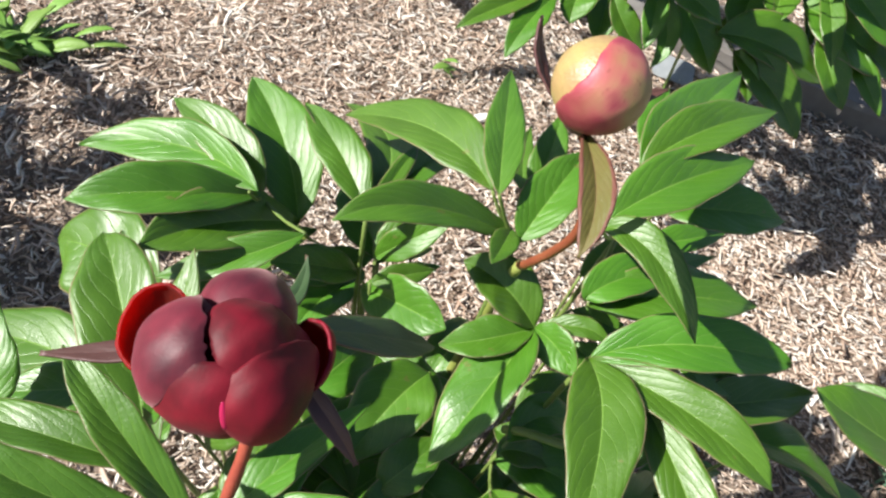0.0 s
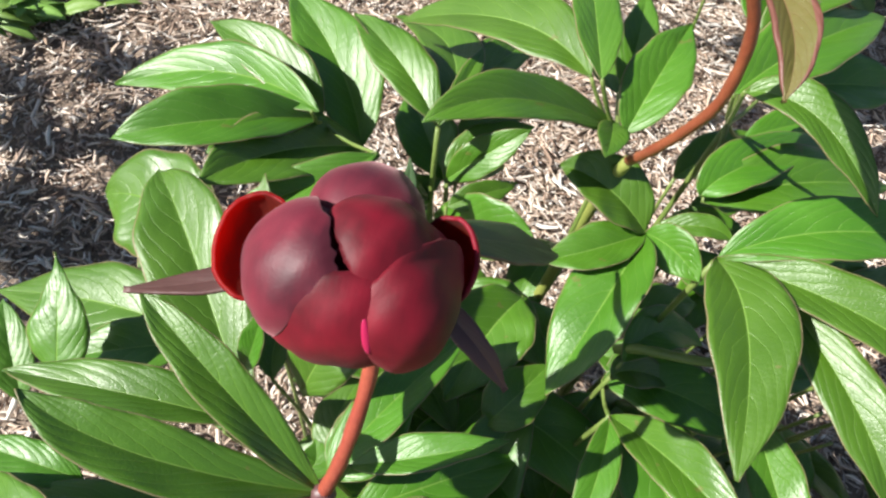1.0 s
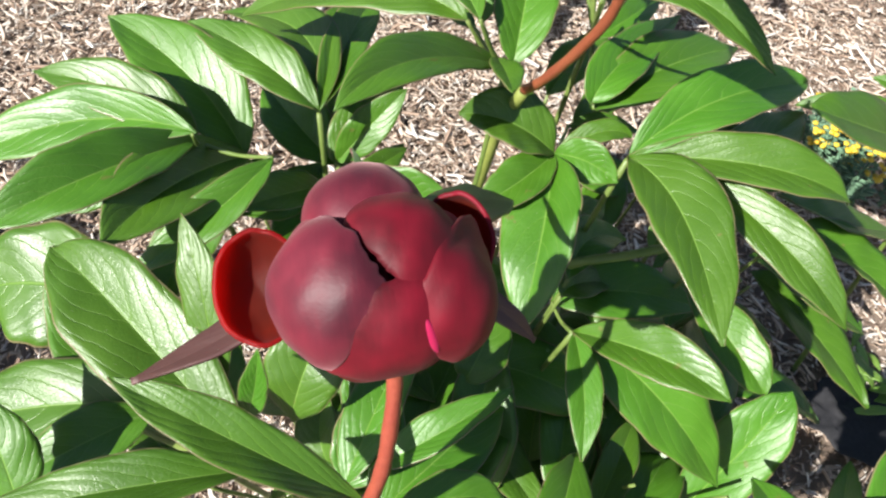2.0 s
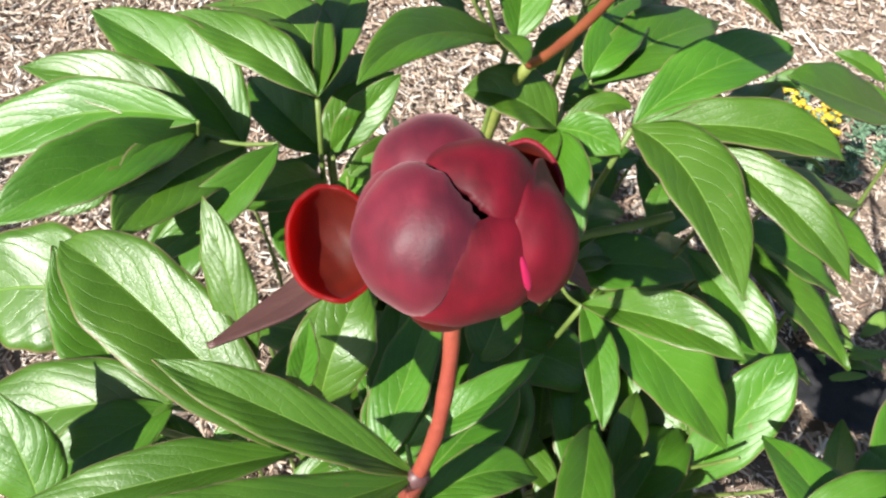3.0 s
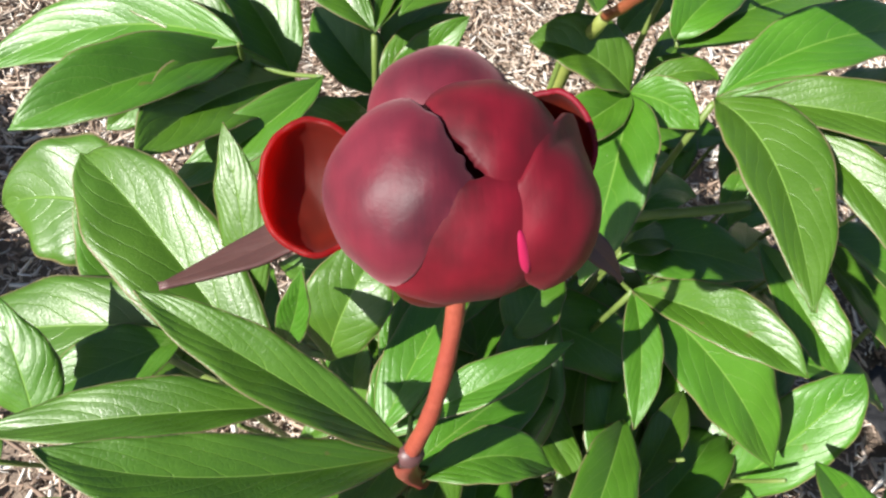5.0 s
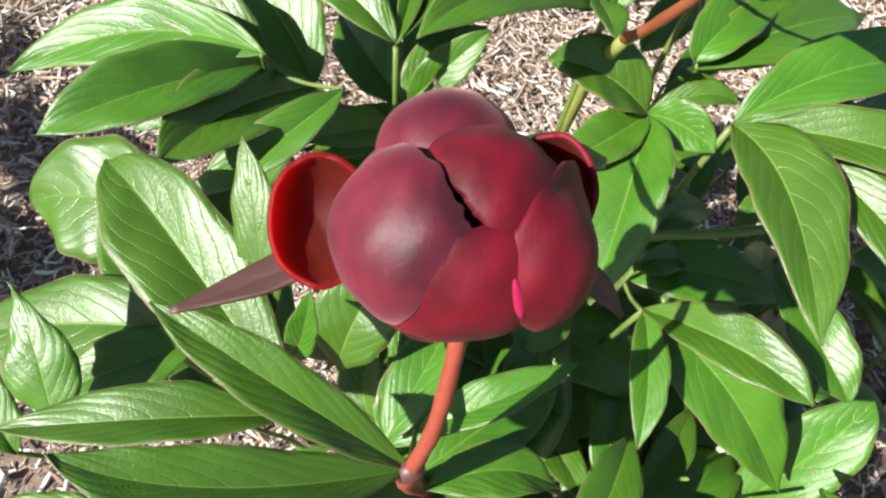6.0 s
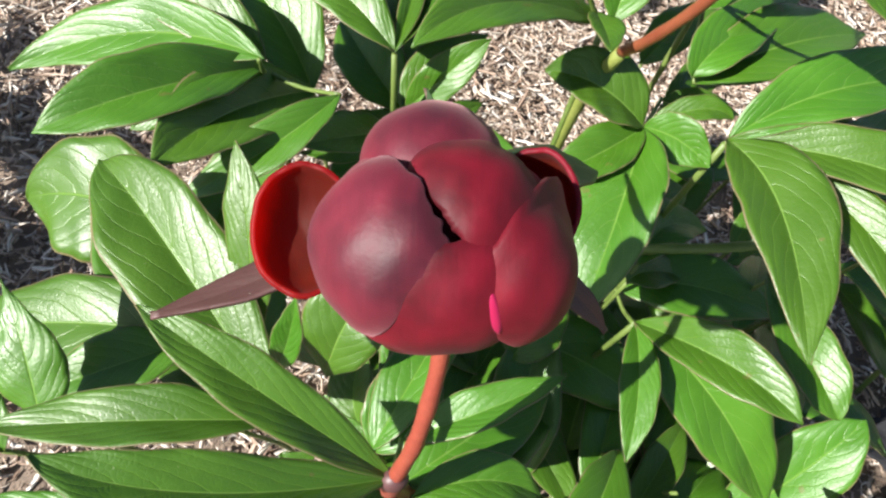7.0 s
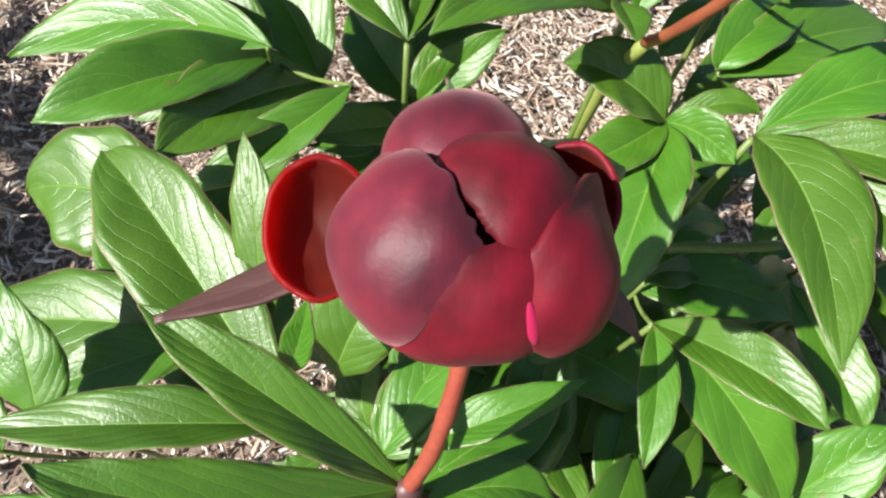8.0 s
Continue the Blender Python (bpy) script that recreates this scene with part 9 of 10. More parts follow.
leaf_on(shade_stalk_z, (-0.5347, 0.5126, 0.2261), (-0.5140, 0.4774, 0.2354), (-0.4933, 0.4421, 0.2252), 0.0290, 0, 30)
leaf_on(shade_stalk_z, (-0.5906, 0.4616, 0.1701), (-0.5691, 0.4266, 0.1777), (-0.5475, 0.3917, 0.1656), 0.0283, 0, 30)
leaf_on(shade_stalk_z, (-0.6796, 0.5664, 0.2566), (-0.7057, 0.5970, 0.2663), (-0.7318, 0.6276, 0.2567), 0.0307, 0, 30)
leaf_on(shade_stalk_z, (-0.5514, 0.6084, 0.2077), (-0.5078, 0.6140, 0.2040), (-0.4641, 0.6196, 0.1792), 0.0350, 0, 30)
leaf_on(shade_stalk_z, (-0.5871, 0.6083, 0.1626), (-0.5920, 0.6526, 0.1725), (-0.5968, 0.6970, 0.1610), 0.0320, -0, 30)
leaf_on(shade_stalk_z, (-0.6738, 0.5906, 0.2961), (-0.7192, 0.5733, 0.3137), (-0.7646, 0.5559, 0.3080), 0.0296, 0, 30)
leaf_on(shade_stalk_z, (-0.6091, 0.4683, 0.2338), (-0.6049, 0.4140, 0.2438), (-0.6007, 0.3597, 0.2276), 0.0413, 0, 30)
leaf_on(shade_stalk_z, (-0.5661, 0.5790, 0.2610), (-0.5232, 0.5978, 0.2535), (-0.4804, 0.6165, 0.2235), 0.0290, -0, 30)
leaf_on(shade_stalk_z, (-0.6637, 0.5921, 0.2637), (-0.7170, 0.5661, 0.2658), (-0.7704, 0.5402, 0.2395), 0.0403, 0, 30)
leaf_on(shade_stalk_z, (-0.6275, 0.6368, 0.2874), (-0.6634, 0.6573, 0.2929), (-0.6993, 0.6778, 0.2786), 0.0326, 0, 30)
leaf_on(shade_stalk_z, (-0.5208, 0.6092, 0.2099), (-0.5005, 0.6465, 0.2254), (-0.4803, 0.6838, 0.2205), 0.0310, 0, 30)
leaf_on(shade_stalk_z, (-0.5122, 0.5128, 0.2212), (-0.4750, 0.5521, 0.2165), (-0.4378, 0.5914, 0.1859), 0.0344, -0, 30)
leaf_on(shade_stalk_z, (-0.6509, 0.4749, 0.2871), (-0.6612, 0.4329, 0.2838), (-0.6716, 0.3910, 0.2597), 0.0310, 0, 30)
# made-up leaves below the view, added to shade the lower leaves and ground
shade_stalk_y = stalk("leaf_stalk", [([(0.0695, 0.0328, -0.0100), (0.0745, -0.0273, 0.1665), (0.0778, -0.0674, 0.3028)], 0.0024, 0.0013), ([(0.0778, -0.0674, 0.3028), (0.1031, -0.1067, 0.2927), (0.1284, -0.1460, 0.2886)], 0.0011, 0.0008), ([(0.0778, -0.0674, 0.3028), (0.0581, -0.0860, 0.2907), (0.0384, -0.1045, 0.2846)], 0.0011, 0.0008), ([(0.0778, -0.0674, 0.3028), (0.1287, -0.0129, 0.3358), (0.1796, 0.0416, 0.3748)], 0.0011, 0.0008), ([(0.0778, -0.0674, 0.3028), (0.1006, -0.0726, 0.3109), (0.1233, -0.0779, 0.3251)], 0.0011, 0.0008), ([(0.0778, -0.0674, 0.3028), (0.1365, -0.0682, 0.3263), (0.1953, -0.0690, 0.3558)], 0.0011, 0.0008), ([(0.0778, -0.0674, 0.3028), (0.0551, -0.0829, 0.3262), (0.0324, -0.0984, 0.3555)], 0.0011, 0.0008), ([(0.0778, -0.0674, 0.3028), (0.0917, -0.0550, 0.3089), (0.1055, -0.0427, 0.3210)], 0.0011, 0.0008), ([(0.0778, -0.0674, 0.3028), (0.1529, -0.0855, 0.2807), (0.2281, -0.1037, 0.2645)], 0.0011, 0.0008), ([(0.0778, -0.0674, 0.3028), (0.0402, -0.0674, 0.2975), (0.0026, -0.0675, 0.2983)], 0.0011, 0.0008), ([(0.0778, -0.0674, 0.3028), (0.1241, -0.0986, 0.3024), (0.1704, -0.1298, 0.3081)], 0.0011, 0.0008), ([(0.0778, -0.0674, 0.3028), (0.1524, -0.0689, 0.2769), (0.2269, -0.0704, 0.2570)], 0.0011, 0.0008), ([(0.0778, -0.0674, 0.3028), (0.1017, -0.1142, 0.3190), (0.1255, -0.1610, 0.3412)], 0.0011, 0.0008), ([(0.0778, -0.0674, 0.3028), (0.1108, -0.0922, 0.2775), (0.1437, -0.1170, 0.2582)], 0.0011, 0.0008), ([(0.0778, -0.0674, 0.3028), (0.1431, -0.0737, 0.2931), (0.2084, -0.0801, 0.2893)], 0.0011, 0.0008), ([(0.0778, -0.0674, 0.3028), (0.0628, -0.0837, 0.3158), (0.0478, -0.1000, 0.3348)], 0.0011, 0.0008), ([(0.0778, -0.0674, 0.3028), (0.1306, -0.0892, 0.3006), (0.1833, -0.1111, 0.3044)], 0.0011, 0.0008), ([(0.0778, -0.0674, 0.3028), (0.0714, -0.0631, 0.3127), (0.0649, -0.0588, 0.3285)], 0.0011, 0.0008), ([(0.0778, -0.0674, 0.3028), (0.0641, -0.0460, 0.2941), (0.0503, -0.0247, 0.2914)], 0.0011, 0.0008), ([(0.0778, -0.0674, 0.3028), (0.1208, -0.0390, 0.2823), (0.1638, -0.0107, 0.2677)], 0.0011, 0.0008), ([(0.0778, -0.0674, 0.3028), (0.0577, -0.0802, 0.3151), (0.0375, -0.0931, 0.3335)], 0.0011, 0.0008), ([(0.0778, -0.0674, 0.3028), (0.0545, -0.0922, 0.3140), (0.0311, -0.1171, 0.3312)], 0.0011, 0.0008), ([(0.0778, -0.0674, 0.3028), (0.0723, -0.0972, 0.2843), (0.0668, -0.1271, 0.2719)], 0.0011, 0.0008), ([(0.0778, -0.0674, 0.3028), (0.1088, -0.0880, 0.2834), (0.1398, -0.1087, 0.2701)], 0.0011, 0.0008), ([(0.0778, -0.0674, 0.3028), (0.0957, -0.1094, 0.3235), (0.1136, -0.1514, 0.3501)], 0.0011, 0.0008), ([(0.0778, -0.0674, 0.3028), (0.0717, -0.0197, 0.2929), (0.0656, 0.0280, 0.2891)], 0.0011, 0.0008), ([(0.0778, -0.0674, 0.3028), (0.1179, -0.0444, 0.3281), (0.1580, -0.0215, 0.3594)], 0.0011, 0.0008), ([(0.0778, -0.0674, 0.3028), (0.0611, -0.1057, 0.3198), (0.0443, -0.1441, 0.3428)], 0.0011, 0.0008), ([(0.0778, -0.0674, 0.3028), (0.1078, -0.0883, 0.3146), (0.1378, -0.1093, 0.3324)], 0.0011, 0.0008), ([(0.0778, -0.0674, 0.3028), (0.0450, -0.0894, 0.3116), (0.0122, -0.1114, 0.3265)], 0.0011, 0.0008), ([(0.0778, -0.0674, 0.3028), (0.0611, -0.0502, 0.2752), (0.0444, -0.0331, 0.2536)], 0.0011, 0.0008), ([(0.0778, -0.0674, 0.3028), (0.0866, -0.1170, 0.2820), (0.0954, -0.1666, 0.2673)], 0.0011, 0.0008), ([(0.0778, -0.0674, 0.3028), (0.1037, -0.0649, 0.3015), (0.1295, -0.0624, 0.3063)], 0.0011, 0.0008), ([(0.0778, -0.0674, 0.3028), (0.1001, -0.0541, 0.3209), (0.1223, -0.0408, 0.3451)], 0.0011, 0.0008), ([(0.0778, -0.0674, 0.3028), (0.1145, -0.0618, 0.3075), (0.1512, -0.0562, 0.3183)], 0.0011, 0.0008), ([(0.0778, -0.0674, 0.3028), (0.0675, -0.0576, 0.3344), (0.0571, -0.0478, 0.3720)], 0.0011, 0.0008), ([(0.0778, -0.0674, 0.3028), (0.0493, -0.0444, 0.3203), (0.0208, -0.0215, 0.3438)], 0.0011, 0.0008), ([(0.0778, -0.0674, 0.3028), (0.0803, -0.0618, 0.2975), (0.0827, -0.0563, 0.2982)], 0.0011, 0.0008), ([(0.0778, -0.0674, 0.3028), (0.1194, -0.0944, 0.2879), (0.1610, -0.1215, 0.2791)], 0.0011, 0.0008), ([(0.0778, -0.0674, 0.3028), (0.0739, -0.0883, 0.3038), (0.0700, -0.1093, 0.3109)], 0.0011, 0.0008), ([(0.0778, -0.0674, 0.3028), (0.1324, -0.0836, 0.3318), (0.1870, -0.0998, 0.3668)], 0.0011, 0.0008), ([(0.0778, -0.0674, 0.3028), (0.0623, -0.0863, 0.3227), (0.0467, -0.1052, 0.3486)], 0.0011, 0.0008), ([(0.0778, -0.0674, 0.3028), (0.0886, -0.0707, 0.3263), (0.0994, -0.0740, 0.3559)], 0.0011, 0.0008), ([(0.0778, -0.0674, 0.3028), (0.1150, -0.1095, 0.2869), (0.1522, -0.1517, 0.2770)], 0.0011, 0.0008), ([(0.0778, -0.0674, 0.3028), (0.0723, -0.1136, 0.2772), (0.0668, -0.1598, 0.2576)], 0.0011, 0.0008), ([(0.0778, -0.0674, 0.3028), (0.1249, -0.0790, 0.2807), (0.1719, -0.0907, 0.2647)], 0.0011, 0.0008), ([(0.0778, -0.0674, 0.3028), (0.1105, -0.0898, 0.2865), (0.1433, -0.1122, 0.2763)], 0.0011, 0.0008), ([(0.0778, -0.0674, 0.3028), (-0.0101, -0.0098, 0.3196), (-0.0981, 0.0477, 0.3424)], 0.0011, 0.0008), ([(0.0778, -0.0674, 0.3028), (0.0058, -0.0319, 0.3067), (-0.0663, 0.0035, 0.3166)], 0.0011, 0.0008), ([(0.0778, -0.0674, 0.3028), (-0.0022, -0.0280, 0.3089), (-0.0823, 0.0114, 0.3209)], 0.0011, 0.0008), ([(0.0778, -0.0674, 0.3028), (-0.0130, -0.0089, 0.3254), (-0.1038, 0.0496, 0.3541)], 0.0011, 0.0008), ([(0.0778, -0.0674, 0.3028), (-0.0109, -0.0002, 0.3059), (-0.0997, 0.0670, 0.3150)], 0.0011, 0.0008), ([(0.0778, -0.0674, 0.3028), (-0.0192, -0.0158, 0.3332), (-0.1162, 0.0357, 0.3697)], 0.0011, 0.0008), ([(0.0778, -0.0674, 0.3028), (-0.0015, -0.0143, 0.3229), (-0.0808, 0.0387, 0.3491)], 0.0011, 0.0008), ([(0.0778, -0.0674, 0.3028), (0.0099, -0.0207, 0.3083), (-0.0581, 0.0259, 0.3198)], 0.0011, 0.0008), ([(0.0778, -0.0674, 0.3028), (0.0185, -0.0278, 0.3125), (-0.0409, 0.0117, 0.3281)], 0.0011, 0.0008)])
leaf_on(shade_stalk_y, (0.1284, -0.1460, 0.2886), (0.0992, -0.1757, 0.2977), (0.0701, -0.2053, 0.2869), 0.0286, 0, 30)
leaf_on(shade_stalk_y, (0.0384, -0.1045, 0.2846), (-0.0064, -0.0999, 0.2824), (-0.0512, -0.0953, 0.2587), 0.0283, 0, 30)
leaf_on(shade_stalk_y, (0.1796, 0.0416, 0.3748), (0.2196, 0.0484, 0.3697), (0.2595, 0.0551, 0.3451), 0.0300, -0, 30)
leaf_on(shade_stalk_y, (0.1233, -0.0779, 0.3251), (0.0762, -0.0955, 0.3329), (0.0291, -0.1132, 0.3166), 0.0401, 0, 30)
leaf_on(shade_stalk_y, (0.1953, -0.0690, 0.3558), (0.2507, -0.0685, 0.3588), (0.3061, -0.0679, 0.3353), 0.0336, 0, 30)
leaf_on(shade_stalk_y, (0.0324, -0.0984, 0.3555), (0.0346, -0.1566, 0.3716), (0.0368, -0.2148, 0.3598), 0.0360, 0, 30)
leaf_on(shade_stalk_y, (0.1055, -0.0427, 0.3210), (0.0645, -0.0408, 0.3154), (0.0235, -0.0390, 0.2901), 0.0276, -0, 30)
leaf_on(shade_stalk_y, (0.2281, -0.1037, 0.2645), (0.2674, -0.0781, 0.2554), (0.3067, -0.0525, 0.2237), 0.0318, 0, 30)
leaf_on(shade_stalk_y, (0.0026, -0.0675, 0.2983), (-0.0126, -0.0123, 0.2876), (-0.0278, 0.0428, 0.2494), 0.0398, -0, 30)
leaf_on(shade_stalk_y, (0.1704, -0.1298, 0.3081), (0.2106, -0.1340, 0.3126), (0.2508, -0.1382, 0.2977), 0.0276, 0, 30)
leaf_on(shade_stalk_y, (0.2269, -0.0704, 0.2570), (0.2549, -0.1106, 0.2667), (0.2829, -0.1509, 0.2528), 0.0327, 0, 30)
leaf_on(shade_stalk_y, (0.1255, -0.1610, 0.3412), (0.1683, -0.2023, 0.3402), (0.2112, -0.2436, 0.3106), 0.0367, -0, 30)
leaf_on(shade_stalk_y, (0.1437, -0.1170, 0.2582), (0.1303, -0.1564, 0.2693), (0.1168, -0.1959, 0.2603), 0.0264, -0, 30)
leaf_on(shade_stalk_y, (0.2084, -0.0801, 0.2893), (0.2495, -0.0462, 0.3096), (0.2905, -0.0124, 0.3044), 0.0331, 0, 30)
leaf_on(shade_stalk_y, (0.0478, -0.1000, 0.3348), (0.0082, -0.0913, 0.3386), (-0.0315, -0.0826, 0.3229), 0.0273, 0, 30)
leaf_on(shade_stalk_y, (0.1833, -0.1111, 0.3044), (0.2315, -0.1264, 0.3229), (0.2796, -0.1417, 0.3170), 0.0383, -0, 30)
leaf_on(shade_stalk_y, (0.0649, -0.0588, 0.3285), (0.0218, -0.0932, 0.3498), (-0.0213, -0.1275, 0.3446), 0.0355, 0, 30)
leaf_on(shade_stalk_y, (0.0503, -0.0247, 0.2914), (0.0174, 0.0124, 0.2960), (-0.0154, 0.0495, 0.2768), 0.0324, 0, 30)
leaf_on(shade_stalk_y, (0.1638, -0.0107, 0.2677), (0.2145, 0.0068, 0.2748), (0.2651, 0.0243, 0.2560), 0.0428, 0, 30)
leaf_on(shade_stalk_y, (0.0375, -0.0931, 0.3335), (0.0099, -0.1375, 0.3399), (-0.0176, -0.1820, 0.3212), 0.0377, 0, 30)
leaf_on(shade_stalk_y, (0.0311, -0.1171, 0.3312), (-0.0226, -0.0956, 0.3437), (-0.0763, -0.0740, 0.3283), 0.0405, 0, 30)
leaf_on(shade_stalk_y, (0.0668, -0.1271, 0.2719), (0.0506, -0.1846, 0.2863), (0.0344, -0.2422, 0.2720), 0.0380, -0, 30)
leaf_on(shade_stalk_y, (0.1398, -0.1087, 0.2701), (0.1449, -0.1484, 0.2817), (0.1499, -0.1881, 0.2741), 0.0253, -0, 30)
leaf_on(shade_stalk_y, (0.1136, -0.1514, 0.3501), (0.1260, -0.2093, 0.3494), (0.1383, -0.2672, 0.3201), 0.0414, 0, 30)
leaf_on(shade_stalk_y, (0.0656, 0.0280, 0.2891), (0.0246, 0.0354, 0.2846), (-0.0165, 0.0429, 0.2601), 0.0287, 0, 30)
leaf_on(shade_stalk_y, (0.1580, -0.0215, 0.3594), (0.1982, -0.0029, 0.3723), (0.2385, 0.0158, 0.3638), 0.0317, 0, 30)
leaf_on(shade_stalk_y, (0.0443, -0.1441, 0.3428), (0.0048, -0.1513, 0.3467), (-0.0348, -0.1585, 0.3313), 0.0298, 0, 30)
leaf_on(shade_stalk_y, (0.1378, -0.1093, 0.3324), (0.1830, -0.1091, 0.3293), (0.2282, -0.1089, 0.3045), 0.0309, 0, 30)
leaf_on(shade_stalk_y, (0.0122, -0.1114, 0.3265), (0.0102, -0.1645, 0.3290), (0.0081, -0.2176, 0.3060), 0.0351, 0, 30)
leaf_on(shade_stalk_y, (0.0444, -0.0331, 0.2536), (0.0206, 0.0009, 0.2441), (-0.0032, 0.0350, 0.2147), 0.0321, -0, 30)
leaf_on(shade_stalk_y, (0.0954, -0.1666, 0.2673), (0.0624, -0.2145, 0.2685), (0.0293, -0.2625, 0.2418), 0.0457, 0, 30)
leaf_on(shade_stalk_y, (0.1295, -0.0624, 0.3063), (0.1764, -0.0630, 0.3055), (0.2234, -0.0636, 0.2823), 0.0315, 0, 30)
leaf_on(shade_stalk_y, (0.1223, -0.0408, 0.3451), (0.0833, -0.0289, 0.3572), (0.0443, -0.0171, 0.3498), 0.0289, 0, 30)
leaf_on(shade_stalk_y, (0.1512, -0.0562, 0.3183), (0.1766, -0.0944, 0.3146), (0.2020, -0.1327, 0.2888), 0.0365, 0, 30)
leaf_on(shade_stalk_y, (0.0571, -0.0478, 0.3720), (0.0331, -0.0966, 0.3627), (0.0092, -0.1454, 0.3273), 0.0423, 0, 30)
leaf_on(shade_stalk_y, (0.0208, -0.0215, 0.3438), (-0.0344, -0.0247, 0.3586), (-0.0897, -0.0279, 0.3469), 0.0383, 0, 30)
leaf_on(shade_stalk_y, (0.0827, -0.0563, 0.2982), (0.0581, -0.0933, 0.3083), (0.0335, -0.1302, 0.2970), 0.0338, -0, 30)
leaf_on(shade_stalk_y, (0.1610, -0.1215, 0.2791), (0.1725, -0.1733, 0.2742), (0.1840, -0.2251, 0.2438), 0.0409, 0, 30)
leaf_on(shade_stalk_y, (0.0700, -0.1093, 0.3109), (0.0246, -0.0874, 0.3125), (-0.0208, -0.0655, 0.2899), 0.0333, 0, 30)
leaf_on(shade_stalk_y, (0.1870, -0.0998, 0.3668), (0.2443, -0.1171, 0.3561), (0.3017, -0.1345, 0.3165), 0.0450, 0, 30)
leaf_on(shade_stalk_y, (0.0467, -0.1052, 0.3486), (0.0419, -0.1616, 0.3465), (0.0371, -0.2180, 0.3173), 0.0383, -0, 30)
leaf_on(shade_stalk_y, (0.0994, -0.0740, 0.3559), (0.0667, -0.1103, 0.3635), (0.0340, -0.1466, 0.3476), 0.0387, 0, 30)
leaf_on(shade_stalk_y, (0.1522, -0.1517, 0.2770), (0.1998, -0.1475, 0.2927), (0.2474, -0.1433, 0.2854), 0.0334, 0, 30)
leaf_on(shade_stalk_y, (0.0668, -0.1598, 0.2576), (0.0287, -0.1809, 0.2476), (-0.0093, -0.2020, 0.2167), 0.0291, 0, 30)
leaf_on(shade_stalk_y, (0.1719, -0.0907, 0.2647), (0.2100, -0.0585, 0.2670), (0.2480, -0.0263, 0.2454), 0.0368, 0, 30)
leaf_on(shade_stalk_y, (0.1433, -0.1122, 0.2763), (0.1550, -0.1679, 0.2958), (0.1667, -0.2237, 0.2880), 0.0363, 0, 30)
leaf_on(shade_stalk_y, (-0.0981, 0.0477, 0.3424), (-0.1303, 0.0748, 0.3408), (-0.1625, 0.1019, 0.3190), 0.0298, 0, 30)
leaf_on(shade_stalk_y, (-0.0663, 0.0035, 0.3166), (-0.0834, -0.0294, 0.3232), (-0.1005, -0.0624, 0.3120), 0.0242, 0, 30)
leaf_on(shade_stalk_y, (-0.0823, 0.0114, 0.3209), (-0.1136, -0.0186, 0.3120), (-0.1449, -0.0485, 0.2823), 0.0325, 0, 30)
leaf_on(shade_stalk_y, (-0.1038, 0.0496, 0.3541), (-0.1407, 0.0360, 0.3477), (-0.1776, 0.0225, 0.3224), 0.0278, 0, 30)
leaf_on(shade_stalk_y, (-0.0997, 0.0670, 0.3150), (-0.1314, 0.0775, 0.3071), (-0.1631, 0.0881, 0.2831), 0.0265, 0, 30)
leaf_on(shade_stalk_y, (-0.1162, 0.0357, 0.3697), (-0.1419, 0.0115, 0.3706), (-0.1676, -0.0127, 0.3546), 0.0267, 0, 30)
leaf_on(shade_stalk_y, (-0.0808, 0.0387, 0.3491), (-0.0634, 0.0101, 0.3489), (-0.0459, -0.0186, 0.3327), 0.0207, 0, 30)
leaf_on(shade_stalk_y, (-0.0581, 0.0259, 0.3198), (-0.0740, -0.0044, 0.3111), (-0.0899, -0.0346, 0.2860), 0.0256, -0, 30)
leaf_on(shade_stalk_y, (-0.0409, 0.0117, 0.3281), (-0.0185, -0.0228, 0.3348), (0.0040, -0.0572, 0.3218), 0.0269, 0, 30)

# five more added leaves below the view that shade the ground at right
for x, y, z, a, tilt in ((0.10, -0.02, 0.31, 20, 4), (0.15, -0.012, 0.30, -35, 2), (0.13, 0.004, 0.29, 75, -4), (0.18, -0.004, 0.27, 10, 6), (0.115, -0.045, 0.30, 120, 0)):
    d = np.array((math.cos(radians(a)), math.sin(radians(a)), 0.0)) * 0.038
    leaf_on(shade_stalk_y, np.array((x, y, z)) - d, np.array((x, y, z + 0.006)), np.array((x, y, z - 0.01)) + d, 0.034, tilt, 26)


def crown_fill(owner_stalk, middle, spread, count, seed):
    """More leaflets of a dense plant, scattered about the middle of its crown."""
    rng = np.random.RandomState(seed)
    for k in range(count):
        c = np.array(middle) + rng.uniform(-1, 1, 3) * np.array(spread)
        a, half = rng.uniform(0, 6.283), rng.uniform(0.036, 0.058)
        d = np.array((math.cos(a), math.sin(a), 0.0)) * half
        leaf_on(owner_stalk, c - d, c + (0, 0, 0.012), c + d - (0, 0, 0.018), half * rng.uniform(0.62, 0.85), rng.uniform(-18, 18), 26, nu=14, nv=7)


# thickens the added, unseen plant at left so its shadow is denser
crown_fill(shade_stalk_z, (-0.61, 0.42, 0.25), (0.13, 0.16, 0.07), 46, 71)
# extra leaflets added to the back peony to deepen its shadow
crown_fill(stalk_n, (0.44, 0.80, 0.27), (0.12, 0.10, 0.05), 36, 72)
crown_fill(stalk_u, (0.03, 0.185, 0.235), (0.05, 0.05, 0.025), 14, 73)
crown_fill(stalk_u, (0.14, 0.11, 0.20), (0.07, 0.05, 0.03), 14, 74)

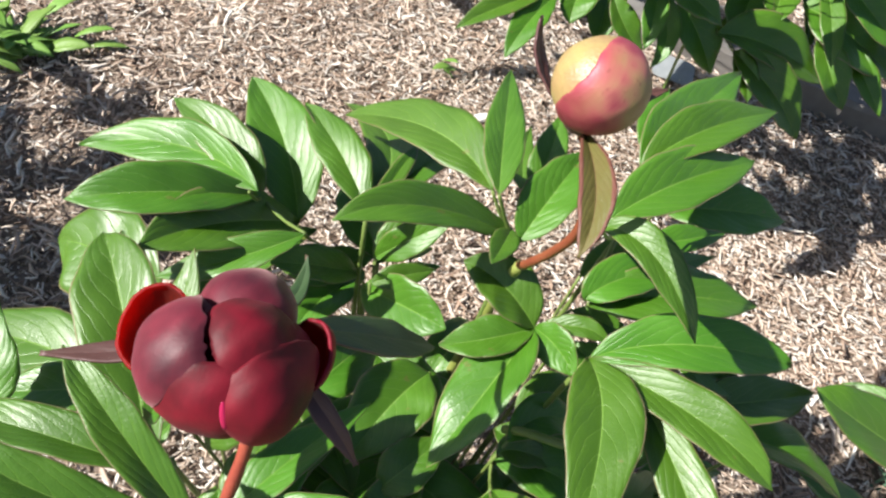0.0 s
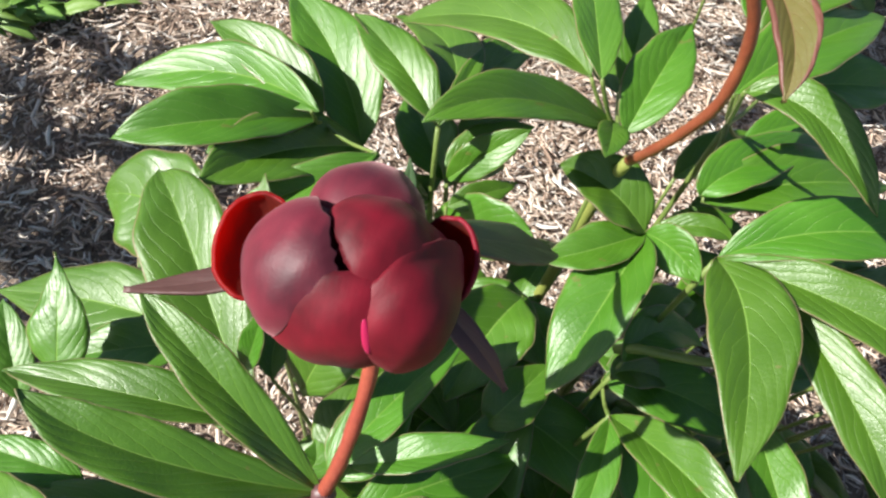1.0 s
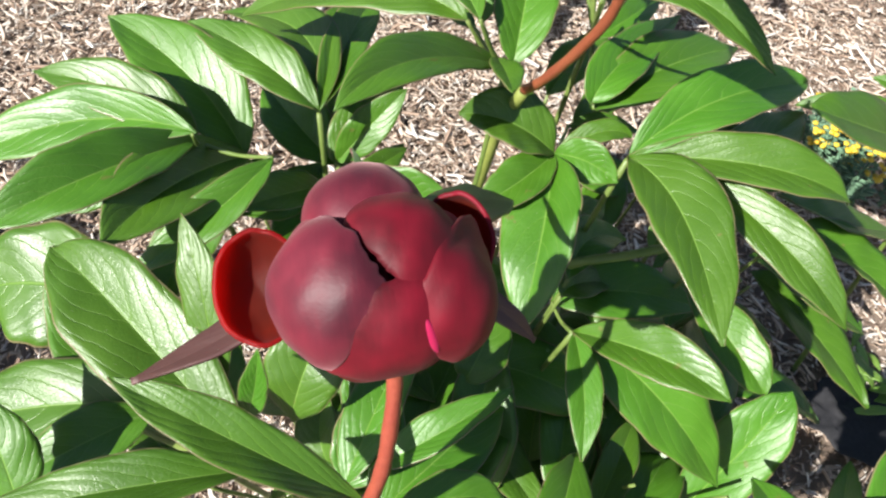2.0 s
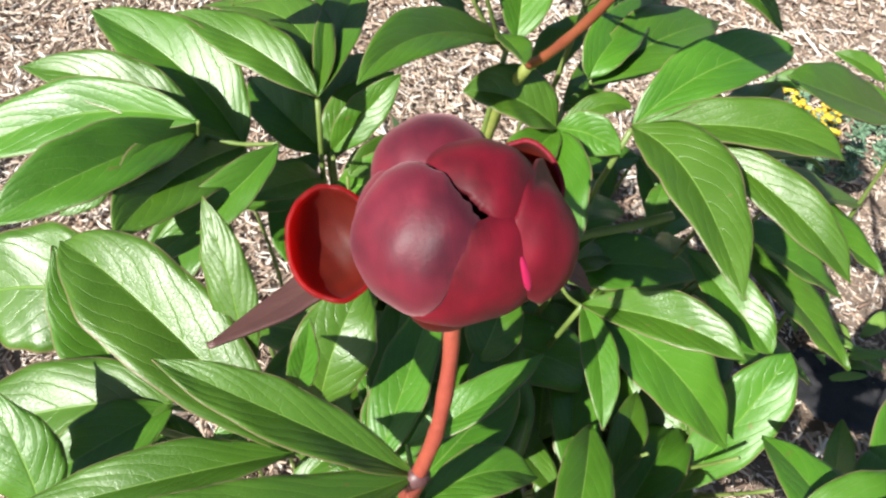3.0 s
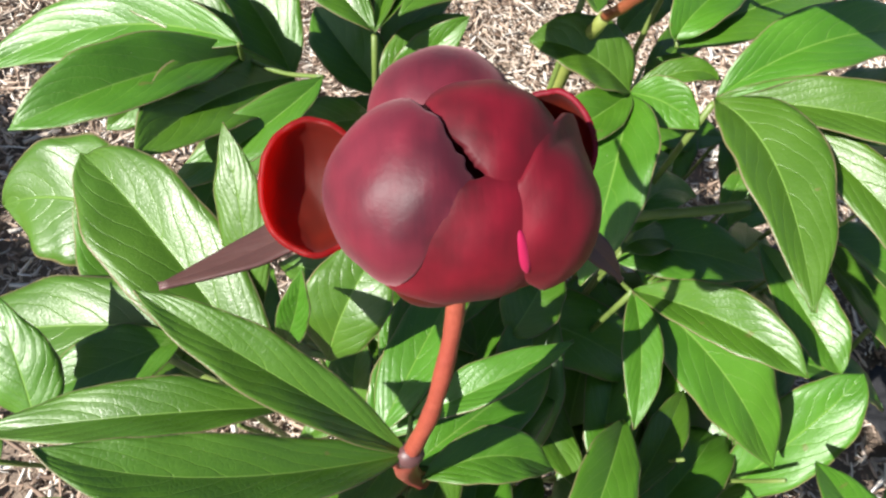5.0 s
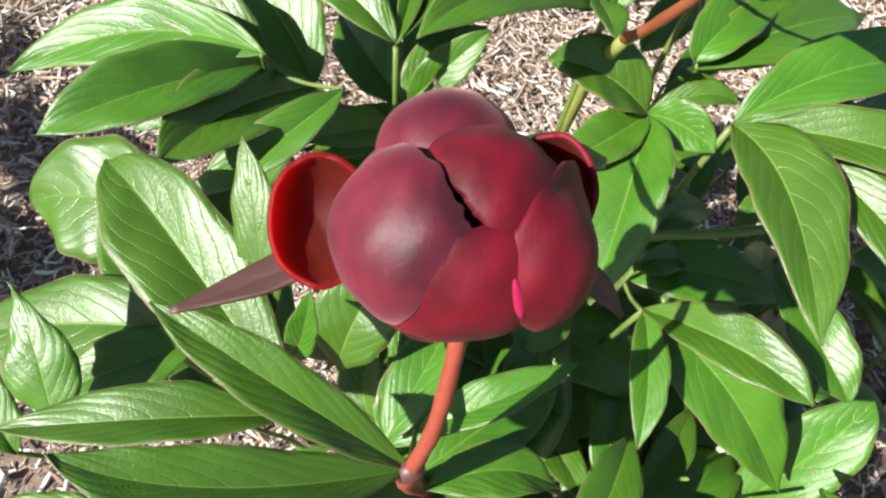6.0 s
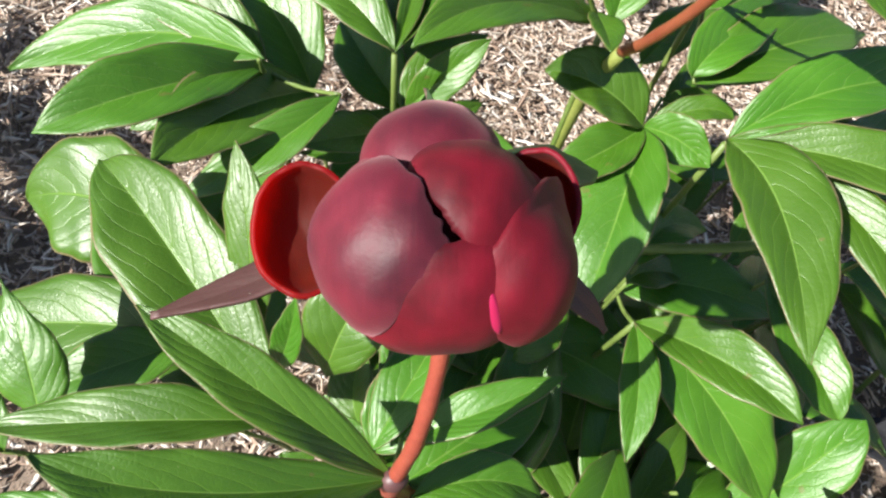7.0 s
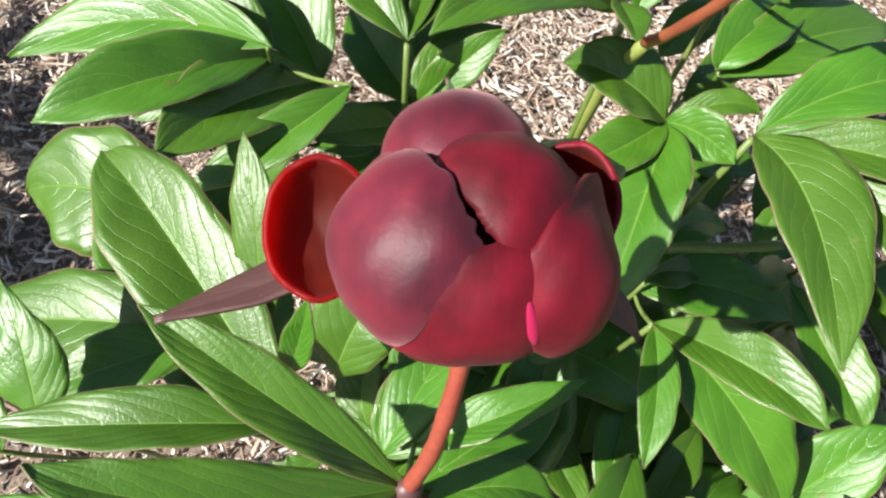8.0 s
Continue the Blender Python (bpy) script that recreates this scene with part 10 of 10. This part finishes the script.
# ---- neighbours ----
def timber():
    a, b = np.array((0.30, 1.16, 0.0)), np.array((1.75, 0.49, 0.0))
    d = unit(b - a)
    s = np.array((-d[1], d[0], 0.0))
    n, verts, faces = 30, [], []
    prof = ((-0.045, -0.02), (-0.045, 0.045), (-0.040, 0.052), (0.040, 0.054), (0.045, 0.046), (0.045, -0.02))
    rng = np.random.RandomState(4)
    for i in range(n):
        for x, z in prof:
            verts.append(a + (b - a) * i / (n - 1) + s * (x + rng.normal(0, 0.0012)) + (0, 0, z + rng.normal(0, 0.0012)))
    k = len(prof)
    for i in range(n - 1):
        for j in range(k):
            p, q = i * k + j, i * k + (j + 1) % k
            faces.append((p, q, q + k, p + k))
    faces += [tuple(range(k)), tuple((n - 1) * k + j for j in range(k))[::-1]]
    ob = put("timber_edging", verts, faces, TIMBER, smooth=False)
    tagged(ob, "weathered grey timber edging along the bed", "edging", kind="structure")


timber()


def weed(root, label, seed, count, size):
    rng = np.random.RandomState(seed)
    plant = thing("weed", label, "weed", (root[0], root[1], 0.0))
    for k in range(count):
        a = rng.uniform(0, 6.283)
        r = rng.uniform(0, 0.085) * (size / 0.05) * (0.35 + 0.65 * rng.rand())
        base = np.array((r * math.cos(a * 1.7), r * math.sin(a * 1.7), 0.005 + rng.rand() * 0.02))
        length = size * rng.uniform(0.5, 1.1)
        tip = base + np.array((math.cos(a), math.sin(a), rng.uniform(0.05, 0.7))) * length
        leaflet(plant, base, (base + tip) / 2 + (0, 0, 0.12 * length), tip, length * rng.uniform(0.25, 0.42), rng.uniform(-20, 20), 14, mats=(WEED_LEAF, WEED_LEAF), name="leaf", nu=9, nv=5)


WEED_LEAF = leaf_material("weed_leaf", (0.13, 0.27, 0.035), (0.24, 0.42, 0.07), (0.25, 0.38, 0.10), (0.14, 0.26, 0.06), 0.5, 0.25, 0.5)
weed((-0.415, 0.760), "low tuft of bright green weed in the mulch", 31, 58, 0.060)
weed((0.135, 0.856), "single small green weed seedling in the mulch", 32, 4, 0.035)
weed((0.47, 0.075), "small round-leaved green weed in the mulch", 33, 20, 0.045)


def stonecrop(root):
    rng = np.random.RandomState(41)
    plant = thing("stonecrop", "low blue-green stonecrop with small yellow flowers", "stonecrop", root)
    for k in range(34):
        a, r = rng.uniform(0, 6.283), (0.046 if k < 16 else 0.085) * math.sqrt(rng.rand())
        foot = np.array((r * math.cos(a), r * math.sin(a), 0.0)) - ((0.035, 0.005, 0.0) if k < 16 else (-0.035, 0.01, 0.0))
        top = foot * 1.15 + (0, 0, rng.uniform(0.055, 0.09) * (1.0 if k < 16 else 0.62))
        st = tubes("stalk", [([foot - (0, 0, 0.01), (foot + top) / 2, top], 0.0016, 0.0012)], BLUEGREEN, plant)
        verts, faces = [], []
        for j in range(40):
            h, b = rng.rand(), rng.uniform(0, 6.283)
            c = foot + (top - foot) * (0.2 + 0.8 * h)
            d = np.array((math.cos(b), math.sin(b), 0.35)) * 0.010
            v, f = ball(c + d * 0.7, (0.0016, 0.0016, 0.0062), 4, 5, frame_axes=(unit(np.cross(d, (0.1, 0.2, 1))), unit(np.cross(d, np.cross(d, (0.1, 0.2, 1)))), unit(d)))
            faces += [tuple(i + len(verts) for i in q) for q in f]
            verts += v
        put("foliage", verts, faces, BLUEGREEN, st)
        if k < 16:
            verts, faces = [], []
            for j in range(9):
                c = top + np.array((rng.normal(0, 0.0052), rng.normal(0, 0.0052), rng.uniform(0, 0.008)))
                v, f = ball(c, (0.0036, 0.0036, 0.0022), 4, 6)
                faces += [tuple(i + len(verts) for i in q) for q in f]
                verts += v
            put("flower_head", verts, faces, YELLOW, st)


stonecrop((0.645, 0.305, 0.0))


def plant_tag():
    w, h = 0.035, 0.022
    verts, faces = [], []
    for z in (0.0, 0.0012):
        for k in range(20):
            a = 2 * math.pi * k / 20
            ex = 0.35
            verts.append((math.copysign(abs(math.cos(a)) ** ex, math.cos(a)) * w, math.copysign(abs(math.sin(a)) ** ex, math.sin(a)) * h, z))
    faces = [tuple(range(20))[::-1], tuple(range(20, 40))] + [(k, (k + 1) % 20, 20 + (k + 1) % 20, 20 + k) for k in range(20)]
    ob = put("plant_tag", verts, faces, TAG, smooth=False)
    ob.matrix_world = pose(0.50, 0.945, 0.020, 24, 4, -10)
    tagged(ob, "weathered pale grey plastic plant tag in the mulch", "plant tag")


plant_tag()


def wood_chip():
    """A bleached splinter with a knobbed end, lying on the mulch."""
    verts, faces = [], []
    n, k = 9, 6
    for i in range(n):
        x = i / (n - 1)
        w = 0.0085 * (0.45 + 0.55 * math.sin(2.6 * x + 0.3)) * (1 + 0.15 * math.sin(9 * x))
        h = 0.0030 * (0.6 + 0.4 * math.sin(3 * x)) + (0.0018 if i > n - 3 else 0.0)
        for j in range(k):
            a = 2 * math.pi * j / k
            verts.append((0.050 * (x - 0.5), w * math.cos(a) + 0.004 * math.sin(4 * x), h * math.sin(a)))
    for i in range(n - 1):
        for j in range(k):
            p, q = i * k + j, i * k + (j + 1) % k
            faces.append((p, q, q + k, p + k))
    faces += [tuple(range(k))[::-1], tuple((n - 1) * k + j for j in range(k))]
    ob = put("wood_chip", verts, faces, BLEACHED)
    ob.matrix_world = pose(0.183, 0.752, 0.020, 4, -5, 24)
    tagged(ob, "bleached white wood chip lying on the mulch", "wood chip")


BLEACHED = plain_material("bleached_wood", (0.62, 0.58, 0.52), (0.82, 0.79, 0.74), 90.0, 0.7)
wood_chip()


def fabric():
    """A crumpled thin black sheet that shows between the mulch."""
    nu, nv = 26, 16
    g = np.zeros((nu, nv, 3))
    for i, x in enumerate(np.linspace(-1, 1, nu)):
        for j, y in enumerate(np.linspace(-1, 1, nv)):
            edge = 1 + 0.12 * math.sin(5 * y + 1) + 0.07 * math.sin(11 * y)
            side = 1 + 0.15 * math.sin(4 * x + 2) + 0.06 * math.sin(13 * x)
            h = 0.006 * noise.noise(Vector((x * 2.2, y * 1.6, 5.0))) + 0.003 * noise.noise(Vector((x * 6, y * 5, 1.0)))
            g[i, j] = (0.056 * x * edge, 0.033 * y * side, h)
    verts, faces, fm = shell(g, 0.0006, grid_normals(g))
    ob = put("weed_fabric", verts, faces, BLACK_SHEET)
    ob.matrix_world = pose(0.432, 0.045, 0.021, 0, 0, -52)
    tagged(ob, "crumpled black sheet showing between the mulch", "weed fabric")


BLACK_SHEET = plain_material("black_sheet", (0.012, 0.012, 0.014), (0.030, 0.030, 0.034), 300.0, 0.8)
fabric()
